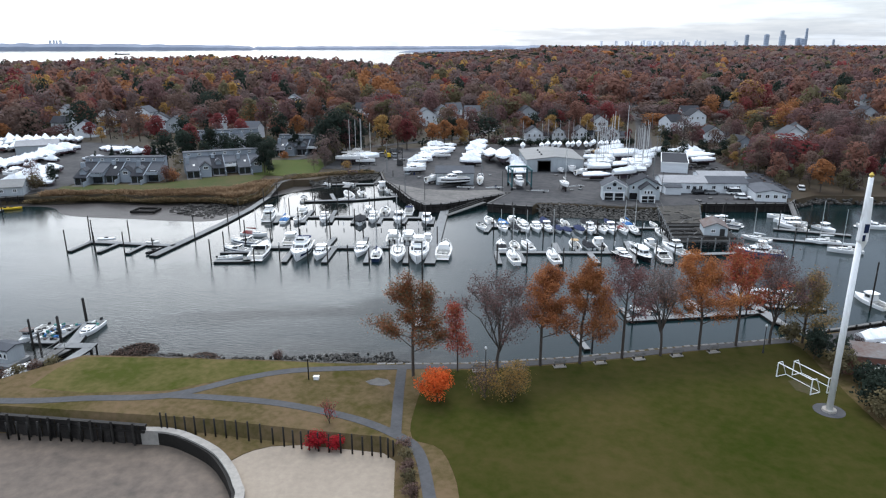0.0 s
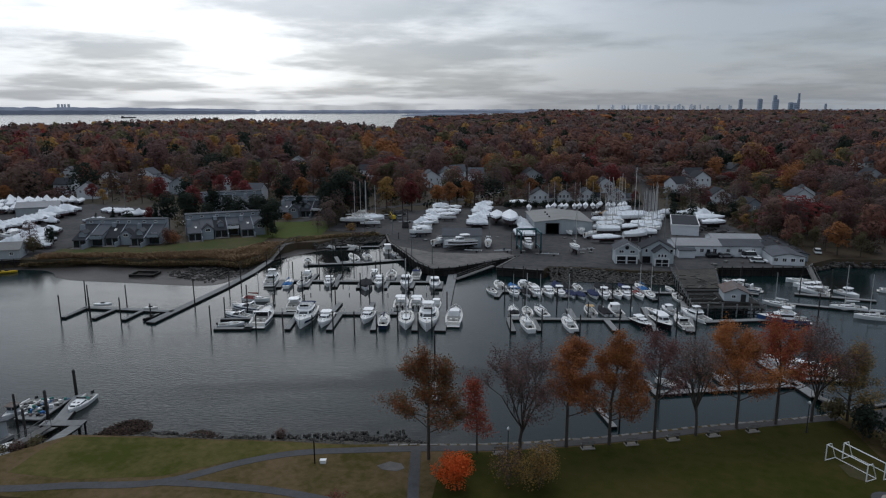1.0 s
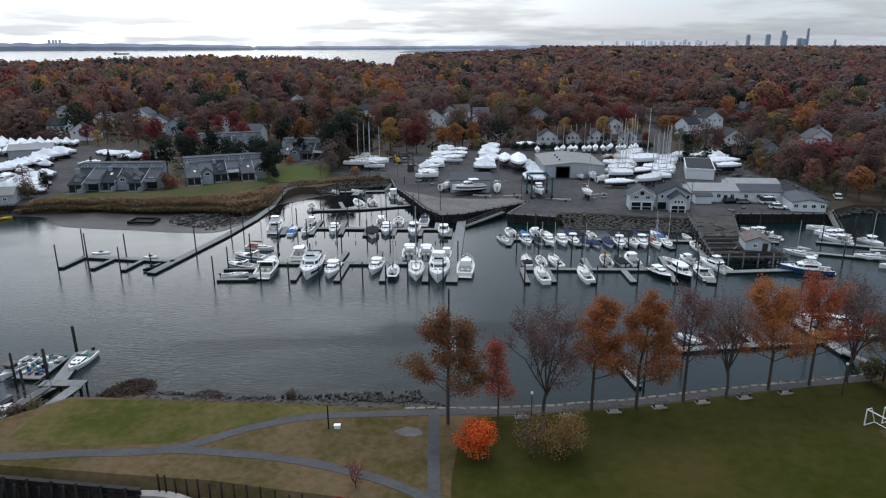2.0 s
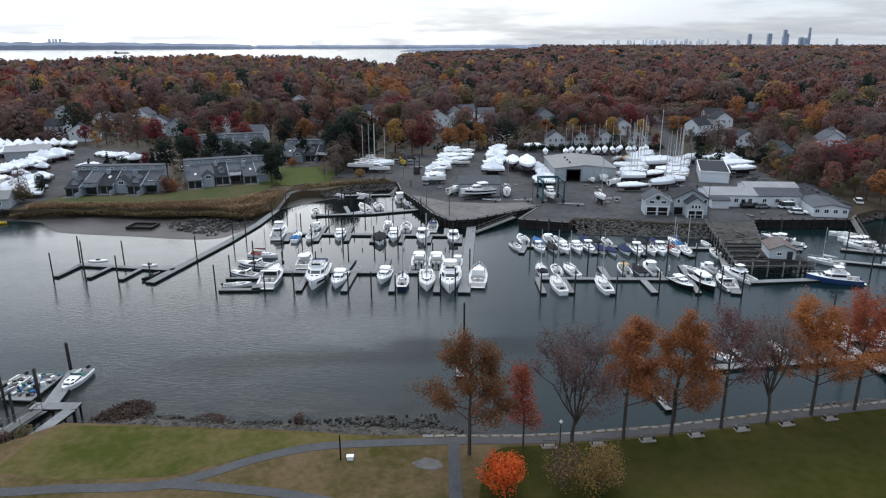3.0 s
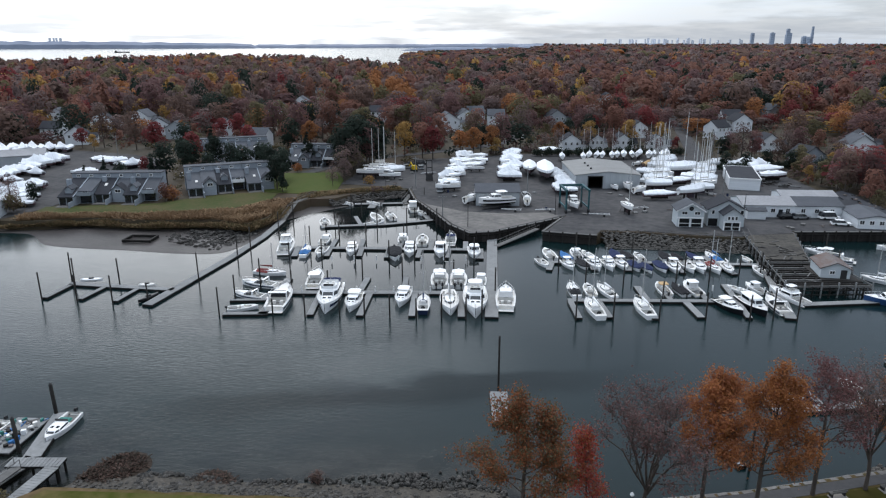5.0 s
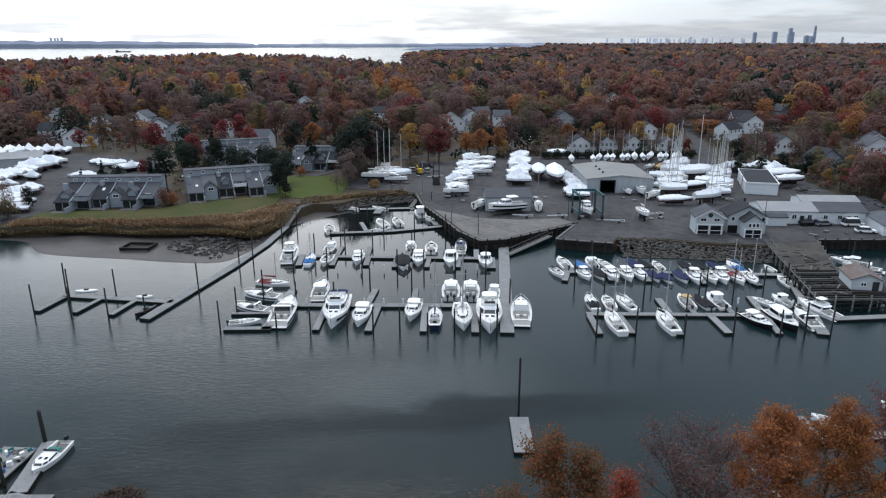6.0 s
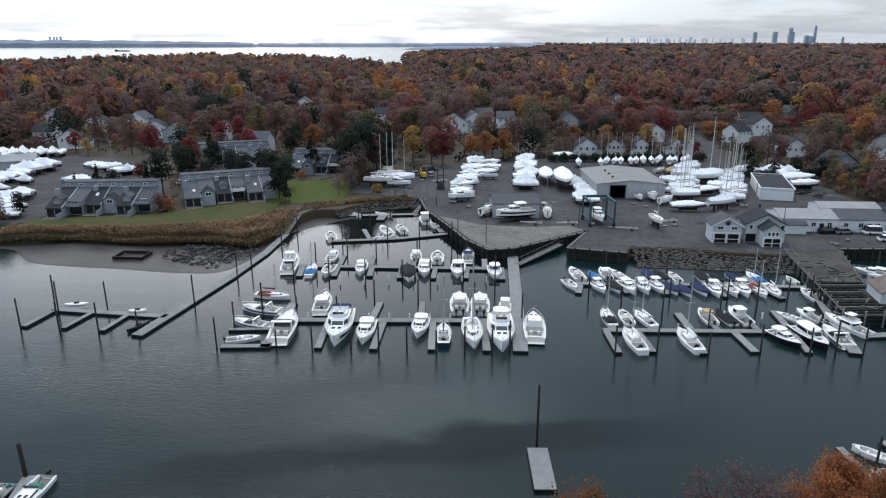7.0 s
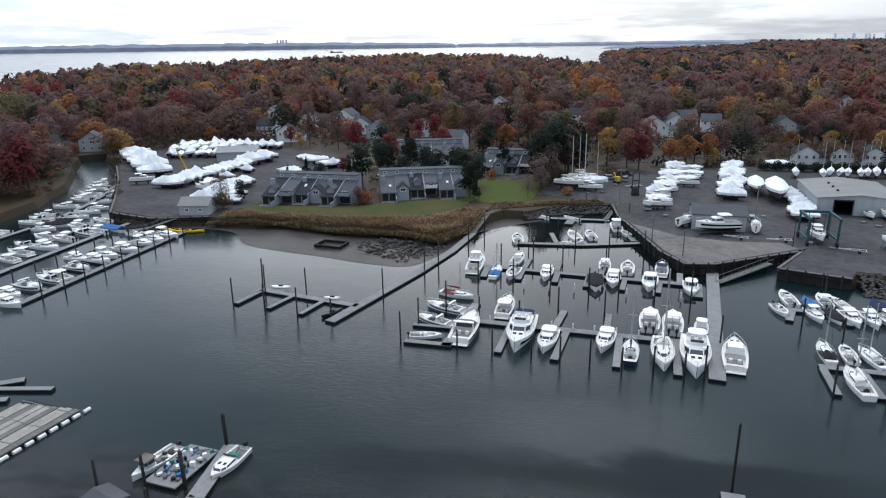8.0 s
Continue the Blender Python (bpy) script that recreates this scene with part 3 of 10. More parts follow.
setting("lawn.001", Shape().slab(lawn_left, 2.9, 3.11), material("bright_lawn", (0.046, 0.053, 0.011), (0.108, 0.086, 0.036), rough=0.95, spec=0.03, scale=0.12, fine=0.9, bump=0.3, contrast=(0.38, 0.62), fine_mix=0.4), "yellow-green lawn along the shore", "lawn")

flat = [(-90, 73.4), (-90, -90), (-12, -90), (-12.5, 55), (-14.3, 61), (-17, 65.4), (-21.6, 69.2), (-27, 71), (-46, 74.4)]
setting("ground.003", land(flat, 0.25, -1.4, 0.3), M_FLAT, "wet tidal sand flat inside the sea wall", "ground")
beach = [(-12.8, 57), (-15.0, 62.4), (-17.0, 65.4), (-17.6, 67.8), (-11.8, 68.9), (-8, 69), (-4, 68.6), (1.7, 67.4), (4.6, 65.6), (5.4, 57.8), (6.2, 50), (7, 36), (7.6, -90), (-12, -90)]
setting("ground.004", land(beach[::-1], 1.55, -1.2, 0.6), M_SAND, "pale dry beach sand", "beach")
setting("lawn.002", Shape().slab([(-21, 68.9), (-18, 66.5), (-15.6, 64.4), (-14.6, 65.6), (-13.6, 66.4), (-11.8, 67.2), (-8, 67.5), (-4, 67.0), (0, 66.5), (1.9, 66.0), (2.6, 64.6), (2.8, 60), (3.2, 52), (4.6, 36), (8.2, 36), (7.2, 52), (6.2, 60), (4.6, 66.4), (-6, 69.8), (-15, 71.4), (-22, 71.6)], 0.2, 1.62), M_MEADOW, "rough bank grass below the fence", "grass")

mud = smooth_line([(-140, 194), (-130, 192), (-118, 195), (-106, 193.6), (-97, 184.5), (-86, 181.5), (-76, 180), (-64, 177.6), (-55, 177.4), (-51.5, 182), (-49, 192), (-46.5, 206), (-38, 217), (-30, 224), (-22, 229), (-26, 238), (-60, 210), (-118, 205), (-140, 194)], 5)[:-1]
setting("ground.005", land(mud, 0.06, -0.5, 7.0), M_MUD, "glistening dark mud flat at low tide", "mud")

yard = [(-13.2, 236.5), (-11.1, 223), (-4.4, 204), (-1.2, 194), (3.2, 186.3), (8.5, 187.5), (28.9, 202.6), (21.3, 187.3), (32.6, 183.9), (34.6, 188.2), (45, 187), (56, 183.9), (66, 182.2), (69.4, 183.6),
        (80, 185.2), (80, 187), (105, 187.1), (107, 194), (109, 214), (111, 240), (112, 262), (109, 276), (98, 272), (92, 300), (30, 304), (-8, 292), (-32, 268), (-36, 244), (-22, 240)]
setting("pavement", Shape().slab(yard, 2.1, Y), M_ASPHALT, "dark worn asphalt of the boatyard", "pavement")
apron = [(-8.4, 216), (-4.3, 204.6), (-1.0, 194.4), (3.3, 186.5), (8.4, 187.7), (27, 202), (24, 206), (14, 204.5), (2, 207)]
setting("pavement.001", Shape().slab(apron, 2.2, Y + 0.015), M_APRON, "pale concrete launching apron", "pavement")
left_yard = [(-146.5, 198), (-143.5, 197), (-131, 194.4), (-117.5, 199.4), (-112, 212), (-108, 236), (-100, 262), (-106, 288), (-128, 303), (-160, 316), (-206, 312), (-220, 285), (-197.5, 260), (-178.6, 238), (-158.8, 213)]
setting("pavement.002", Shape().slab(left_yard, 2.1, Y), M_ASPHALT, "dark asphalt of the winter storage yard", "pavement")
setting("road", ribbon(smooth_line([(76, 196), (78, 220), (84, 255), (99.5, 310), (124, 407), (150, 520)], 5), 6.2, Y + 0.03, 0.1), M_ASPHALT, "narrow grey residential road", "road")
setting("road.001", ribbon(smooth_line([(-86, 244), (-70, 252), (-52, 262), (-34, 290), (20, 330), (34, 372)], 5), 5.0, Y + 0.02, 0.1), M_ASPHALT, "asphalt drive behind the townhouses", "road")
setting("lawn.003", Shape().slab([(-62, 262), (-63, 238), (-57, 232), (-44, 229), (-36, 233), (-36, 250), (-40, 264)], 2.1, 2.34), material("bank_lawn", (0.042, 0.066, 0.010), (0.068, 0.075, 0.018), rough=0.9, scale=0.12, fine=1), "bright green lawn sloping to the basin", "lawn")
setting("lawn.004", Shape().slab([(-113, 213), (-113, 204), (-95, 205.5), (-79, 203.5), (-62, 210), (-53, 221), (-53, 231), (-60, 232), (-74, 226), (-84, 217), (-98, 215)], 2.1, 2.33), material("rough_bank_lawn", (0.034, 0.050, 0.010), (0.074, 0.062, 0.026), rough=0.9, scale=0.12, fine=1.2, bump=0.3, contrast=(0.4, 0.6)), "green and brown lawn before the townhouses", "lawn")

shingle = smooth_line([(-44, 88.6), (-36, 87.2), (-26, 86.4), (-15, 85.8), (-5.5, 84.9), (-1.5, 85.2), (1.5, 86.2), (3.5, 89.0), (1.0, 91.0), (-5, 91.2), (-15, 91.9), (-26, 92.3), (-36, 93.6), (-43, 92.6), (-44, 88.6)], 5)[:-1]
setting("ground.009", land(roughen(shingle, 1.4, 0.3, 12), 0.22, -0.4, 2.4), M_SHINGLE_BEACH, "dark weedy pebble beach below the lawn", "beach")

# ---- park paths and walls ----
setting("path", ribbon(smooth_line([(-78, 76.5), (-47.5, 75), (-37, 75.6), (-27, 76.3), (-18.7, 80.8), (-12.6, 83.0), (-5.1, 83.7), (4, 84.1), (13.2, 84.3), (22.7, 85.5), (32.8, 87.3), (43.6, 89.6), (61, 92.7)]), 1.4, 3.135), M_PATH, "grey asphalt path along the shore", "path")
setting("path.001", ribbon(smooth_line([(-27, 76.3), (-20, 75.6), (-12, 74.1), (-3.1, 70.8), (2.5, 67.1), (5.2, 63.7), (6.6, 55.8), (8.4, 40), (10, -40)]), 1.3, 3.140), M_PATH, "curving asphalt path across the park", "path")
setting("path.002", ribbon(smooth_line([(2.3, 84.0), (2.3, 76.2), (2.5, 67.1)]), 1.3, 3.145), M_PATH, "straight asphalt path to the shore", "path")
setting("pavement.003", Shape().slab([(-2.3, 79.9), (-1.6, 79.0), (0.2, 78.6), (1.1, 79.3), (0.6, 80.4), (-0.8, 80.9)], 3.0, 3.128), M_APRON, "pale bare gravel patch beside the path", "pavement")

# ---- trees ----
def leaf_cloud(rg, n, height, radius, base, size, lobes=7, evergreen=False, up=0.5):
    """Corner points (n, 4, 3) of leaf clumps on the lobes of a crown that stands on z = 0, and the way each lobe faces there (n, 3)."""
    h = height - base
    cents, rads = [], []
    for k in range(lobes):
        a, u = rg.uniform(0, 2 * math.pi), (k + 0.5) / lobes
        r = radius * (1 - u) * 0.55 if evergreen else radius * (0.62 * math.sin(math.pi * min(0.98, 0.18 + 0.8 * u)) * rg.uniform(0.5, 1.0))
        cents.append((r * math.cos(a), r * math.sin(a), base + h * (0.08 + 0.80 * u)))
        rads.append(radius * ((1.02 - u) * 0.7 if evergreen else rg.uniform(0.42, 0.66)))
    cents, rads = np.array(cents), np.array(rads)
    which = rg.integers(0, lobes, n)
    d = rg.normal(size=(n, 3))
    d /= np.linalg.norm(d, axis=1)[:, None]
    d[:, 2] = np.where(d[:, 2] < -0.35, -d[:, 2], d[:, 2])
    c = cents[which] + d * (rads[which] * rg.uniform(0.80, 1.06, n))[:, None] * (1, 1, 0.8)
    nor = d + rg.normal(size=(n, 3)) * 0.34 + (0, 0, up)
    nor /= np.linalg.norm(nor, axis=1)[:, None]
    u = np.cross(nor, rg.normal(size=(n, 3)))
    u /= np.linalg.norm(u, axis=1)[:, None]
    w = np.cross(nor, u)
    s = (size * rg.uniform(0.6, 1.35, n))[:, None]
    j = rg.uniform(0.55, 1.15, (n, 4, 1))
    out = (c - (0, 0, base + h * 0.4)) / (radius, radius, h * 0.5)
    face = d * 0.75 + out * 0.5 + nor * 0.35
    face /= np.linalg.norm(face, axis=1)[:, None]
    return np.stack([c + u * s * j[:, 0], c + w * s * j[:, 1], c - u * s * j[:, 2], c - w * s * j[:, 3]], 1), face


def quads_mesh(name, quads, mats, index=None, faces=None):
    n = len(quads)
    me = bpy.data.meshes.new(name)
    me.vertices.add(4 * n)
    me.vertices.foreach_set("co", np.ascontiguousarray(quads, dtype=np.float32).ravel())
    me.loops.add(4 * n)
    me.loops.foreach_set("vertex_index", np.arange(4 * n, dtype=np.int32))
    me.polygons.add(n)
    me.polygons.foreach_set("loop_start", np.arange(0, 4 * n, 4, dtype=np.int32))
    for m in mats:
        me.materials.append(m)
    if index is not None:
        me.polygons.foreach_set("material_index", np.asarray(index, dtype=np.int32))
    me.update(calc_edges=True)
    if faces is not None:
        # a soft crown: the leaves of a lobe are lit as one rounded mass
        me.polygons.foreach_set("use_smooth", np.ones(n, dtype=bool))
        me.normals_split_custom_set_from_vertices(np.repeat(np.asarray(faces, dtype=np.float32), 4, axis=0))
    return me


def crown_mesh(name, cloud, mats):
    return quads_mesh(name, cloud[0], mats, None, cloud[1])


def limb_shape(rd, height, spread, base, thick, forks=3, count=9):
    """A tapered trunk with limbs that fork."""
    s = Shape()
    def grow(p, d, length, r, level):
        bend = Vector((rd.uniform(-1, 1), rd.uniform(-1, 1), rd.uniform(0, 0.6))) * 0.22
        mid = p + d * length * 0.5
        end = mid + (d + bend).normalized() * length * 0.5
        n = 7 if level == 0 else 5 if level == 1 else 3
        s.tube(p, mid, r, r * 0.8, n, False).tube(mid, end, r * 0.8, r * 0.55, n, False)
        if level < forks:
            for k in range(3 if level else count):
                u = rd.uniform(0.35, 1.0) if level else base / height + (1 - base / height) * (k + rd.random()) / count
                q = p.lerp(mid, u * 2) if u < 0.5 else mid.lerp(end, u * 2 - 1)
                a = rd.uniform(0, 2 * math.pi)
                side = Vector((math.cos(a), math.sin(a), rd.uniform(0.35, 1.0)))
                e = (d * 0.55 + side * 0.8).normalized()
                grow(q, e, (spread * rd.uniform(0.7, 1.05) * (1.15 - 0.55 * u) if level == 0 else length * rd.uniform(0.45, 0.7)), r * (0.42 if level == 0 else 0.5) * (1.2 - 0.6 * u), level + 1)
    grow(Vector((0, 0, -0.3)), Vector((0, 0, 1)), height, thick, 0)
    return s


def vase_tree(rd, height, radius, base, thick, levels=4, limbs=6, leader=False):
    """A trunk that opens into rising limbs, forking to fine twigs; also gives the twig ends."""
    s, tips = Shape(), []
    tilt = math.atan2(radius, height * 0.72)
    def grow(p, d, length, r, level):
        side = Vector((rd.uniform(-1, 1), rd.uniform(-1, 1), rd.uniform(-0.1, 0.5)))
        mid = p + d * length * 0.5
        d2 = (d + side * 0.16).normalized()
        end = mid + d2 * length * 0.5
        n = 8 if level == 0 else 6 if level == 1 else 4 if level == 2 else 3
        s.tube(p, mid, r, r * 0.82, n, False).tube(mid, end, r * 0.82, r * ((0.2 if leader else 0.75) if level == 0 else 0.55), n, False)
        if level >= 2:
            tips.extend((mid, end))
        if level == levels:
            return
        if level == 0 and leader:
            for k in range(15):
                u = (k + rd.random()) / 15
                z = base + (height * 0.86 - base) * u
                a = 2.4 * k + rd.uniform(-0.5, 0.5)
                t = radians(66 - 40 * u + rd.uniform(-8, 8))
                e = Vector((math.sin(t) * math.cos(a), math.sin(t) * math.sin(a), math.cos(t)))
                grow(Vector((side.x, side.y, 0)) * 0.08 * u * length + Vector((0, 0, z)), e, radius * (1.0 - 0.5 * u) * rd.uniform(0.75, 1.1), r * (0.36 - 0.2 * u), 1)
        elif level == 0:
            for k in range(limbs):
                a = 2 * math.pi * (k + rd.uniform(-0.3, 0.3)) / limbs
                t = tilt * (0.25 if k == 0 else rd.uniform(0.6, 1.35))
                e = Vector((math.sin(t) * math.cos(a), math.sin(t) * math.sin(a), math.cos(t)))
                grow(end - d * rd.uniform(0, 0.25) * length, e, (height - base) * rd.uniform(0.5, 0.66), r * 0.5, 1)
        else:
            for k in range(4):
                u = rd.uniform(0.3, 1.0) if k else 1.0
                q = p.lerp(mid, u * 2) if u < 0.5 else mid.lerp(end, u * 2 - 1)
                e = (d2 + Vector((rd.uniform(-1, 1), rd.uniform(-1, 1), rd.uniform(-0.35, 0.6))) * 0.75).normalized()
                grow(q, e, length * rd.uniform(0.42, 0.62), r * 0.5, level + 1)
    grow(Vector((0, 0, -0.3)), Vector((0, 0, 1)), height * 0.88 if leader else base + 0.3, thick, 0)
    return s, np.array([tuple(t) for t in tips])


def tip_leaves(rg, tips, n, size, spread):
    """Leaf quads gathered round twig ends."""
    c = tips[rg.integers(0, len(tips), n)] + rg.normal(size=(n, 3)) * spread
    nor = rg.normal(size=(n, 3)) + (0, 0, 0.6)
    nor /= np.linalg.norm(nor, axis=1)[:, None]
    u = np.cross(nor, rg.normal(size=(n, 3)))
    u /= np.linalg.norm(u, axis=1)[:, None]
    w = np.cross(nor, u)
    s = (size * rg.uniform(0.6, 1.4, n))[:, None]
    return np.stack([c + u * s, c + w * s * 0.7, c - u * s, c - w * s * 0.7], 1)


def wood_tree(name, label, seed, height, radius, leaf, n=420, size=0.55, evergreen=False, bare=False):
    """One tree at the origin: trunk with limbs, and its crown."""
    rg, rd = np.random.default_rng(seed), random.Random(seed)
    t = thing(name, label, "tree")
    base = height * (0.06 if evergreen else 0.24)
    if evergreen:
        trunk = Shape().tube((0, 0, -0.4), (0, 0, height * 0.95), 0.22, 0.04, 6, False)
        for k in range(14):
            a, z = rd.uniform(0, 6.3), height * (0.15 + 0.75 * k / 14)
            trunk.tube((0, 0, z), (radius * (1 - z / height) * math.cos(a), radius * (1 - z / height) * math.sin(a), z + 0.3), 0.06, 0.02, 3, False)
    else:
        trunk = limb_shape(rd, height * 0.9, radius * 0.95, base, 0.28, 3 if bare else 2, 6)
    part("trunk", trunk, M_BARK, t)
    part("crown", crown_mesh("crown", leaf_cloud(rg, n, height, radius, base, size, 9 if evergreen else 8, evergreen), [LEAVES[leaf]]), None, t)
    return t


TREE_KINDS = [
    ("rust-red broadleaf tree with thinning autumn leaves", 1, 15, 5.2, RUST, 1000, 0.44, False),
    ("russet broadleaf tree in late autumn leaf", 2, 16.5, 5.6, RUSSET, 1000, 0.44, False),
    ("dark crimson broadleaf tree in autumn", 3, 12, 4.6, CRIMSON, 1000, 0.44, False),
    ("brown oak tree with withered leaves", 4, 17, 5.8, BROWN, 1000, 0.44, False),
    ("bright orange maple tree in autumn leaf", 5, 12, 4.6, ORANGE, 1000, 0.44, False),
    ("golden yellow broadleaf tree in autumn", 6, 14.5, 5.0, GOLD, 1000, 0.44, False),
    ("olive-green tree turning brown", 7, 15, 5.4, OLIVE, 1000, 0.44, False),
    ("dark green conical spruce tree", 8, 15, 3.6, EVERGREEN, 1000, 0.44, True),
    ("dark green spreading pine tree", 9, 13, 4.4, EVERGREEN, 1000, 0.44, False),
    ("almost bare grey and brown tree", 10, 16, 5.2, TWIG, 1000, 0.30, False),
    ("rust red broad oak tree in autumn", 11, 13, 6.0, RUST, 1000, 0.44, False),
    ("tall brown tree with sparse leaves", 12, 19, 5.0, BROWN, 1000, 0.44, False),
]
STOCK = [wood_tree("tree", *k, bare=(k[4] == TWIG)) for k in TREE_KINDS]
for t in STOCK:
    t.matrix_world = pose(0, -2000, -60)
STOCK_USED = set()


def plant(kind, x, y, scale=1.0, z=2.2, turn=0.0):
    m = pose(x, y, z, 0, 0, turn)
    if kind not in STOCK_USED:
        STOCK_USED.add(kind)
        t = STOCK[kind]
        t.matrix_world = m
    else:
        t = copy_thing(STOCK[kind], m)
    t.scale = (scale,) * 3
    return t


# ground that stays clear of trees
CLEAR = [yard, left_yard, [(-178, 322), (-165, 328), (-146, 322), (-121, 306), (-104, 294), (-98, 262), (-100, 236), (-124, 210), (-135, 258), (-163, 280)], [(-118, 190), (-118, 226), (-80, 234), (-62, 246), (-64, 276), (-36, 276), (-34, 244), (-20, 240), (-44, 215), (-48, 190)],
         [(74, 190), (79, 255), (94, 312), (116, 409), (140, 522), (150, 520), (126, 405), (103, 308), (90, 255), (84, 190)],
         [(-52, 262), (-38, 286), (12, 322), (24, 372), (42, 380), (30, 325), (-24, 282), (-44, 254)]]
HOUSE_SPOTS = [
    # x, y, width, depth, wall height, turn, wall, roof
    (-1.5, 380, 11, 9, 5.6, 12, "white", "grey"), (8, 398, 10, 9, 5.8, 12, "white", "grey"), (14, 412, 9, 9, 6.0, 12, "white", "grey"),
    (-82, 324, 8, 8.5, 5.2, -10, "white", "grey"), (-166, 334, 9, 8, 5.0, 20, "white", "dark"), (-128, 352, 9, 7, 5.2, 0, "pale", "grey"), (-108, 362, 9, 8, 5.2, 30, "white", "dark"),
    (50, 318, 8, 8, 3.8, 0, "white", "dark"), (61, 321, 6, 7, 3.8, 8, "white", "grey"), (72, 320, 7, 8, 3.9, 0, "white", "dark"), (86, 318, 7, 7, 3.8, -5, "white", "grey"), (88, 354, 8, 8, 5.0, 0, "white", "dark"),
    (124, 350, 9, 8, 5.4, 30, "white", "dark"), (130, 312, 9, 7, 4.2, 5, "white", "dark"), (127, 274, 10, 8, 4.4, 12, "shingle", "dark"), (170, 315, 9, 8, 5.0, -20, "white", "dark"),
    (208, 276, 9, 7, 4.6, 10, "white", "grey"), (25, 404, 9, 8, 5.4, 0, "white", "grey"), (56, 398, 10, 8, 5.4, 10, "pale", "dark"), (-40, 420, 9, 8, 6.0, 0, "white", "dark"),
    (-66, 405, 9, 8, 5.6, 15, "pale", "grey"), (-186, 352, 9, 8, 5.2, 0, "white", "dark"), (-238, 292, 10, 8, 5.0, 30, "pale", "grey"), (-252, 280, 10, 8, 4.8, 60, "white", "dark"),
    (150, 400, 10, 8, 5.4, 0, "white", "dark"), (186, 430, 10, 8, 5.4, 20, "pale", "grey"), (95, 470, 10, 8, 5.4, 0, "white", "grey"), (-105, 455, 10, 8, 5.6, 0, "white", "dark"),
    (-215, 410, 10, 8, 5.6, 10, "white", "grey"), (240, 380, 12, 9, 5.6, 0, "pale", "dark"),
]


HOUSE_SPOTS += [(-180, 387, 10, 8, 5.6, 10, "white", "dark"), (-164, 400, 10, 8, 5.6, -10, "white", "grey"), (-142, 366, 9, 8, 5.4, 15, "white", "dark"), (-95, 480, 10, 8, 6.4, 0, "white", "grey"), (-95, 560, 10, 8, 7.0, 20, "white", "grey"), (240, 505, 11, 9, 6.5, 0, "shingle", "dark"), (108, 506, 10, 8, 6.5, 0, "white", "dark"), (144, 374, 10, 8, 5.6, 10, "white", "dark"), (161, 301, 10, 8, 4.8, 0, "white", "grey"), (290, 470, 11, 9, 6.0, 0, "white", "grey"), (-77, 271, 10, 8, 3.4, 8, "shingle", "grey")]


def clear_of(x, y, gap=0.0):
    if any(inside(x, y, p) for p in CLEAR):
        return False
    return all((x - h[0]) ** 2 + (y - 3 - h[1]) ** 2 > (6.0 + gap) ** 2 and not (abs(x - h[0] * (y / h[1])) < 5.5 and -14 < y - h[1] < 0) for h in HOUSE_SPOTS)


rf = random.Random(77)
MIXES = [(RUST, 21), (RUSSET, 25), (CRIMSON, 6), (BROWN, 19), (ORANGE, 8), (GOLD, 8), (OLIVE, 14), (EVERGREEN, 11), (TWIG, 26)]


def pick_leaf(x, y):
    # neighbours often share a kind
    cell = random.Random(hash((math.floor((x + 6 * math.sin(y * 0.05)) / 27), math.floor((y + 6 * math.sin(x * 0.05)) / 30))))
    if rf.random() < 0.28:
        return cell.choices([m for m, _ in MIXES], [k for _, k in MIXES])[0]
    shift = noise.noise(Vector((x * 0.006, y * 0.006, 0)))
    w = [k * (1 + 0.9 * shift * (1 if i in (0, 4, 5) else -1)) for i, (_, k) in enumerate(MIXES)]
    return rf.choices([m for m, _ in MIXES], [max(v, 0.5) for v in w])[0]


KIND_OF = {RUST: (0, 10), RUSSET: (1,), CRIMSON: (2,), BROWN: (3, 11), ORANGE: (4,), GOLD: (5,), OLIVE: (6,), EVERGREEN: (7, 8), TWIG: (9,)}
near_count = 0
far_quads, far_index, far_faces = [], [], []
far_templates = {}
rng = np.random.default_rng(5)


def far_crown(leaf, level):
    """A few shared crown shapes for the woods too far to pick apart."""
    key = (leaf, level, rf.randrange(4))
    if key not in far_templates:
        n, size = ((620, 0.74), (220, 1.34), (48, 2.85), (11, 6.0))[level]
        far_templates[key] = leaf_cloud(rng, n, 16.5, 8.8, 2.0, size, 11, False, 0.3)
    return far_templates[key]


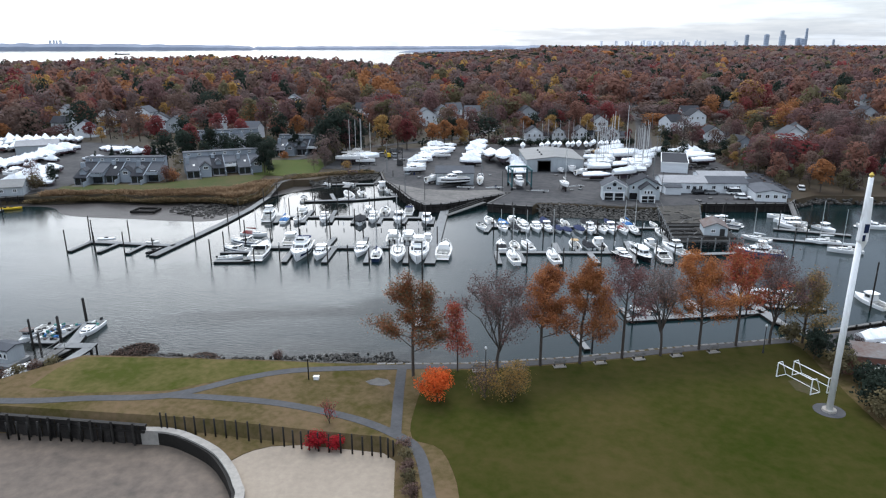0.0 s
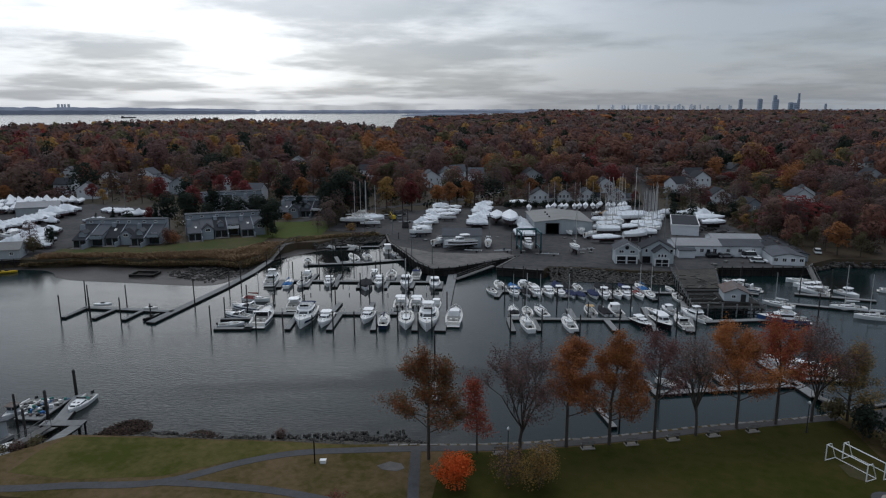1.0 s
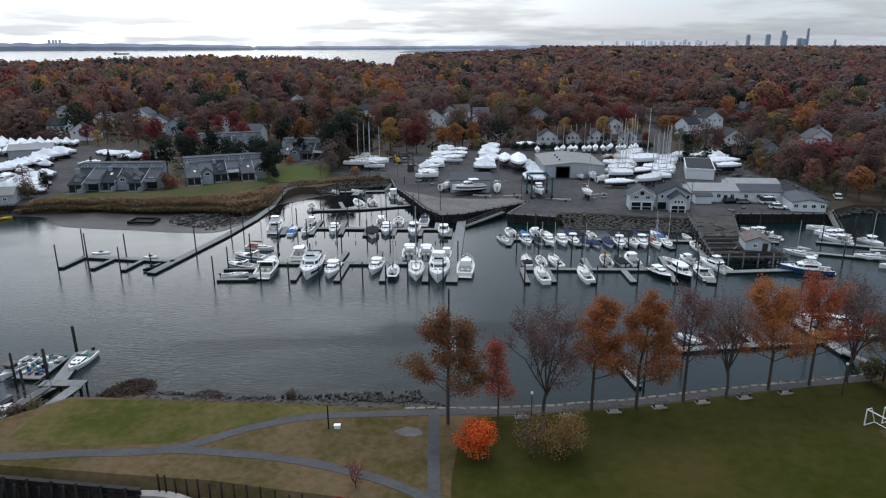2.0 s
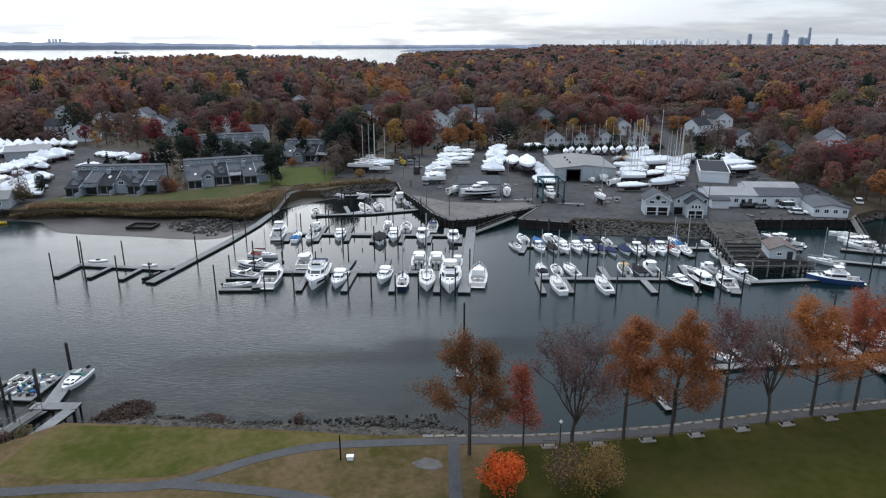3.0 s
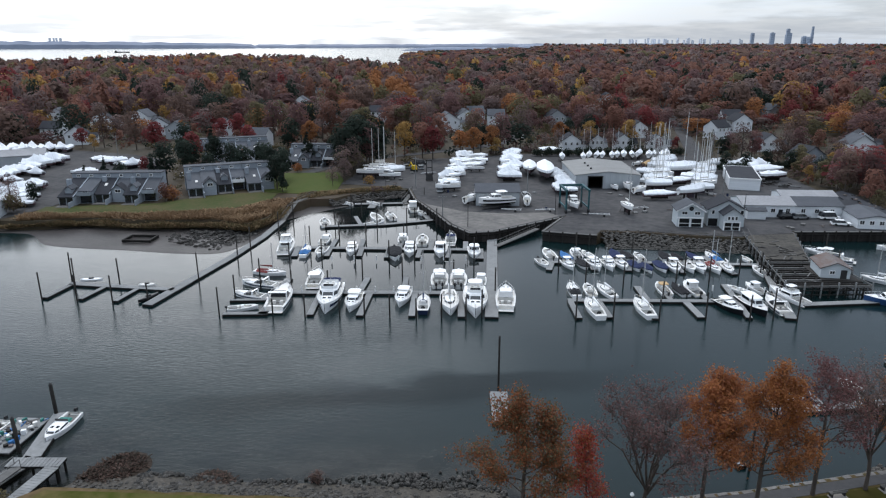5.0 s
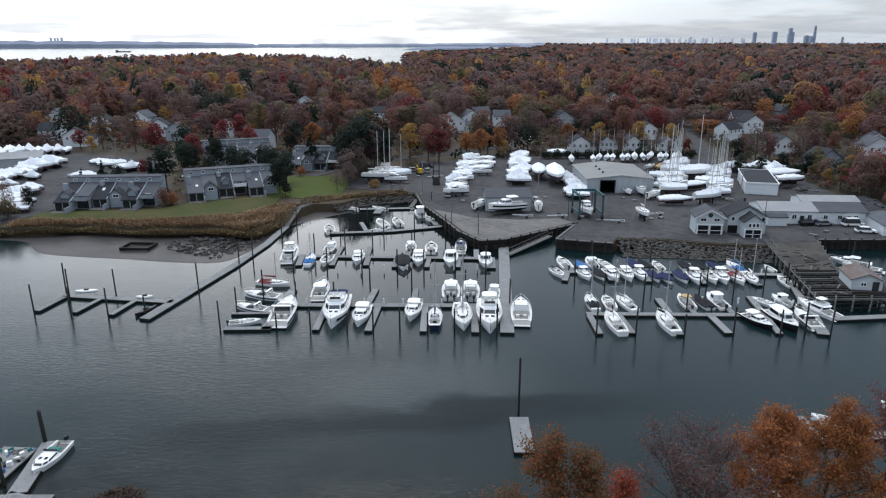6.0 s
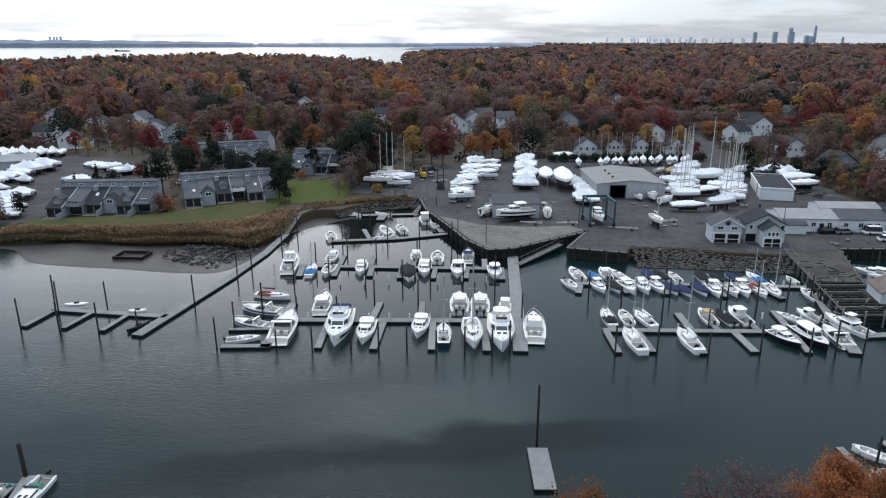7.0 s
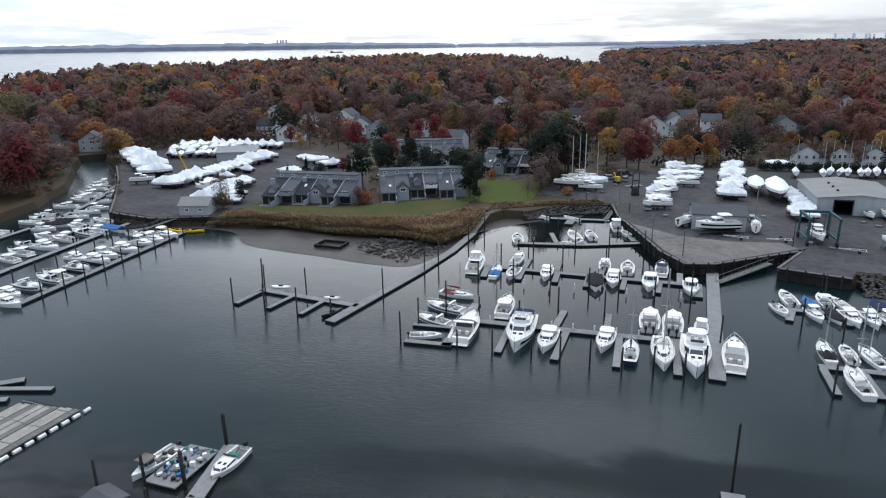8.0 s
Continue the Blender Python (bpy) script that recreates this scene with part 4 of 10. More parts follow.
spots = []
y = 205.0
while y < 4300:
    step = 12.8 if y < 480 else 13.6 if y < 800 else 15.0 if y < 1350 else 20 + (y - 1350) * 0.012
    x = -0.98 * y - 10
    while x < 0.74 * y + 60:
        px, py = x + rf.uniform(-0.42, 0.42) * step, y + rf.uniform(-0.42, 0.42) * step
        if inside(px, py, mainland):
            spots.append((px, py))
        x += step
    y += step
for px, py in spots:
    dist = math.hypot(px, py - 30)
    if dist < 600 and not clear_of(px, py, 2.0):
        continue
    if noise.noise(Vector((px * 0.016, py * 0.016, 4))) > (0.40 if dist < 420 else 0.46) and dist < 800:
        continue
    leaf = pick_leaf(px, py)
    # pines stand thinly behind the townhouses
    if -122 < px < -40 and 226 < py < 312:
        if (math.floor(px * 3) + math.floor(py * 5)) % 3 == 0:
            continue
        leaf = EVERGREEN if (math.floor(px * 7) + math.floor(py)) % 4 else CRIMSON
    # far off, many bright and olive crowns are swapped for muted leaf kinds
    if dist > 620 and leaf in (GOLD, ORANGE, CRIMSON, OLIVE) and rf.random() < (0.62 if px > -40 else 0.3):
        leaf = rf.choice((RUSSET, RUSSET, BROWN, TWIG, RUST))
    low = 0.45 if dist < 640 and any(abs(px - h[0] * (py / h[1])) < 8.5 and -0.14 * h[1] < py - h[1] <= 0 for h in HOUSE_SPOTS) else 1.0
    if dist < 345 and near_count < 144 and abs(px) < 0.8 * py and rf.random() < 0.9:
        near_count += 1
        plant(rf.choice(KIND_OF[leaf]), px, py, (rf.uniform(0.85, 1.25) if px < 95 else rf.uniform(0.6, 0.95)) * low * (0.9 if leaf == EVERGREEN else 1.0), 2.15, rf.uniform(0, 360))
        continue
    level = 0 if dist < 430 else 1 if dist < 720 else 2 if dist < 1350 else 3
    q, facing = far_crown(leaf, level)
    a, sx = rf.uniform(0, 6.28), rf.choice((0.62, 0.8, 0.95, 1.08, 1.2)) * rf.uniform(0.9, 1.08) * (0.5 + 0.5 * low) * (1.0 if level < 3 else 1.6)
    sz = rf.uniform(0.62, 1.25) * low * (1.0 if dist > 420 else 0.8 if px < 95 else 0.62) * (0.6 if dist > 1000 and px < 0.14 * py and px > -0.085 * py else 1.0)
    ca, sa = math.cos(a) * sx, math.sin(a) * sx
    far_quads.append(np.stack([q[..., 0] * ca - q[..., 1] * sa + px, q[..., 0] * sa + q[..., 1] * ca + py, q[..., 2] * sz + 2.0 + min(dist, 1500) * 0.002], -1))
    far_index.append(np.full(len(q), leaf))
    c1, s1 = math.cos(a), math.sin(a)
    far_faces.append(np.stack([facing[:, 0] * c1 - facing[:, 1] * s1, facing[:, 0] * s1 + facing[:, 1] * c1, facing[:, 2]], -1))
woods = quads_mesh("far_woods", np.concatenate(far_quads), LEAVES, np.concatenate(far_index), np.concatenate(far_faces))
tagged(new("far_woods", woods), "dense autumn woods in rust, brown and gold", "woods", kind="stuff")

# brushwood on the forest floor
brush_quads, brush_index, brush_faces = [], [], []
brush_kinds = [leaf_cloud(rng, 34, 3.0, 2.7, 0.2, 0.55, 5, False, 0.4) for _ in range(6)]
y = 206.0
while y < 420:
    x = -0.95 * y
    while x < 0.72 * y + 20:
        px, py = x + rf.uniform(-3, 3), y + rf.uniform(-3, 3)
        x += 6.4
        if not inside(px, py, mainland) or not clear_of(px, py, -1.5) or noise.noise(Vector((px * 0.03, py * 0.03, 9))) < -0.25:
            continue
        q, facing = rf.choice(brush_kinds)
        k = rf.uniform(0.5, 1.25)
        brush_quads.append(q * (k, k, k * rf.uniform(0.6, 1.1)) + (px, py, 2.1))
        brush_faces.append(facing)
        brush_index.append(np.full(len(q), rf.choice((BROWN, OLIVE, TWIG, OLIVE, EVERGREEN, RUSSET, RUST))))
    y += 6.4
brush = quads_mesh("brushwood", np.concatenate(brush_quads), LEAVES, np.concatenate(brush_index), np.concatenate(brush_faces))
tagged(new("brushwood", brush), "low brown and olive brushwood under the trees", "brushwood", kind="stuff")

# ---- floating docks ----
def dock(a, b, width, label="weathered grey timber floating dock", z=0.42):
    """A float between two ground points: planked deck, dark float under it, edge boards."""
    d = math.dist(a, b)
    turn = math.atan2(b[1] - a[1], b[0] - a[0])
    t = thing("floating_dock", label, "dock", pose((a[0] + b[0]) / 2, (a[1] + b[1]) / 2, 0, 0, 0, math.degrees(turn)), "marina floats")
    part("deck", Shape().box((0, 0, z - 0.03), (d, width, 0.10)), M_TIMBER, t)
    part("float", Shape().box((0, 0, z - 0.30), (d + 0.04, width + 0.10, 0.46)), M_WET, t, "dark wet flotation under the deck")
    return t


PILE_MESH = Shape().tube((0, 0, -2.4), (0, 0, 1.0), 0.145, 0.135, 8).mesh("shaft", M_PILE, True)
PILE_CAP = Shape().tube((0, 0, 0), (0, 0, 0.22), 0.165, 0.03, 8).mesh("cap", M_STEEL)


def pile(x, y, top=3.6, lean=0.0, r=1.0):
    t = thing("mooring_pile", "dark tarred timber mooring pile in the water", "pile", pose(x, y, 0, lean, 0, 0), "mooring piles")
    s = part("shaft", PILE_MESH, None, t)
    s.scale = (r, r, (top + 2.4) / 3.4)
    s.location = (0, 0, -2.4 + 2.4 * (top + 2.4) / 3.4)
    c = part("cap", PILE_CAP, None, t)
    c.location, c.scale = (0, 0, top), (r, r, 1)
    return t


for a, b, w in (((-77.6, 148.3), (-76.4, 155.6), 1.0), ((-77.0, 156.0), (-55.2, 152.6), 1.5), ((-70.6, 147.6), (-69.2, 154.0), 0.9), ((-63.6, 146.5), (-62.4, 152.9), 0.9),
                ((-57.0, 144.6), (-54.0, 157), 2.0), ((-54.0, 157), (-50.2, 173), 1.9), ((-50.2, 173), (-47.2, 190), 1.9), ((-47.2, 190), (-46.0, 205.5), 1.8)):
    dock(a, b, w)
for a, b, w in (((-41.9, 140.4), (-34.2, 140.6), 1.2), ((-35.0, 140.0), (-34.4, 158.8), 1.6), ((-42.6, 147.0), (-35.9, 147.2), 0.9), ((-33.6, 151.0), (3.9, 150.6), 1.6),
                ((-26.6, 139.8), (-26.6, 150.1), 1.1), ((-17.9, 139.4), (-17.2, 150.1), 1.2), ((-8.8, 139.2), (-8.7, 150.0), 1.1), ((-0.2, 138.8), (0.0, 149.9), 1.2),
                ((-19.2, 151.9), (-18.5, 159.2), 1.2), ((-10.8, 151.9), (-10.8, 159.5), 1.1), ((-2.3, 151.8), (-2.0, 159.2), 1.0)):
    dock(a, b, w)
for a, b, w in (((-37.6, 180.4), (5.8, 178.3), 1.5), ((-36.4, 173.7), (-36.9, 179.7), 1.3), ((-29.3, 173.7), (-29.4, 179.3), 1.2), ((-29.2, 181), (-29.1, 187.4), 1.1), ((-22.0, 173.7), (-22.1, 178.9), 1.2),
                ((-22.4, 180.6), (-22.5, 187.2), 1.1), ((-15.9, 172.6), (-15.8, 178.6), 1.0), ((-9.0, 172.4), (-8.7, 178.3), 1.0), ((-2.4, 172.4), (-2.0, 178.0), 1.0), ((-13.4, 179.9), (-13.2, 186), 1.0),
                ((-6.2, 179.6), (-6.0, 186), 1.2), ((1.8, 179.3), (2.0, 185), 1.2), ((4.6, 171.8), (4.9, 177.6), 1.8)):
    dock(a, b, w)
for a, b, w in (((-33.8, 199), (-18.6, 201), 1.5), ((-18.6, 201), (-5.6, 205.6), 1.5), ((-7.2, 206.6), (-12.4, 227), 1.6), ((-24.9, 201.2), (-27.2, 209.5), 1.1), ((-33, 223.7), (-15.2, 225.3), 1.5), ((-24, 219), (-23.6, 223.6), 2.2)):
    dock(a, b, w)
dock((5.05, 138.6), (8.4, 187.2), 2.3, "long weathered timber main pier float")
for a, b, w in (((19.2, 169.3), (39.2, 168.9), 1.4), ((39.2, 168.9), (64.4, 167.2), 1.4), ((18.7, 164), (19.9, 168.5), 1.2), ((35.2, 163.4), (35.6, 168.2), 1.4), ((56.2, 161), (55.2, 166.8), 1.2), ((54.2, 173.4), (54.4, 168.7), 1.2),
                ((24.4, 170), (24.8, 175), 1.0), ((38, 169.8), (38.3, 175), 1.0), ((46.6, 169.3), (47, 175), 1.0), ((46, 162), (46.2, 167.4), 1.0), ((28, 164), (28.2, 168.2), 1.0)):
    dock(a, b, w)
for a, b, w in (((19.6, 146.7), (51, 146.0), 1.4), ((20.1, 138.2), (20.0, 146.0), 1.1), ((25.5, 138.4), (25.2, 146.0), 1.1), ((33.2, 137.8), (32.8, 145.9), 1.2), ((41.2, 138.4), (41.0, 145.6), 1.3), ((34.2, 147.2), (34.3, 154), 1.3),
                ((28.5, 147.3), (28.5, 154.3), 1.0), ((45.2, 147), (45.5, 154.3), 1.1), ((38.6, 147), (38.6, 153.5), 1.0), ((49.4, 138.2), (50.4, 145.6), 1.1), ((50.6, 146.9), (51.6, 155), 1.2), ((56.4, 137.8), (67, 175.4), 1.9)):
    dock(a, b, w)
dock((61.6, 144.4), (76, 145.8), 1.6, "pale timber float below the old pier")
dock((4.1, 104.6), (4.2, 112.4), 2.4, "short detached timber float in the channel")
for x, y, h in ((-77.9, 147.8, 5.4), (-76.8, 156.6, 6.4), (-75.4, 155.0, 5.8), (-70.9, 147.0, 5.2), (-66.9, 155.6, 5.6), (-63.9, 146.0, 5.4), (-57.6, 146.6, 3.8), (-52.2, 158, 6.0), (-47.8, 180, 5.2), (-45.0, 196, 4.8), (-49.2, 174.4, 5.0), (-43.4, 206, 4.4)):
    pile(x, y, h, rf.uniform(-2, 2))
for x, y, h in ((-42.6, 140.4, 5.2), (-41.8, 147.4, 5.0), (-38.6, 153.4, 6.2), (-33.2, 140.4, 3.0), (-27.4, 139.6, 4.0), (-17.0, 139.4, 4.2), (-21.4, 140.0, 3.2), (-12.6, 139.2, 4.2), (-8.0, 139.0, 3.6), (-3.6, 138.8, 4.4), (0.6, 138.4, 4.0), (3.4, 139.4, 5.0),
                (-19.6, 159.4, 4.6), (-11.6, 160, 4.4), (-32.4, 152.4, 4.2), (-25.4, 152.2, 4.2), (6.6, 151.6, 5.0), (-1.2, 160.2, 3.8)):
    pile(x, y, h, rf.uniform(-1.5, 1.5))
for x, y, h in ((-37.4, 173.2, 3.6), (-30.2, 173.2, 4.4), (-22.8, 173.2, 4.0), (-15.2, 172.0, 4.4), (-9.6, 172.0, 4.2), (-3.0, 172.0, 3.6), (-34.4, 182, 5.0), (-28.4, 187.8, 4.4), (-22, 188, 4.0), (-12.8, 187, 4.0), (3.4, 171.4, 5.2), (-31.4, 200.6, 4.6), (-25.6, 210, 4.0),
                (-12.8, 200.8, 4.6), (-20.4, 199.6, 4.2), (-30, 222, 3.6), (-9, 228, 4.4), (-5.0, 199, 5.0)):
    pile(x, y, h, rf.uniform(-1.5, 1.5))
for x, y, h in ((20.6, 163.6, 4.6), (35.8, 163, 3.6), (56.8, 160.6, 4.4), (26.4, 175.4, 5.2), (46, 161.4, 4.6), (39, 175.6, 4.0), (19.5, 138, 4.8), (25.9, 138, 5.0), (33.6, 137.4, 4.0), (41.8, 138, 5.0), (31.6, 154, 5.2), (42, 154.6, 5.0), (49, 156, 5.6), (49.2, 137.6, 4.6),
                (57.2, 137.4, 4.8), (53.6, 138.4, 5.4), (24.4, 154.6, 5.0), (37.4, 147.8, 3.6), (61.8, 162, 4.6), (4.3, 113.6, 8.0)):
    pile(x, y, h, rf.uniform(-1.5, 1.5))


def gangway(a, b, za, zb, width=1.3, label="sloping timber gangway with side rails"):
    """An inclined walkway with rails and posts."""
    t = thing("gangway", label, "gangway")
    A, B = Vector((*a, za)), Vector((*b, zb))
    d = (B - A).normalized()
    side = Vector((-d.y, d.x, 0)).normalized()
    s = Shape()
    p = [A + side * width / 2, A - side * width / 2, B - side * width / 2, B + side * width / 2]
    s.add(p + [q - Vector((0, 0, 0.18)) for q in p], [(0, 1, 2, 3), (7, 6, 5, 4), (0, 4, 5, 1), (1, 5, 6, 2), (2, 6, 7, 3), (3, 7, 4, 0)])
    part("walkway", s, M_CAP, t)
    n = max(2, int((B - A).length / 2.2))
    for e in (-1, 1):
        part("rail", Shape().tube(A + side * e * width / 2 + Vector((0, 0, 1.0)), B + side * e * width / 2 + Vector((0, 0, 1.0)), 0.05, n=5), M_CAP, t)
        for k in range(n + 1):
            q = A.lerp(B, k / n) + side * e * width / 2
            part("post", Shape().tube(q, q + Vector((0, 0, 1.0)), 0.04, n=4), M_CAP, t)
    return t


gangway((-46.0, 205.0), (-45.2, 218.4), 0.5, 2.3)
gangway((-45.2, 218.4), (-41.6, 229), 2.3, 2.4)
gangway((9.0, 181), (20, 193), 0.5, 1.4)
gangway((-15.0, 225.6), (-12.2, 235.6), 0.5, 2.35)
gangway((66.6, 174.6), (68.2, 186), 0.5, 2.35)
gangway((97.6, 164), (106, 187), 0.5, 2.35)

# ---- buildings (walls, roofs, openings) ----
WALLS = {"white": M_WHITEWALL, "pale": M_PALEWALL, "shingle": M_SHINGLE, "brick": M_BRICK}
ROOFS = {"grey": M_ROOFGREY, "dark": M_ROOFDARK, "metal": M_ROOFMETAL, "white": M_ROOFWHITE}


def gable_block(t, cx, cy, w, d, h, rise, wall, roof, along="x", over=0.35, z=0.0):
    """Four walls with gables and a two-sided roof with overhang, as parts of t. along: the ridge's direction."""
    x0, x1, y0, y1 = cx - w / 2, cx + w / 2, cy - d / 2, cy + d / 2
    s = Shape()
    if along == "x":
        p = [(x0, y0), (x1, y0), (x1, y1), (x0, y1)]
        s.add([(a, b, z) for a, b in p] + [(a, b, z + h) for a, b in p] + [(x0, cy, z + h + rise), (x1, cy, z + h + rise)],
              [(0, 1, 5, 4), (2, 3, 7, 6), (1, 2, 6, 9, 5), (3, 0, 4, 8, 7)])
    else:
        p = [(x0, y0), (x1, y0), (x1, y1), (x0, y1)]
        s.add([(a, b, z) for a, b in p] + [(a, b, z + h) for a, b in p] + [(cx, y0, z + h + rise), (cx, y1, z + h + rise)],
              [(1, 2, 6, 5), (3, 0, 4, 7), (0, 1, 5, 8, 4), (2, 3, 7, 9, 6)])
    part("wall", s, wall, t)
    span = (d if along == "x" else w) / 2
    k = rise / span
    for e in (-1, 1):
        r = Shape()
        if along == "x":
            a = [(x0 - over, cy, z + h + rise), (x1 + over, cy, z + h + rise), (x1 + over, cy + e * (span + over), z + h - over * k), (x0 - over, cy + e * (span + over), z + h - over * k)]
        else:
            a = [(cx, y0 - over, z + h + rise), (cx, y1 + over, z + h + rise), (cx + e * (span + over), y1 + over, z + h - over * k), (cx + e * (span + over), y0 - over, z + h - over * k)]
        r.add([(p[0], p[1], p[2] + 0.02) for p in a] + [(p[0], p[1], p[2] + 0.20) for p in a], [(3, 2, 1, 0), (4, 5, 6, 7), (0, 1, 5, 4), (1, 2, 6, 5), (2, 3, 7, 6), (3, 0, 4, 7)])
        part("roof", r, roof, t)


def window(t, x, y, z, w, h, facing, frame_mat=None, cross=True):
    """A window that stands 4 cm proud of a wall. facing: degrees of its outward side, -90 is towards -y."""
    a = radians(facing)
    n = (math.cos(a), math.sin(a))
    u = (-n[1], n[0])
    def bar(cu, cz, su, sz, depth, off):
        return Shape().box((x + u[0] * cu + n[0] * off, y + u[1] * cu + n[1] * off, z + cz), (depth, su, sz), a)
    f = part("window", bar(0, 0, w, h, 0.06, 0.0), M_TINT, t)
    fr = Shape()
    for cu, cz, su, sz in ((-w / 2, 0, 0.12, h + 0.12), (w / 2, 0, 0.12, h + 0.12), (0, h / 2, w, 0.12), (0, -h / 2, w + 0.2, 0.14)) + (((0, 0, 0.06, h),) if cross else ()):
        b = bar(cu, cz, su, sz, 0.10, 0.02)
        fr.add(b.v, b.f)
    part("frame", fr, frame_mat or M_TRIM, f)
    return f


def house(x, y, w, d, h, turn, wall, roof, label, seed=0):
    rd = random.Random(seed)
    t = thing("house", label, "house", pose(x, y, 2.2, 0, 0, turn))
    along = "y" if rd.random() < 0.6 else "x"
    gable_block(t, 0, 0, w, d, h, w * 0.33 if along == "y" else d * 0.36, WALLS[wall], ROOFS[roof], along)
    if rd.random() < 0.7:
        gable_block(t, w * 0.62, d * 0.1, w * 0.6, d * 0.7, h * 0.6, 1.6, WALLS[wall], ROOFS[roof], "x")
    for zz in (1.5, 4.1) if y < 300 else (h - 1.2,):
        for k in range(3):
            window(t, -w * 0.3 + k * w * 0.3, -d / 2 - 0.02, zz, 0.9, 1.3, -90)
    for k in range(2 if y < 330 else 1):
        window(t, -w / 2 - 0.02, -d * 0.22 + k * d * 0.44, h - 1.4, 0.9, 1.3, 180)
    if rd.random() < 0.6:
        part("chimney", Shape().box((w * 0.22, d * 0.15, h + 2.0), (0.7, 0.7, 3.0)), M_BRICK, t)
    return t


for k, (x, y, w, d, h, turn, wall, roof) in enumerate(HOUSE_SPOTS):
    words = {"white": "white clapboard", "pale": "pale grey", "shingle": "grey shingled", "brick": "brick"}[wall]
    house(x, y, w, d, h, turn, wall, roof, f"{words} house with a {'dark' if roof == 'dark' else 'grey'} gabled roof among trees", k + 3)

# ---- boats ----
def hull_lines(L, B, bow, stern, draft, full=0.45, transom=0.86):
    """Stations from stern to bow: y, half beam, sheer height."""
    out = []
    for k in range(11):
        u = k / 10
        if u < full:
            b = transom + (1 - transom) * math.sin(math.pi / 2 * u / full)
        else:
            b = max(0.02, 1 - ((u - full) / (1 - full)) ** 2.3)
        out.append((-L / 2 + L * u, B / 2 * b, stern + (bow - stern) * u ** 1.7))
    return out


def hull(t, L, B, bow, stern, draft, mat, cockpit=None, sole=0.25, deck_mat=None, full=0.45, transom=0.86, keel=0.0, stripe=None, bottom=None, decked=True):
    """The hull shell, boot stripe and deck of a boat; cockpit: the stretch (0..1) that is let down to sole height."""
    st = hull_lines(L, B, bow, stern, draft, full, transom)
    s = Shape()
    rings = []
    for k, (y, b, z) in enumerate(st):
        u = k / 10
        w = b * (0.90 - 0.35 * u ** 3)
        d = -draft * (1 - 0.75 * u ** 4)
        rings.append([(b, y, z), (b * 0.985, y, z * 0.72), (w, y, 0.06), (w * 0.55, y - 0.02 * L * u, d * 0.6), (0, y - 0.03 * L * u, d), (-w * 0.55, y - 0.02 * L * u, d * 0.6), (-w, y, 0.06), (-b * 0.985, y, z * 0.72), (-b, y, z)])
    s.loft(rings, False, False)
    n = 9
    s.f.append(tuple(range(n)))
    s.m.append(0)
    o = part("hull", s, mat, t)
    if bottom:
        bt = Shape()
        bt.loft([[(p[0] * 1.012, p[1], p[2] - 0.012) for p in r[2:7]] for r in rings], False, False)
        part("bottom", bt, bottom, t, "dull antifouling paint")
    if stripe:
        for e in (0, 1):
            sp = Shape()
            sp.loft([[(p[0] * 1.015, p[1], p[2]) for p in ((r[1], (r[1][0] * .5 + r[2][0] * .5, r[1][1], r[1][2] * .55)) if e == 0 else (r[7], (r[7][0] * .5 + r[6][0] * .5, r[7][1], r[7][2] * .55)))] for r in rings[:-1]], False, False)
            part("stripe", sp, stripe, t)
    dk = Shape()
    c0, c1 = cockpit or (2, 2)
    rows = [(y, b, z - 0.03, k / 10) for k, (y, b, z) in enumerate(st)]
    for (y0, b0, z0, u0), (y1, b1, z1, u1) in zip(rows, rows[1:]):
        if c0 <= (u0 + u1) / 2 <= c1:
            i0, i1 = max(b0 - 0.09 * B, 0.02), max(b1 - 0.09 * B, 0.02)
            for e in (-1, 1):
                dk.add([(e * b0, y0, z0), (e * i0, y0, z0), (e * i1, y1, z1), (e * b1, y1, z1)], [(0, 1, 2, 3) if e < 0 else (3, 2, 1, 0)])
                dk.add([(e * i0, y0, z0), (e * i0, y0, sole), (e * i1, y1, sole), (e * i1, y1, z1)], [(0, 1, 2, 3)])
            dk.add([(-i0, y0, sole), (i0, y0, sole), (i1, y1, sole), (-i1, y1, sole)], [(0, 1, 2, 3)])
        else:
            dk.add([(-b0, y0, z0), (0, y0, z0 + 0.05), (b0, y0, z0), (b1, y1, z1), (0, y1, z1 + 0.05), (-b1, y1, z1)], [(0, 1, 4, 5), (1, 2, 3, 4)])
    for c in (c0, c1):
        if 0 <= c <= 1 and c < 1.5:
            k = min(range(11), key=lambda i: abs(i / 10 - c))
            y, b, z = st[k]
            i = b - 0.09 * B
            dk.add([(-i, y, z - 0.03), (i, y, z - 0.03), (i, y, sole), (-i, y, sole)], [(0, 1, 2, 3)])
    if decked:
        part("deck", dk, deck_mat or M_CREAM, t)
    if decked and cockpit and L > 6:
        y0, y1 = -L / 2 + (c0 + 0.03) * L, -L / 2 + (min(c1, 0.5) - 0.03) * L
        part("cockpit_mat", Shape().box((0, (y0 + y1) / 2, sole + 0.03), (B * 0.62, y1 - y0, 0.04)), M_MAT, t, "grey cockpit mat")
        yh, _, zh = st[8]
        part("hatch", Shape().box((0, yh - 0.05 * L, (st[7][2] + zh) / 2 + 0.05), (B * 0.17, L * 0.06, 0.07), 0, 0.9), M_TINT, t, "dark tinted foredeck hatch")
    if cockpit:
        part("rub_rail", Shape().path([(-b, y, z) for y, b, z in st] + [(b, y, z) for y, b, z in st[::-1]], 0.05), M_GEL, t)
    if keel:
        part("keel", Shape().box((0, -0.02 * L, -draft - keel / 2), (0.28, L * 0.28, keel)), M_BOTTOM, t)
    return st


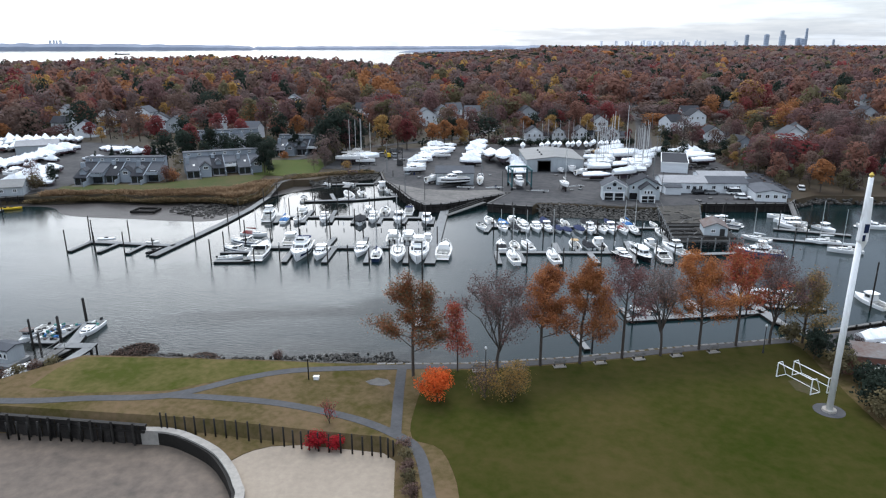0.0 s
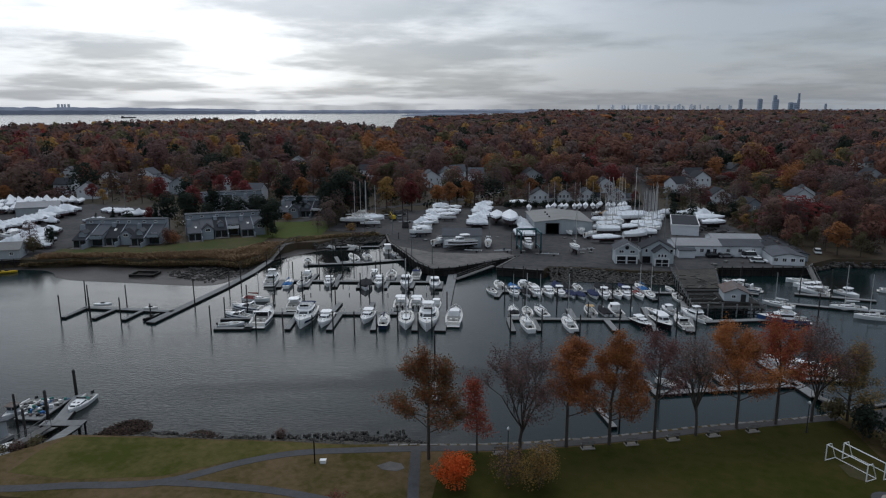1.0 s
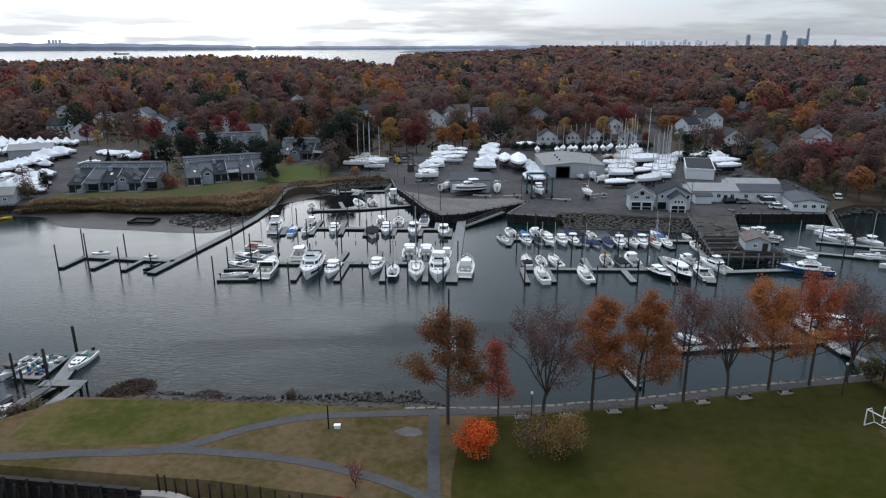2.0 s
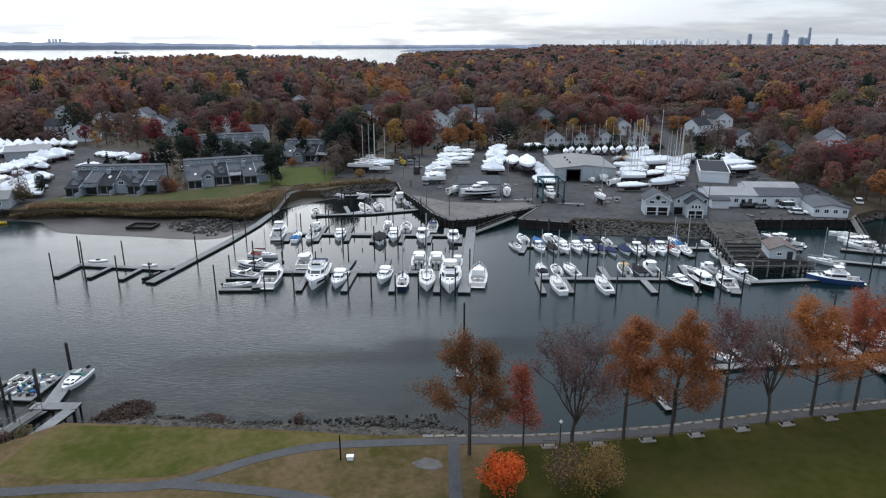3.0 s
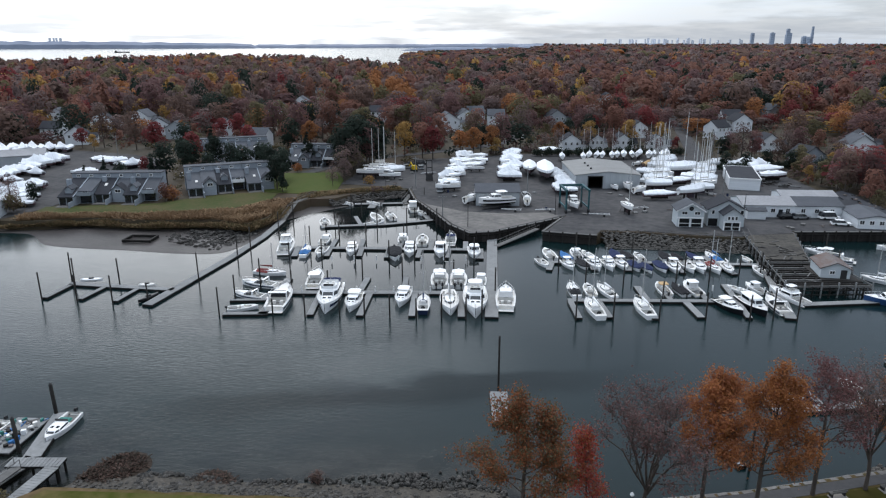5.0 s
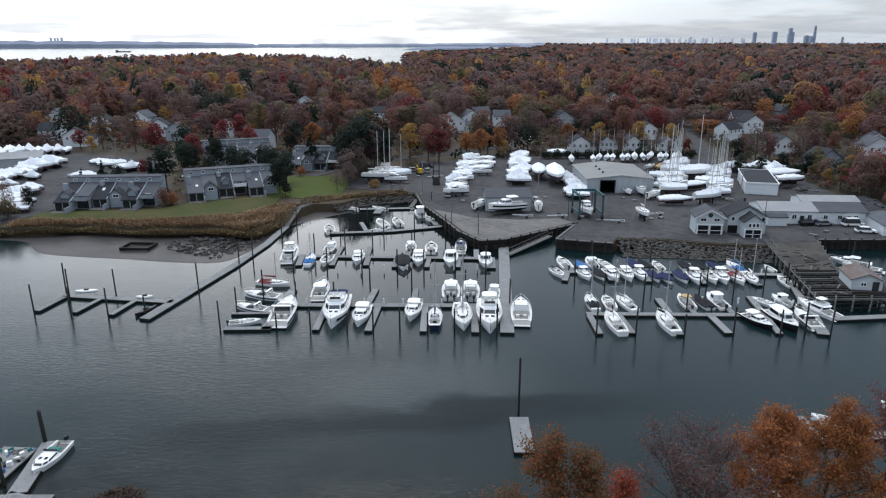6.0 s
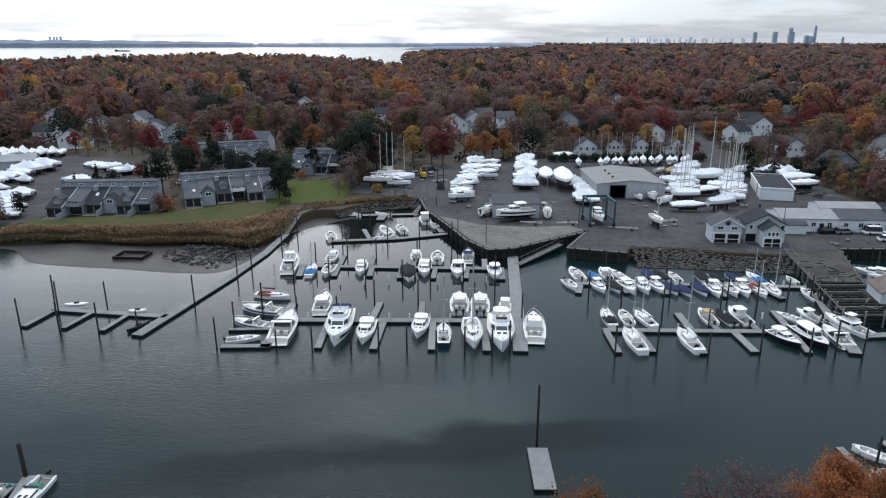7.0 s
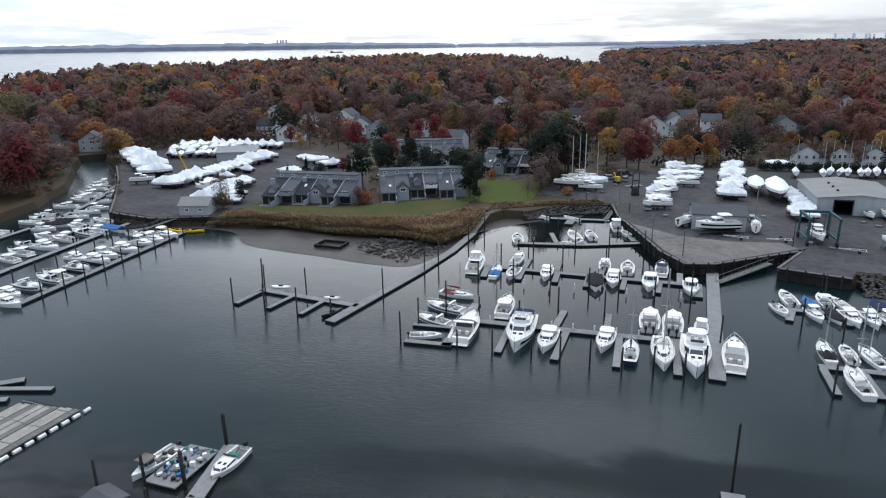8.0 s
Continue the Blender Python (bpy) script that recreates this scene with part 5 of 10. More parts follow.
def cabin(t, y0, y1, w, z0, z1, taper=0.78, rake=0.5, name="cabin", mat=None, glass=True, back_rake=0.12, band=(0.42, 0.86)):
    """A raked deckhouse with a dark window band on its front and sides."""
    h = z1 - z0
    def ring(u):
        k = 1 + (taper - 1) * u
        ya, yb = y0 + back_rake * h * u, y1 - rake * h * 1.6 * u
        x = w / 2 * k
        f = 0.62
        return [(-x, ya), (x, ya), (x, yb - 0.25 * (yb - ya)), (x * f, yb), (-x * f, yb), (-x, yb - 0.25 * (yb - ya))]
    s = Shape()
    s.loft([[(a, b, z0) for a, b in ring(0)], [(a, b, z0 + h * 0.9) for a, b in ring(0.9)], [(a * 0.94, b, z1) for a, b in ring(1.0)]])
    c = part(name, s, mat or M_GEL, t)
    if glass:
        lo, hi = band
        r0, r1 = ring(lo), ring(hi)
        front = Shape()
        for k, nm in ((1, "side_window"), (2, ""), (3, ""), (4, ""), (5, "side_window")):
            j = (k + 1) % 6
            a0, b0, a1, b1 = Vector((*r0[k], z0 + h * lo)), Vector((*r0[j], z0 + h * lo)), Vector((*r1[k], z0 + h * hi)), Vector((*r1[j], z0 + h * hi))
            nrm = (b0 - a0).cross(a1 - a0).normalized() * 0.02
            m0, m1 = 0.06, 0.94
            g = Shape().add([a0.lerp(b0, m0) + nrm, a0.lerp(b0, m1) + nrm, a1.lerp(b1, m1) + nrm, a1.lerp(b1, m0) + nrm,
                             a0.lerp(b0, m0) - nrm, a0.lerp(b0, m1) - nrm, a1.lerp(b1, m1) - nrm, a1.lerp(b1, m0) - nrm],
                            [(0, 1, 2, 3), (7, 6, 5, 4), (0, 4, 5, 1), (1, 5, 6, 2), (2, 6, 7, 3), (3, 7, 4, 0)])
            if nm:
                part(nm, g, M_TINT, c)
            else:
                front.add(g.v, g.f)
        part("windscreen", front, M_TINT, c)
    return c


def bow_rail(t, st, z=0.65, start=5):
    # one bent tube that dips to the deck at each stanchion
    line = []
    for e, run in ((-1, st[start:]), (1, st[start:][::-1])):
        for y, b, zz in run:
            line += [(e * b * 0.93, y - 0.02, zz + z), (e * b * 0.93, y, zz), (e * b * 0.93, y + 0.02, zz + z)]
    s = Shape().path(line, 0.024, 3)
    part("bow_rail", s, M_ALU, t)


def hardtop(t, y, z, w, l, legs=True, mat=None, base=0.8):
    s = Shape()
    n = 10
    rings = []
    for zz, k in ((z, 0.96), (z + 0.05, 1.0), (z + 0.14, 0.9)):
        rings.append([(w / 2 * k * math.copysign(abs(math.cos(a)) ** 0.45, math.cos(a)), y + l / 2 * k * math.copysign(abs(math.sin(a)) ** 0.45, math.sin(a)), zz) for a in (2 * math.pi * (i + 0.5) / n for i in range(n))])
    s.loft(rings)
    part("hardtop", s, mat or M_GEL, t)
    if legs:
        for ex in (-1, 1):
            for ey in (-1, 1):
                part("support", Shape().tube((ex * w * 0.42, y + ey * l * 0.38, base), (ex * w * 0.40, y + ey * l * 0.34, z + 0.03), 0.035, n=4), M_ALU, t)


def outboard(t, x, y, s=1.0):
    o = Shape().box((x, y - 0.22 * s, 1.0 * s), (0.34 * s, 0.5 * s, 0.5 * s), 0, 0.8).box((x, y - 0.15 * s, 0.35 * s), (0.16 * s, 0.22 * s, 0.95 * s))
    part("outboard_motor", o, M_OUTB, t)


def seats(t, y, w, z, rows=1, mat=None):
    for k in range(rows):
        for e in (-1, 1):
            part("seat", Shape().box((e * w * 0.24, y - k * 0.9, z + 0.3), (0.5, 0.5, 0.6), 0, 0.9), mat or M_CREAM, t)


def mast(t, y, z, top, boom=None, cover=None, spreaders=2, stays=None):
    m = part("mast", Shape().tube((0, y, z), (0, y, top), 0.12, 0.09, 6), M_ALU, t)
    zz = z + (top - z) * 0.55
    part("spreader", Shape().tube((-0.8, y - 0.1, zz), (0.8, y - 0.1, zz), 0.04, n=4), M_ALU, m)
    if boom:
        part("boom", Shape().tube((0, y - 0.1, z + 1.1), (0, y - boom, z + 1.15), 0.06, n=5), M_ALU, t)
        if cover:
            part("sail_cover", Shape().loft([[(0.16 * math.cos(a) * k, y - 0.1 - boom * u, z + 1.28 + 0.22 * math.sin(a) * k) for a in (2 * math.pi * i / 6 for i in range(6))] for u, k in ((0, 1.3), (0.5, 1.0), (1, 0.5))]), cover, t)
    if stays:
        rig = Shape()
        for a in stays:
            rig.tube((0, y, top - 0.1), a, 0.014, n=3, caps=False)
        part("rigging", rig, M_STEEL, t)


def boat_cover(t, st, mat, peak=0.55, name="cover", low=0.35, lo=0, hi=10):
    """A fitted tent of canvas from rail to rail."""
    s = Shape()
    rings = []
    for k, (y, b, z) in enumerate(st[lo:hi + 1]):
        u = k / (hi - lo)
        p = peak * (0.35 + 0.65 * math.sin(math.pi * min(1, 0.12 + 0.8 * u)))
        p *= 1 + 0.12 * math.sin(k * 2.4)
        rings.append([(-b * 1.04, y, z - low), (-b * 1.03, y, z + 0.03), (-b * 0.52, y, z + p * 0.50), (0, y, z + p), (b * 0.52, y, z + p * 0.50), (b * 1.03, y, z + 0.03), (b * 1.04, y, z - low)])
    s.loft(rings, False, False)
    s.f += [tuple(range(7)), tuple(range(len(s.v) - 7, len(s.v)))[::-1]]
    s.m += [0, 0]
    part(name, s, mat, t)


def stands(t, L, B, lift, jacks=True):
    if not jacks:
        part("keel_block", Shape().box((0, 0, -lift + (lift - 0.45) / 2), (0.5, L * 0.5, max(lift - 0.45, 0.1))), M_WET, t)
        return
    for y in (-L * 0.26, L * 0.2):
        part("keel_block", Shape().box((0, y, -lift + (lift - 0.45) / 2), (0.5, 0.4, max(lift - 0.45, 0.1))), M_WET, t)
        for e in (-1, 1) if jacks else ():
            part("jack_stand", Shape().tube((e * B * 0.62, y, -lift), (e * B * 0.36, y, -0.05), 0.05, n=4), M_STEEL, t)


BOAT_MAKERS = {}


def maker(*names):
    def deco(fn):
        for nm in names:
            BOAT_MAKERS[nm] = fn
        return fn
    return deco


def start_boat(label, cat="motorboat"):
    return thing("sailboat" if "sail" in cat else "motorboat", label, cat, group="moored boats")


@maker("cruiser", "cruiser_navy", "dark_cruiser", "open_cruiser", "express", "dark_pilot")
def make_cruiser(kind):
    dark = kind.startswith("dark")
    L, B = 9.0, 3.1
    t = start_boat({"cruiser": "white cabin cruiser with dark windows at its slip", "cruiser_navy": "white cruiser with a navy canvas back", "dark_cruiser": "black-hulled cruiser with a white cabin",
                    "open_cruiser": "white cruiser with an open cockpit", "express": "white express cruiser with a raked arch", "dark_pilot": "black-hulled motor yacht with a long white cabin"}[kind])
    st = hull(t, L, B, 1.55, 1.05, 0.5, M_BLACKHULL if dark else M_GEL, (0.0, 0.4), 0.45, stripe=None if dark else (M_NAVY if kind in ("express", "cruiser_navy") else None))
    if kind == "express":
        cabin(t, -0.6, 3.0, 2.3, 1.15, 1.62, 0.7, 1.2, "trunk_cabin", glass=False)
        cabin(t, -1.0, 1.2, 2.5, 1.25, 2.0, 0.85, 0.9, "windshield_frame", mat=M_TINT, glass=False)
        part("radar_arch", Shape().box((-1.25, -1.8, 1.75), (0.12, 0.5, 1.3), 0, 0.7).box((1.25, -1.8, 1.75), (0.12, 0.5, 1.3), 0, 0.7).box((0, -1.75, 2.42), (2.6, 0.5, 0.12)), M_GEL, t)
        seats(t, -2.0, 2.2, 0.45, 1)
        part("sun_pad", Shape().box((0, 2.6, 1.62), (1.3, 1.6, 0.1), 0, 0.9), M_CREAM, t)
    elif kind == "dark_pilot":
        cabin(t, -2.4, 2.2, 2.3, 1.15, 2.55, 0.9, 0.35)
        hardtop(t, -0.8, 2.56, 2.5, 4.4, False)
    else:
        cabin(t, -0.8, 2.2, 2.35, 1.2, 2.25, 0.8, 0.55)
        cabin(t, 1.4, 3.6, 1.7, 1.35, 1.72, 0.7, 1.0, "trunk_cabin", glass=False)
        for e in (-1, 1):
            part("deck_hatch", Shape().box((e * 0.35, 2.5, 1.73), (0.4, 0.5, 0.06)), M_TINT, t)
        if kind != "open_cruiser":
            hardtop(t, -1.4, 2.55, 2.5, 2.6, True, M_CANVAS["navy"] if kind == "cruiser_navy" else None, 1.0)
        seats(t, -2.2, 2.2, 0.45, 1)
    part("swim_platform", Shape().box((0, -L / 2 - 0.3, 0.28), (B * 0.8, 0.7, 0.08)), M_CREAM, t)
    part("transom_seat", Shape().box((0, -L / 2 + 0.7, 0.7), (2.0, 0.5, 0.5)), M_CREAM, t)
    bow_rail(t, st)
    return t, L


@maker("flybridge", "sportfish", "trawler", "trawler_blue")
def make_flybridge(kind):
    L, B = 13.0, 4.2
    t = start_boat({"flybridge": "large white flybridge motor yacht with dark windows", "sportfish": "white sportfishing yacht with a flybridge", "trawler": "white trawler yacht with a flybridge and large aft window",
                    "trawler_blue": "blue-hulled trawler yacht with white upperworks"}[kind], "motor yacht")
    blue = kind == "trawler_blue"
    st = hull(t, L, B, 2.2, 1.35, 0.8, M_BLUEHULL if blue else M_GEL, (0.0, 0.3), 0.6, stripe=M_NAVY if kind == "flybridge" else None)
    cabin(t, -2.6, 3.0, 3.3, 1.5, 2.9, 0.9, 0.35 if blue else 0.6)
    cabin(t, 2.2, 5.0, 2.3, 1.8, 2.15, 0.7, 1.0, "trunk_cabin", glass=False)
    for e in (-1, 1):
        part("deck_hatch", Shape().box((e * 0.45, 3.4, 2.17), (0.55, 0.7, 0.06)), M_TINT, t)
    part("aft_window", Shape().box((0, -2.62, 2.3), (2.2, 0.06, 0.8)), M_TINT, t)
    hardtop(t, -0.9, 2.9, 3.4, 5.0, False)
    f = part("flybridge_coaming", Shape().loft([[(x, y, z) for x, y in ((-1.35, -2.4), (1.35, -2.4), (1.35, 0.6), (0.8, 1.1), (-0.8, 1.1), (-1.35, 0.6))] for z in (3.0, 3.65)], False), M_GEL, t)
    part("windscreen", Shape().box((0, 1.0, 3.85), (1.7, 0.06, 0.45)), M_TINT, f)
    seats(t, -0.4, 2.2, 3.0, 2)
    if kind != "flybridge":
        hardtop(t, -0.8, 4.75, 2.5, 2.4, True, M_GEL if kind != "trawler" else M_CANVAS["tan"] if False else M_GEL, 3.6)
    else:
        hardtop(t, -3.6, 3.1, 3.2, 2.2, True, M_CANVAS["navy"], 1.4)
    part("mast_pole", Shape().tube((0, -2.0, 3.0), (0, -2.2, 6.2), 0.05, 0.03, 5), M_ALU, t)
    part("fighting_chair", Shape().box((0, -4.6, 1.0), (0.6, 0.6, 0.8), 0, 0.8), M_CREAM, t)
    part("swim_platform", Shape().box((0, -L / 2 - 0.35, 0.3), (B * 0.8, 0.8, 0.08)), M_CREAM, t)
    bow_rail(t, st, 0.8)
    return t, L


@maker("outboard", "console", "pilot", "tan_top", "skiff", "speed", "cabin_green")
def make_small(kind):
    L, B = (6.8, 2.5) if kind != "skiff" else (4.4, 1.7)
    t = start_boat({"outboard": "small white outboard boat with twin motors", "console": "small white boat with a centre console", "pilot": "white fishing boat with a small pilothouse", "tan_top": "white boat with a tan canvas top",
                    "skiff": "small open white skiff with an outboard", "speed": "low open white speedboat by the float", "cabin_green": "white cuddy-cabin boat with a green cockpit cover"}[kind])
    cock = {"outboard": (0.0, 0.4), "pilot": (0.0, 0.4), "cabin_green": (0.0, 0.4)}.get(kind, (0.0, 0.8))
    st = hull(t, L, B, 1.15, 0.8, 0.4, M_GEL, cock, 0.35)
    if kind == "outboard":
        cabin(t, -0.6, 2.2, 1.8, 0.95, 1.45, 0.75, 0.9)
        hardtop(t, -1.0, 2.3, 1.9, 1.8, True, None, 0.8)
        for e in (-0.45, 0.45):
            outboard(t, e, -L / 2)
        seats(t, -1.8, 1.7, 0.35)
    elif kind == "pilot":
        cabin(t, -0.7, 1.2, 1.8, 0.9, 2.25, 0.92, 0.2)
        cabin(t, 0.9, 2.5, 1.4, 1.0, 1.3, 0.7, 1.0, "trunk_cabin", glass=False)
        hardtop(t, 0.0, 2.27, 2.0, 2.2, False)
        outboard(t, 0, -L / 2, 1.2)
    elif kind == "cabin_green":
        cabin(t, -0.4, 2.6, 1.9, 0.95, 1.35, 0.75, 0.9, band=(0.3, 0.8))
        part("cockpit_cover", Shape().box((0, -0.9, 1.15), (1.7, 1.0, 0.3), 0, 0.8), M_CANVAS["green"], t)
        part("windshield", Shape().box((0, -0.3, 1.55), (1.7, 0.06, 0.35)), M_TINT, t)
        for e in (-1, 1):
            part("deck_hatch", Shape().box((e * 0.35, 1.2, 1.38), (0.35, 0.5, 0.05)), M_TINT, t)
        outboard(t, 0, -L / 2, 1.1)
    elif kind == "skiff":
        for y in (-1.0, 0.4):
            part("thwart", Shape().box((0, y, 0.6), (1.4, 0.35, 0.06)), M_CREAM, t)
        outboard(t, 0, -L / 2, 0.7)
    elif kind == "speed":
        part("windshield", Shape().box((0, 0.3, 1.2), (1.7, 0.06, 0.4)), M_TINT, t)
        seats(t, -0.4, 1.7, 0.35, 2)
    else:
        part("console", Shape().box((0, 0.0, 0.85), (0.8, 0.9, 1.0), 0, 0.85), M_GEL, t)
        part("windshield", Shape().box((0, 0.42, 1.5), (0.7, 0.05, 0.4)), M_TINT, t)
        part("leaning_post", Shape().box((0, -1.0, 0.75), (0.9, 0.45, 0.8), 0, 0.9), M_CREAM, t)
        if kind == "tan_top":
            hardtop(t, -0.3, 2.1, 1.9, 2.0, True, M_CANVAS["tan"], 0.7)
        outboard(t, 0, -L / 2, 1.1)
        part("bow_cushion", Shape().box((0, 1.9, 0.62), (1.1, 0.8, 0.4), 0, 0.8), M_CREAM, t)
    return t, L


@maker("cover_navy", "cover_black", "cover_blue")
def make_covered(kind):
    L, B = 6.2, 2.4
    c = kind.split("_")[1]
    t = start_boat(f"small boat under a fitted {c} canvas cover")
    st = hull(t, L, B, 1.1, 0.8, 0.4, M_GEL)
    boat_cover(t, st, M_CANVAS[c], 0.55, low=0.18)
    outboard(t, 0, -L / 2)
    return t, L


@maker("sail", "sail_dark", "sail_blue", "sail_red", "sail_cover", "sail_stern")
def make_sail(kind):
    L, B = 9.4, 3.0
    t = start_boat({"sail": "white sloop with a bare mast at its slip", "sail_dark": "dark-hulled sloop with a white deck", "sail_blue": "small sloop with blue canvas covers", "sail_red": "sloop with a maroon sail cover",
                    "sail_cover": "white sloop with a black cockpit cover", "sail_stern": "white sloop with a folded bimini"}[kind], "sailboat")
    st = hull(t, L, B, 1.25, 0.95, 0.7, M_NAVY if kind == "sail_dark" else M_GEL, (0.1, 0.3), 0.4, full=0.5, transom=0.68)
    cabin(t, -1.4, 2.4, 1.7, 1.0, 1.42, 0.8, 0.9, band=(0.3, 0.75))
    col = {"sail_blue": "blue", "sail_red": "red", "sail_dark": "navy"}.get(kind)
    top = {"sail_red": 9.5, "sail_blue": 9.0, "sail_stern": 11.0}.get(kind, 12.5)
    mast(t, 0.9, 1.3, top, 3.6, M_CANVAS[col] if col else M_GEL, 2, ((0, L / 2 - 0.1, 1.3), (0, -L / 2 + 0.1, 1.0), (B * 0.45, 0.7, 1.0), (-B * 0.45, 0.7, 1.0)))
    if kind in ("sail_blue", "sail_red", "sail_cover"):
        boat_cover(t, st, M_CANVAS[col or "black"], 0.75, "cockpit_cover", 0.1, 1, 5)
    else:
        part("dodger", Shape().loft([[(0.8 * math.cos(a), -1.5 + dy, 1.3 + 0.75 * k * math.sin(a)) for a in (math.pi * i / 6 for i in range(7))] for dy, k in ((0, 1.0), (0.9, 0.75))], False, False), M_CANVAS["navy"] if kind == "sail_dark" else M_CREAM, t)
    part("wheel", Shape().tube((0, -3.2, 0.9), (0, -3.25, 0.9), 0.45, n=12), M_STEEL, t)
    for e in (-1, 1):
        for y in (-1.0, 0.4):
            part("winch", Shape().tube((e * 0.9, y - 0.6, 1.0), (e * 0.9, y - 0.6, 1.25), 0.09, n=6), M_ALU, t)
    bow_rail(t, st, 0.6, 3)
    return t, L


def shrink_wrap(t, st, mat, peak, low, seed, posts):
    """A taut plastic tent over props: sagging ridge, wrinkled sides."""
    rd = random.Random(seed)
    s = Shape()
    rings = []
    n = 22
    for k in range(n + 1):
        u = k / n
        i = min(int(u * 10), 9)
        f = u * 10 - i
        y, b, z = (st[i][j] + (st[i + 1][j] - st[i][j]) * f for j in range(3))
        (u0, h0), (u1, h1) = next((a, c) for a, c in zip(posts, posts[1:]) if a[0] <= u <= c[0])
        g = (u - u0) / (u1 - u0)
        p = peak * (h0 + (h1 - h0) * g - 0.16 * 4 * g * (1 - g) * (u1 - u0) / 0.3)
        w = lambda a: rd.uniform(-a, a)
        side = 1.05 + 0.02 * (k % 2)
        rings.append([(-b * side, y, z - low + w(0.12)), (-b * (side + 0.01), y, z + w(0.05)), (-b * 0.78, y, z + p * 0.36 + w(0.07)), (-b * 0.4, y, z + p * 0.72 + w(0.07)), (w(0.05), y, z + p + w(0.04)),
                      (b * 0.4, y, z + p * 0.72 + w(0.07)), (b * 0.78, y, z + p * 0.36 + w(0.07)), (b * (side + 0.01), y, z + w(0.05)), (b * side, y, z - low + w(0.12))])
    s.loft(rings, False, False)
    s.f += [tuple(range(9)), tuple(range(len(s.v) - 9, len(s.v)))[::-1]]
    s.m += [0, 0]
    part("shrink_wrap", s, mat, t)


WRAP_POSTS = {
    "wrap": ((0, 0.5), (0.2, 0.95), (0.52, 1.0), (0.76, 0.5), (1, 0.12)), "wrap_low": ((0, 0.35), (0.3, 0.62), (0.62, 0.66), (0.8, 0.4), (1, 0.1)),
    "wrap_tall": ((0, 0.55), (0.12, 0.8), (0.3, 1.45), (0.5, 1.5), (0.66, 0.75), (1, 0.15)), "wrap_fly": ((0, 0.7), (0.34, 1.1), (0.42, 1.65), (0.6, 1.2), (0.72, 0.7), (1, 0.2)),
    "big_wrap": ((0, 0.6), (0.2, 0.95), (0.4, 1.05), (0.6, 1.0), (0.8, 0.5), (1, 0.12)), "tan_wrap": ((0, 0.4), (0.35, 0.9), (0.6, 0.9), (0.8, 0.5), (1, 0.1)),
}
WRAPS = ("wrap", "wrap_low", "wrap_tall", "wrap", "wrap_fly")


@maker("wrap", "wrap_low", "wrap_tall", "wrap_fly", "big_wrap", "tan_wrap", "stored", "stored_small", "trailer_cruiser", "lift_boat")
def make_stored(kind):
    big = kind == "big_wrap"
    L, B, lift = (14.0, 4.2, 1.6) if big else (5.6, 2.2, 0.9) if kind == "stored_small" else (8.6, 2.9, 1.3)
    t = thing("stored_boat", {"wrap": "boat under white winter shrink-wrap on stands", "wrap_low": "runabout under low white winter shrink-wrap on stands", "wrap_tall": "cabin boat under tall white winter shrink-wrap on stands", "wrap_fly": "boat under peaked white winter shrink-wrap on stands", "big_wrap": "large yacht under white winter shrink-wrap on stands", "tan_wrap": "boat under a tan winter tarpaulin on stands", "stored": "white motorboat stored ashore on stands",
                              "stored_small": "small white runabout stored ashore", "trailer_cruiser": "white express cruiser with a dark hull stripe on a trailer", "lift_boat": "white motorboat in the slings of the travel lift"}[kind], "motorboat", group="boats stored ashore")
    bow, stern = (2.3, 1.7) if big else (1.5, 1.1)
    dark = kind in ("trailer_cruiser",)
    st = hull(t, L, B, bow, stern, 0.6, M_BOTTOM if "wrap" in kind else M_GEL, (0.0, 0.4) if kind in ("stored", "stored_small", "trailer_cruiser", "lift_boat") else None, 0.45, stripe=M_BLACKHULL if dark else None, bottom=None if "wrap" in kind else M_BOTTOM if not dark else M_BLACKHULL, decked="wrap" not in kind)
    if "wrap" in kind:
        mat = M_CANVAS["tan"] if kind == "tan_wrap" else M_WRAP
        shrink_wrap(t, st, mat, 2.0 if big else 1.7, 0.75, len(kind) * 7, WRAP_POSTS[kind])
    else:
        cabin(t, -L * 0.1, L * 0.25, B * 0.75, bow * 0.75, bow * 0.75 + (1.1 if kind != "stored_small" else 0.5), 0.8, 0.6)
        if kind != "stored_small":
            hardtop(t, -L * 0.14, bow + 1.2, B * 0.8, L * 0.3, True, None, 0.9)
        else:
            outboard(t, 0, -L / 2)
        bow_rail(t, st)
    if kind == "trailer_cruiser":
        part("trailer_frame", Shape().box((0, 0, -0.75), (1.6, L * 0.8, 0.2)), M_STEEL, t)
        for y in (-1.6, -0.6):
            for e in (-1, 1):
                part("trailer_wheel", Shape().tube((e * 1.1, y, -0.95), (e * 1.35, y, -0.95), 0.35, n=12), M_OUTB, t)
    elif kind != "lift_boat":
        stands(t, L, B, lift, "wrap" not in kind)
    t["lift"] = lift
    return t, L


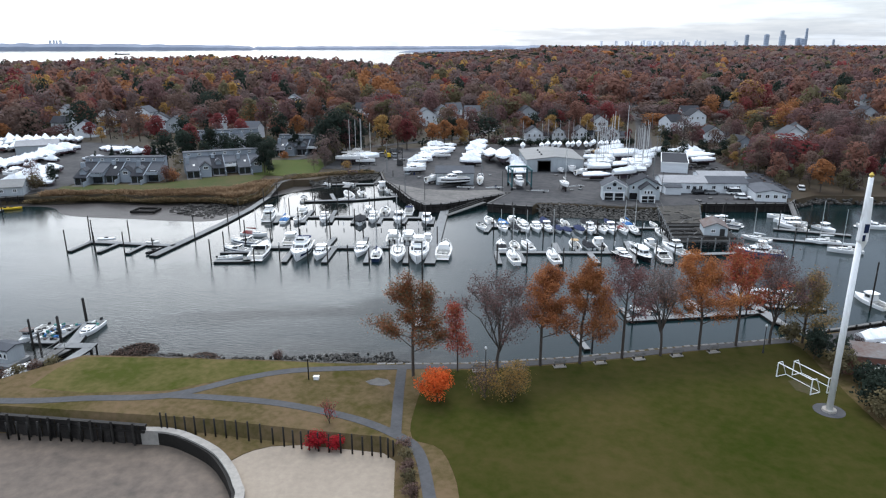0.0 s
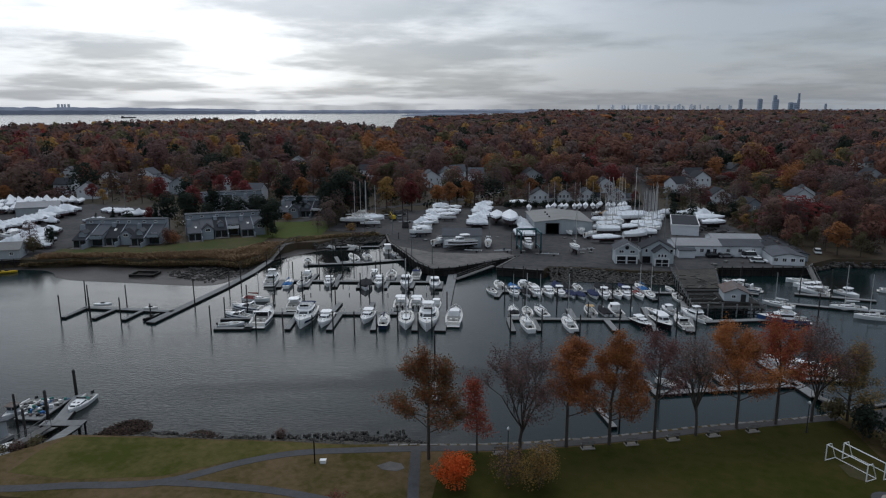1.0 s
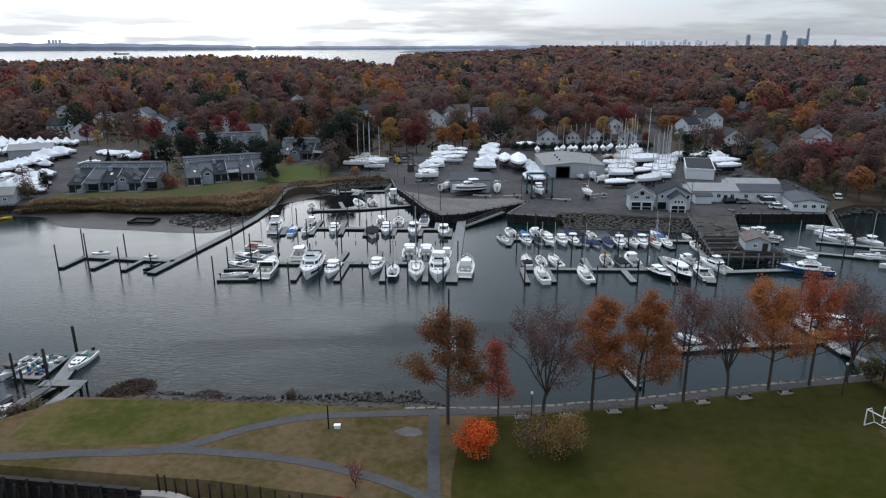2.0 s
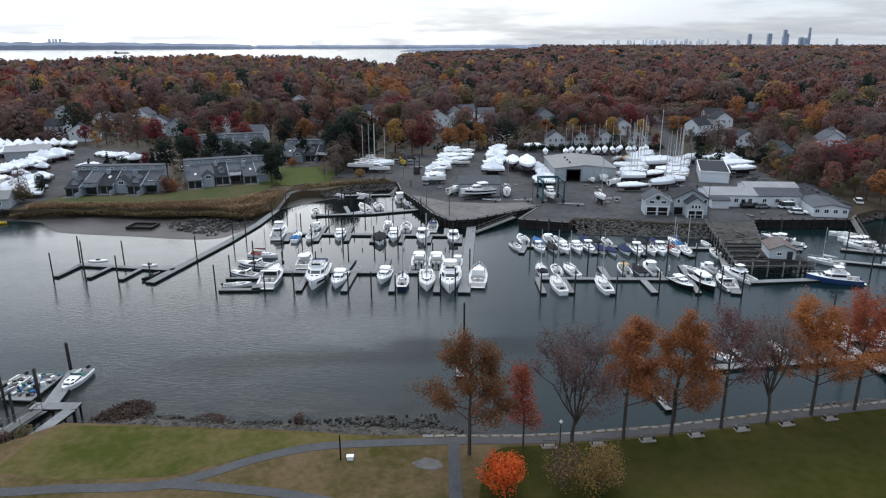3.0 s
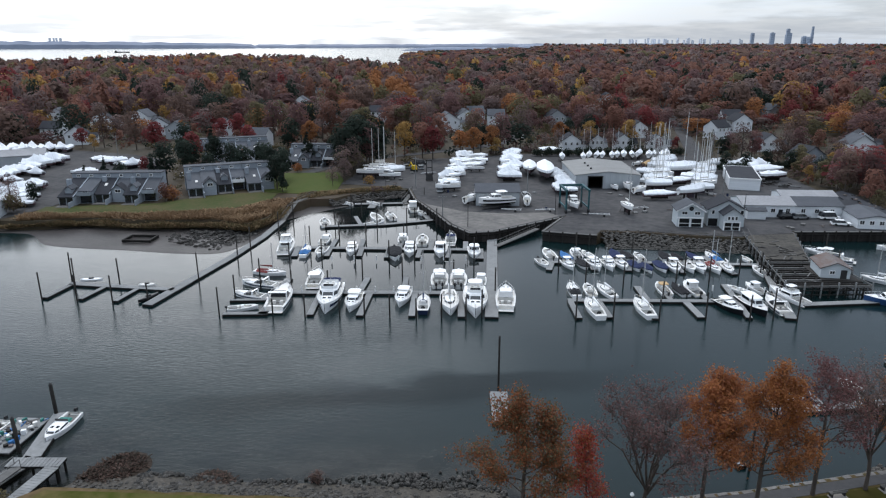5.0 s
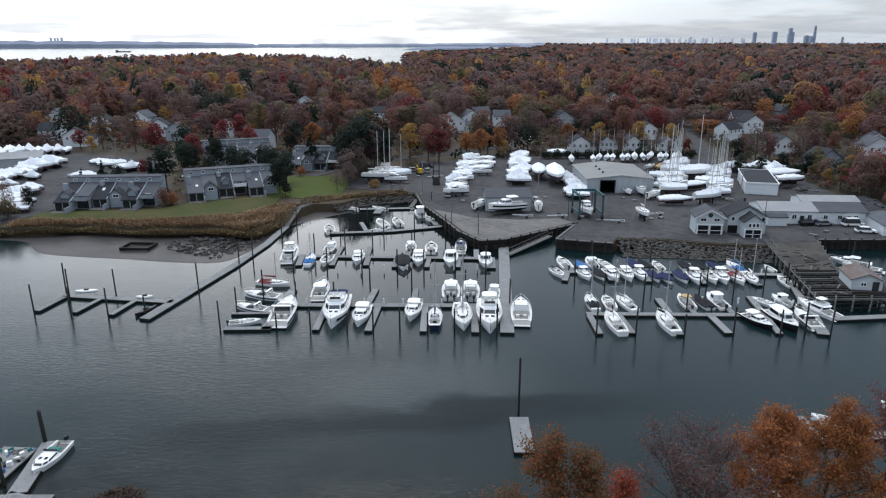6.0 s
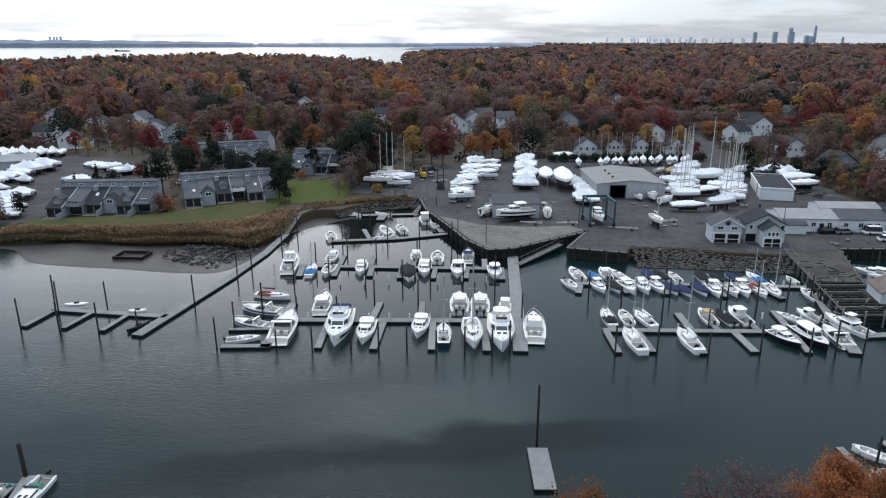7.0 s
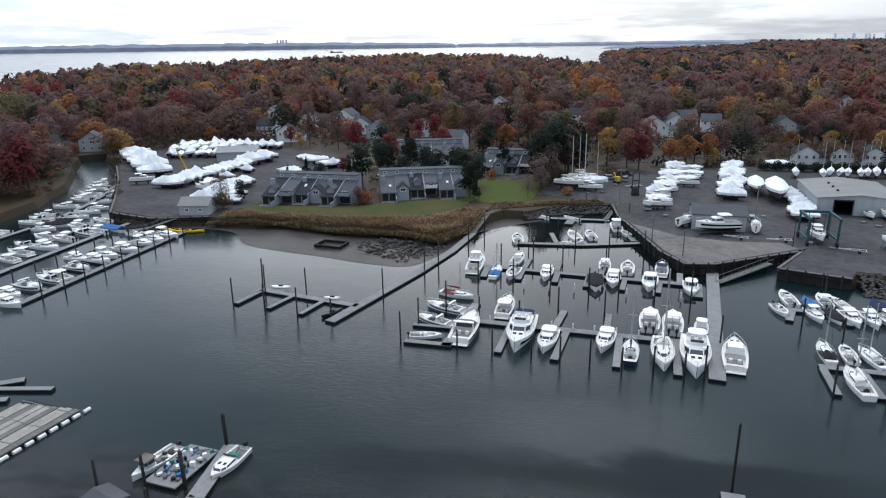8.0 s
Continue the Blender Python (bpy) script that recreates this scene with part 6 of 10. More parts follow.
@maker("stored_sail", "sail_wrap", "sail_end")
def make_stored_sail(kind):
    L, B, lift = 9.6, 3.0, 2.1
    t = thing("stored_sailboat", {"stored_sail": "white sloop with its mast up on stands ashore", "sail_wrap": "sloop under white winter cover on stands", "sail_end": "sloop under white cover on stands with its mast up"}[kind], "sailboat", group="boats stored ashore")
    st = hull(t, L, B, 1.3, 1.0, 0.7, M_GEL, None if kind != "stored_sail" else (0.1, 0.3), 0.4, full=0.5, transom=0.66, keel=1.1, bottom=M_BOTTOM, decked=kind == "stored_sail")
    if kind == "stored_sail":
        cabin(t, -1.4, 2.4, 1.7, 1.0, 1.42, 0.8, 0.9, band=(0.3, 0.75))
    else:
        boat_cover(t, st, M_WRAP, 1.2, "winter_cover", 0.5)
    mast(t, 0.9, 1.2, 14.5, 3.4 if kind == "stored_sail" else None, M_CREAM if kind == "stored_sail" else None, 2, ((0, L / 2 - 0.1, 1.3), (0, -L / 2 + 0.1, 1.0)))
    stands(t, L, B, lift)
    t["lift"] = lift
    return t, L


@maker("workboat")
def make_workboat(kind):
    L, B = 9.0, 3.0
    t = start_boat("white lobster workboat with a grey wheelhouse", "workboat")
    hull(t, L, B, 1.3, 0.9, 0.5, M_GEL, (0.0, 0.6), 0.4, full=0.3, transom=0.95)
    cabin(t, 0.9, 2.7, 1.8, 0.9, 2.6, 0.97, 0.05, "wheelhouse", mat=M_PALEWALL, band=(0.5, 0.85), back_rake=0.0)
    part("wheelhouse_roof", Shape().box((0, 1.75, 2.68), (2.1, 2.2, 0.12)), M_RUST, t)
    part("hauler", Shape().tube((-1.2, -0.6, 0.9), (-2.6, 0.6, 2.3), 0.07, n=5).tube((-1.2, -0.2, 0.9), (-2.5, 0.6, 2.25), 0.05, n=5), M_STEEL, t)
    rd = random.Random(4)
    for k in range(9):
        part("crate", Shape().box((rd.uniform(-0.9, 0.9), -3.6 + k * 0.45, 0.65), (rd.uniform(0.5, 0.9), rd.uniform(0.4, 0.6), rd.uniform(0.3, 0.6)), rd.uniform(0, 0.6)), rd.choice([M_TIMBER, M_WET, M_STEEL, M_CREAM]), t)
    outboard(t, 0, -L / 2, 1.2)
    return t, L


BOATS_BUILT = {}


def put_boat(kind, x, y, heading, length, z=None):
    """A boat of a kind with its bow towards heading (degrees from +y, anticlockwise)."""
    if kind not in BOATS_BUILT:
        t, L = BOAT_MAKERS[kind](kind)
        BOATS_BUILT[kind] = (t, L)
        first = True
    else:
        t, L = BOATS_BUILT[kind]
        first = False
    k = max(0.48 if kind == "skiff" else 0.72, min(1.5, length / L))
    lift = t["lift"] if "lift" in t else 0.0
    zz = (Y + lift * k) if lift else 0.0
    m = pose(x, y, zz if z is None else z, 0, 0, heading)
    if first:
        t.matrix_world = m
    else:
        t = copy_thing(t, m)
    t.scale = (k * 0.9, k * 0.95, k * 0.68) if kind == "big_wrap" else (k * 0.92, k * 0.95, k * (0.86 if "sail" not in kind else 1.0)) if lift else (k * 1.05, k * 1.05, k) if kind.startswith("sail") and length < 7 else (k * 0.94, k * 0.93, k * 0.95) if kind.startswith("sail") else (k * 1.12, k * 1.10, k * 0.95) if length < 7 else (k * 0.96, k * 0.93, k * 0.80)
    return t



# where the boats lie: kind, x, y, heading, length
FRONT = [
    ('express', -33.3, 147.2, 0, 12.1), ('flybridge', -24.3, 147.6, 181, 14.5), ('cruiser', -19.7, 145.8, 177, 9.1), ('cruiser', -10.8, 147.9, 174, 8.6),
    ('sail_dark', -6.9, 144.6, 0, 8.4), ('sail', -2.2, 145.3, 182, 11.4), ('sportfish', 2.5, 145.5, 178, 14.4), ('open_cruiser', 8.2, 147.2, 355, 10.9),
    ('cruiser', -28.8, 158.2, 1, 9.4), ('outboard', -4.0, 158.1, 359, 9.6), ('outboard', -0.3, 157.8, 358, 9.6), ('pilot', 4.2, 157.3, 355, 5.4),
    ('console', -39.2, 143.1, 281, 4.8), ('express', -39.8, 149.4, 72, 7.2), ('express', -39.4, 155.5, 75, 6.8), ('sail_red', -39.0, 162.4, 256, 6.8),
]
BASIN = [
    ('trawler', -39.6, 181.0, 4, 11.5), ('sail_blue', -34.5, 177.0, 0, 6.9), ('console', -30.9, 177.0, 177, 7.6), ('open_cruiser', -31.5, 186.8, 355, 7.4),
    ('cruiser', -24.2, 178.1, 181, 7.8), ('cover_black', -14.2, 174.9, 185, 8.8), ('cruiser', -10.9, 177.6, 180, 8.7), ('outboard', -13.0, 187.0, 2, 7.0),
    ('console', -8.3, 185.8, 0, 6.9), ('pilot', -3.9, 177.2, 177, 8.8), ('cruiser_navy', -1.5, 186.4, 358, 8.2), ('pilot', 3.6, 175.9, 181, 8.2),
    ('console', -34.4, 202.4, 14, 7.7), ('speed', -21.4, 201.8, 299, 5.2), ('console', -17.7, 209.2, 17, 6.2), ('pilot', -12.0, 219.0, 9, 8.4),
    ('console', -31.6, 224.8, 53, 3.1), ('console', -23.8, 224.8, 54, 3.2), ('skiff', -9.4, 212.6, 30, 3.9), ('skiff', -21.4, 206.4, 24, 6.2),
]
RIGHT_A_A = [
    ('console', 20.2, 174.6, 8, 6.4), ('cover_blue', 23.6, 173.2, 12, 4.9), ('outboard', 26.2, 175.0, 4, 5.7), ('console', 28.8, 174.4, 16, 3.3),
    ('cover_navy', 34.8, 174.2, 3, 5.5), ('cover_black', 37.2, 173.9, 9, 5.0), ('console', 39.8, 172.9, 4, 4.1), ('cover_black', 45.4, 173.4, 0, 5.2),
    ('cover_black', 48.0, 172.6, 6, 4.5), ('cover_navy', 51.6, 172.5, 15, 5.0), ('sail_blue', 55.8, 171.8, 8, 3.4), ('console', 18.0, 168.6, 192, 5.2),
    ('outboard', 23.3, 167.4, 190, 5.5), ('cover_black', 26.4, 167.2, 187, 5.1), ('cruiser', 28.8, 167.2, 188, 5.1), ('cruiser', 31.8, 167.2, 183, 5.7),
    ('outboard', 34.6, 167.4, 183, 6.0), ('cover_navy', 37.2, 166.2, 183, 5.3), ('cover_navy', 39.4, 165.0, 184, 4.9), ('cover_navy', 42.6, 165.7, 181, 5.6),
    ('outboard', 45.1, 165.4, 175, 7.4), ('console', 48.2, 165.7, 181, 6.2), ('outboard', 50.5, 165.6, 176, 6.5), ('sail_red', 53.4, 165.2, 180, 5.9),
]
RIGHT_A_B = [
    ('sail', 56.1, 164.9, 173, 5.2), ('skiff', 62.6, 171.0, 11, 3.2),
]
RIGHT_B = [
    ('sail_cover', 21.5, 151.6, 2, 6.5), ('console', 24.6, 152.0, 1, 5.5), ('sail', 27.6, 151.2, 15, 4.9), ('sail', 23.4, 142.1, 6, 9.1),
    ('sail', 32.2, 142.2, 5, 8.9), ('tan_top', 38.7, 152.2, 2, 5.8), ('cover_black', 41.8, 151.9, 9, 5.3), ('pilot', 44.4, 152.4, 6, 6.3),
    ('dark_cruiser', 47.9, 143.4, 198, 6.4), ('dark_pilot', 52.3, 143.6, 186, 9.6), ('express', 56.5, 143.8, 0, 8.3), ('sportfish', 60.8, 148.4, 20, 7.8),
    ('pilot', 56.7, 152.9, 15, 4.6), ('console', 53.2, 151.7, 35, 3.7), ('console', 62.1, 163.0, 4, 5.3),
]
EAST = [
    ('trawler_blue', 78.8, 145.4, 78, 11.0), ('sail_stern', 83.4, 157.0, 50, 5.9), ('cruiser', 81.4, 175.2, 52, 7.8), ('express', 82.0, 171.2, 53, 3.9),
    ('cruiser', 98.5, 172.4, 52, 6.1), ('cruiser', 97.5, 168.4, 40, 5.6), ('console', 99.6, 178.2, 66, 3.6), ('cruiser', 99.6, 172.9, 53, 7.9),
    ('pilot', 104.8, 166.1, 198, 7.0), ('sail', 97.8, 153.9, 77, 8.3), ('sail', 99.2, 147.0, 77, 7.9), ('cruiser', 118.0, 167.9, 241, 6.0),
    ('pilot', 86.0, 115.3, 12, 5.5), ('cruiser', 67.4, 118.4, 49, 4.5), ('cruiser', 70.4, 117.4, 53, 3.9), ('console', 66.6, 120.8, 44, 4.2),
]
NEAR = [
    ('cabin_green', -50.6, 103.6, 178, 5.8), ('workboat', -58.9, 101.6, 172, 7.4), ('skiff', 42.8, 111.2, 48, 3.6), ('skiff', 52.9, 114.2, 21, 3.3),
    ('console', -54.4, 88.3, 332, 3.6),
]
WEST_A = [
    ('cruiser', -119.6, 137.8, 341, 2.8), ('cruiser', -123.4, 141.9, 322, 3.6), ('express', -123.2, 146.2, 304, 6.4), ('cruiser', -122.6, 152.3, 87, 9.1),
    ('express', -122.6, 150.7, 93, 7.8), ('express', -122.8, 158.5, 269, 8.8), ('cruiser', -128.0, 163.9, 338, 7.1), ('cruiser', -122.6, 163.9, 260, 8.2),
    ('outboard', -123.4, 167.4, 252, 10.4), ('cruiser', -122.2, 172.4, 258, 6.4), ('outboard', -122.2, 178.1, 258, 6.7), ('console', -128.2, 184.3, 3, 9.0),
    ('outboard', -121.4, 181.4, 258, 7.1), ('outboard', -121.0, 185.4, 261, 6.8), ('cruiser', -143.6, 159.7, 69, 7.4), ('cruiser', -144.8, 164.2, 82, 9.8),
    ('express', -149.4, 169.8, 76, 10.6), ('cruiser', -142.2, 169.5, 293, 5.7), ('cruiser', -150.1, 176.4, 77, 8.2), ('outboard', -144.1, 176.5, 75, 8.5),
    ('express', -143.4, 182.3, 88, 6.3), ('outboard', -141.0, 184.0, 73, 7.6), ('cover_blue', -139.8, 187.6, 86, 5.7), ('outboard', -150.4, 187.5, 73, 8.1),
]
WEST_B = [
    ('console', -148.1, 194.1, 72, 8.3),
]
YARD_A = [
    ('big_wrap', 25.9, 259.0, 174, 16.0), ('big_wrap', 30.2, 251.0, 175, 20.0), ('big_wrap', 39.8, 303.4, 262, 9.0),
]
YARD_B = [
    ('stored_small', 48.9, 233.4, 187, 4.6), ('stored_small', 52.6, 232.8, 174, 6.8), ('stored_small', 55.0, 228.4, 306, 6.0),
    ('stored_sail', 45.2, 204.5, 184, 7.8), ('big_wrap', 58.6, 220.8, 270, 9.9), ('sail_wrap', 68.0, 222.0, 286, 9.2), ('sail_wrap', 61.0, 237.2, 245, 7.2),
    ('big_wrap', 70.6, 240.6, 283, 9.9), ('sail_wrap', 76.1, 244.1, 232, 7.8), ('sail_wrap', 64.1, 251.1, 240, 8.5), ('big_wrap', 73.2, 264.5, 297, 10.2),
    ('sail_wrap', 75.4, 254.0, 278, 12.3), ('sail_wrap', 83.8, 266.9, 217, 7.2), ('tan_wrap', 70.4, 271.9, 303, 7.3), ('stored_small', 67.2, 275.0, 298, 4.5),
    ('sail_end', 41.6, 287.0, 354, 7.1), ('sail_end', 49.6, 287.0, 352, 6.8),     ('sail_end', 52.5, 290.1, 343, 7.2), ('sail_end', 55.4, 289.9, 338, 5.5), ('sail_end', 57.6, 290.2, 344, 6.6), ('sail_end', 61.2, 290.1, 348, 6.3), ]
YARD_C = [
    ('sail_end', 63.5, 291.3, 346, 5.3), ('sail_end', 66.1, 291.6, 347, 7.6), ('sail_end', 69.1, 291.3, 351, 6.2), ('sail_end', 72.1, 291.9, 333, 7.9),     ('sail_end', 75.0, 288.8, 342, 8.3), ('sail_end', 77.7, 291.4, 338, 7.2), ('sail_end', 80.2, 289.1, 346, 7.9), ('sail_end', 82.8, 292.3, 344, 8.1),     ('stored_sail', -27.4, 252.0, 262, 9.6), ('stored_sail', -25.6, 255.4, 264, 9.4), ('stored_sail', -24.2, 259.4, 267, 9.4),
    ('stored_sail', -24.4, 263.6, 272, 9.0), ('sail_wrap', -20.2, 256.4, 277, 8.6), ('stored', -20.8, 251.6, 262, 7.6), ('stored_small', 4.6, 216.2, 320, 6.5),
    ('lift_boat', 31.8, 208.6, 184, 8.6), ('trailer_cruiser', 11.1, 210.7, 108, 10.9), ('stored_small', 19.9, 214.5, 354, 6.0),
]
BACK = [
    ('wrap', 94.6, 270.2, 278, 9.1), ('wrap_tall', 105.8, 271.5, 268, 8.7), ('wrap', 100.4, 266.6, 276, 8.9), ('wrap_low', 103.6, 248.4, 262, 9.2),
    ('big_wrap', 104.6, 256.0, 276, 13.5), ('wrap_fly', 106.0, 264.0, 284, 9.5),
]
WINTER = [
    ('stored', -138.6, 229.5, 74, 7.3), ('stored', -136.0, 225.0, 78, 8.5), ('cover_black', -163.0, 226.5, 298, 7.5), ('cover_navy', -158.0, 221.8, 300, 7.5), ('stored', -164.6, 232.0, 295, 8.4), ('cover_black', -133.4, 188.6, 148, 6.2),
]

for row in (FRONT, BASIN, RIGHT_A_A, RIGHT_A_B, RIGHT_B, NEAR, YARD_A, YARD_B, YARD_C):
    for k, (kind, x, y, heading, length) in enumerate(row):
        put_boat(kind, x, y, heading, length)

rb = random.Random(9)
for row in (EAST, BACK, WINTER):
    for kind, x, y, heading, length in row:
        put_boat(kind, x, y, heading + rb.uniform(-4, 4), max(length, 6.6))

# the slips of the western marina lie across the rows
for row in (WEST_A, WEST_B):
    for kind, x, y, heading, length in row:
        put_boat(kind, x, y, (262 if 180 < heading or heading < 20 else 82) + rb.uniform(-5, 5), rb.uniform(6.6, 9.0))
creek_line = smooth_line([(-161.0, 173.7), (-161.4, 189.5), (-166.4, 207.6), (-173.0, 224.5), (-182.0, 240.0), (-194.0, 253.5)], 4)
for k, (x, y) in enumerate(creek_line[:-2]):
    for e in (-1, 1):
        if rb.random() < 0.68:
            put_boat(rb.choice(("cruiser", "express", "outboard", "console", "cruiser", "cover_black")), x + e * 4.6 + rb.uniform(-0.5, 0.5), y + e * 2.4 + rb.uniform(-0.8, 0.8), (285 if e > 0 else 105) + rb.uniform(-8, 8), rb.uniform(5.8, 7.6))

# rows of wrapped boats, side by side across each line
for a, b, n, span in (((-168, 243), (-206, 279), 11, (10.5, 13)), ((-192, 281), (-171, 288), 6, (9, 11)), ((-200, 293), (-172, 301), 7, (9, 11)), ((-203, 304), (-156, 312), 13, (8.5, 11)), ((-152, 226), (-147.4, 284), 16, (9.4, 11.6)),
                      ((-126.2, 209), (-131.2, 240), 8, (8.4, 10)), ((-119.4, 210.5), (-122.6, 222), 3, (7, 8)), ((-136, 289), (-112, 270), 5, (7, 9)), ((-128, 262), (-114, 244), 4, (7, 9)), ((-142, 232), (-141, 262), 3, (5.5, 7))):
    turn = math.degrees(math.atan2(b[1] - a[1], b[0] - a[0]))
    for k in range(n):
        u = (k + 0.5 + rb.uniform(-0.12, 0.12)) / n
        bt = put_boat(rb.choice(WRAPS), a[0] + (b[0] - a[0]) * u, a[1] + (b[1] - a[1]) * u, turn + rb.choice((0, 180)) + rb.uniform(-7, 7), rb.uniform(*span))
        bt.scale.z *= rb.uniform(0.75, 1.05)
        bt.location.z = Y + bt["lift"] * bt.scale.z

# tight rows in the boatyard, broadside to the water
for a, b, n, kinds, span in (((-2.6, 231.0), (5.6, 296), 17, ("stored", "wrap", "wrap_low", "stored", "wrap_tall"), (6.6, 8.2)), ((7.0, 262), (10.6, 292), 6, ("stored", "wrap_low"), (6.6, 8)),
                             ((17.8, 246), (24.8, 302), 16, ("wrap", "wrap_tall", "stored", "wrap_fly", "wrap_low"), (7.0, 8.8)), ((33.0, 226.0), (33.0, 236.0), 4, ("wrap_low", "wrap", "wrap_tall", "wrap"), (7.0, 8.0)), ((34.2, 237.5), (34.8, 258), 6, ("wrap", "wrap_tall"), (4.6, 5.2)),
                             ((60, 230), (79, 282), 11, ("sail_wrap", "stored_sail"), (7.6, 10.4)), ((73, 226), (88, 268), 9, ("sail_wrap", "stored_sail", "sail_wrap"), (7.6, 9.8))):
    for k in range(n):
        u = (k + 0.5) / n
        bt = put_boat(kinds[k % len(kinds)], a[0] + (b[0] - a[0]) * u + rb.uniform(-0.8, 0.8), a[1] + (b[1] - a[1]) * u, (280 if k % 3 else 100) + rb.uniform(-9, 9), rb.uniform(*span))

# ---- boatyard buildings ----
def flat_part(t, name, x0, x1, y, z0, z1, mat, out=0.03, label=""):
    return part(name, Shape().box(((x0 + x1) / 2, y - out / 2, (z0 + z1) / 2), (x1 - x0, out, z1 - z0)), mat, t, label)


def hangar():
    t = thing("storage_shed", "large pale metal boat shed with an open dark doorway", "building", pose(47.2, 248.6, Y))
    w, d, h, rise = 19.8, 24.6, 4.2, 1.0
    dx0, dx1, dh = -6.0, -1.6, 3.8
    s = Shape()
    x0, x1, y0, y1 = -w / 2, w / 2, -d / 2, d / 2
    # front wall round the doorway
    top = lambda x: h + rise * (1 - abs(x) / (w / 2))
    for a, b, lo in ((x0, dx0, 0), (dx0, dx1, dh), (dx1, 0, 0), (0, x1, 0)):
        s.add([(a, y0, lo), (b, y0, lo), (b, y0, top(b)), (a, y0, top(a))], [(0, 1, 2, 3)])
        s.add([(a, y0 + 0.2, lo), (b, y0 + 0.2, lo), (b, y0 + 0.2, top(b)), (a, y0 + 0.2, top(a))], [(3, 2, 1, 0)])
    s.add([(x0, y1, 0), (x1, y1, 0), (x1, y1, h), (0, y1, h + rise), (x0, y1, h)], [(4, 3, 2, 1, 0)])
    for e in (-1, 1):
        s.add([(e * w / 2, y0, 0), (e * w / 2, y1, 0), (e * w / 2, y1, h), (e * w / 2, y0, h)], [(0, 1, 2, 3)])
    part("wall", s, M_PALEWALL, t)
    part("floor_slab", Shape().box((0, 0, 0.03), (w - 0.2, d - 0.2, 0.04)), M_DARK, t)
    for e in (-1, 1):
        a = [(0, y0 - 0.3, h + rise), (0, y1 + 0.3, h + rise), (e * (w / 2 + 0.4), y1 + 0.3, h - 0.09), (e * (w / 2 + 0.4), y0 - 0.3, h - 0.09)]
        r = Shape().add([(p[0], p[1], p[2] + 0.02) for p in a] + [(p[0], p[1], p[2] + 0.18) for p in a], [(3, 2, 1, 0), (4, 5, 6, 7), (0, 1, 5, 4), (1, 2, 6, 5), (2, 3, 7, 6), (3, 0, 4, 7)])
        part("roof", r, M_ROOFMETAL, t)
    for x in (dx0, dx1):
        part("door_jamb", Shape().box((x, y0 - 0.06, dh / 2), (0.25, 0.2, dh)), M_STEEL, t)
    part("door_header", Shape().box(((dx0 + dx1) / 2, y0 - 0.06, dh), (dx1 - dx0 + 0.4, 0.2, 0.3)), M_STEEL, t)
    for k in range(3):
        part("roof_vent", Shape().box((-4.0, -6 + k * 5, h + rise * 0.62 + 0.32), (0.6, 0.6, 0.6), 0, 0.8), M_STEEL, t)
    part("roof_patch", Shape().box((5.2, 3, 0), (3.2, 7, 0.05)), M_ROOFGREY, t).matrix_local = pose(0, 0, h + rise * 0.515 + 0.24, 0, math.degrees(math.atan2(rise, w / 2)), 0) @ Matrix.Translation((0.0, 0, 0))
    return t


hangar()


M_BLUEGREY = material("pale_blue_grey_clapboard", (0.52, 0.56, 0.575), (0.44, 0.475, 0.49), rough=0.7, scale=0.4, fine=4, stretch=(0.4, 0.4, 6))


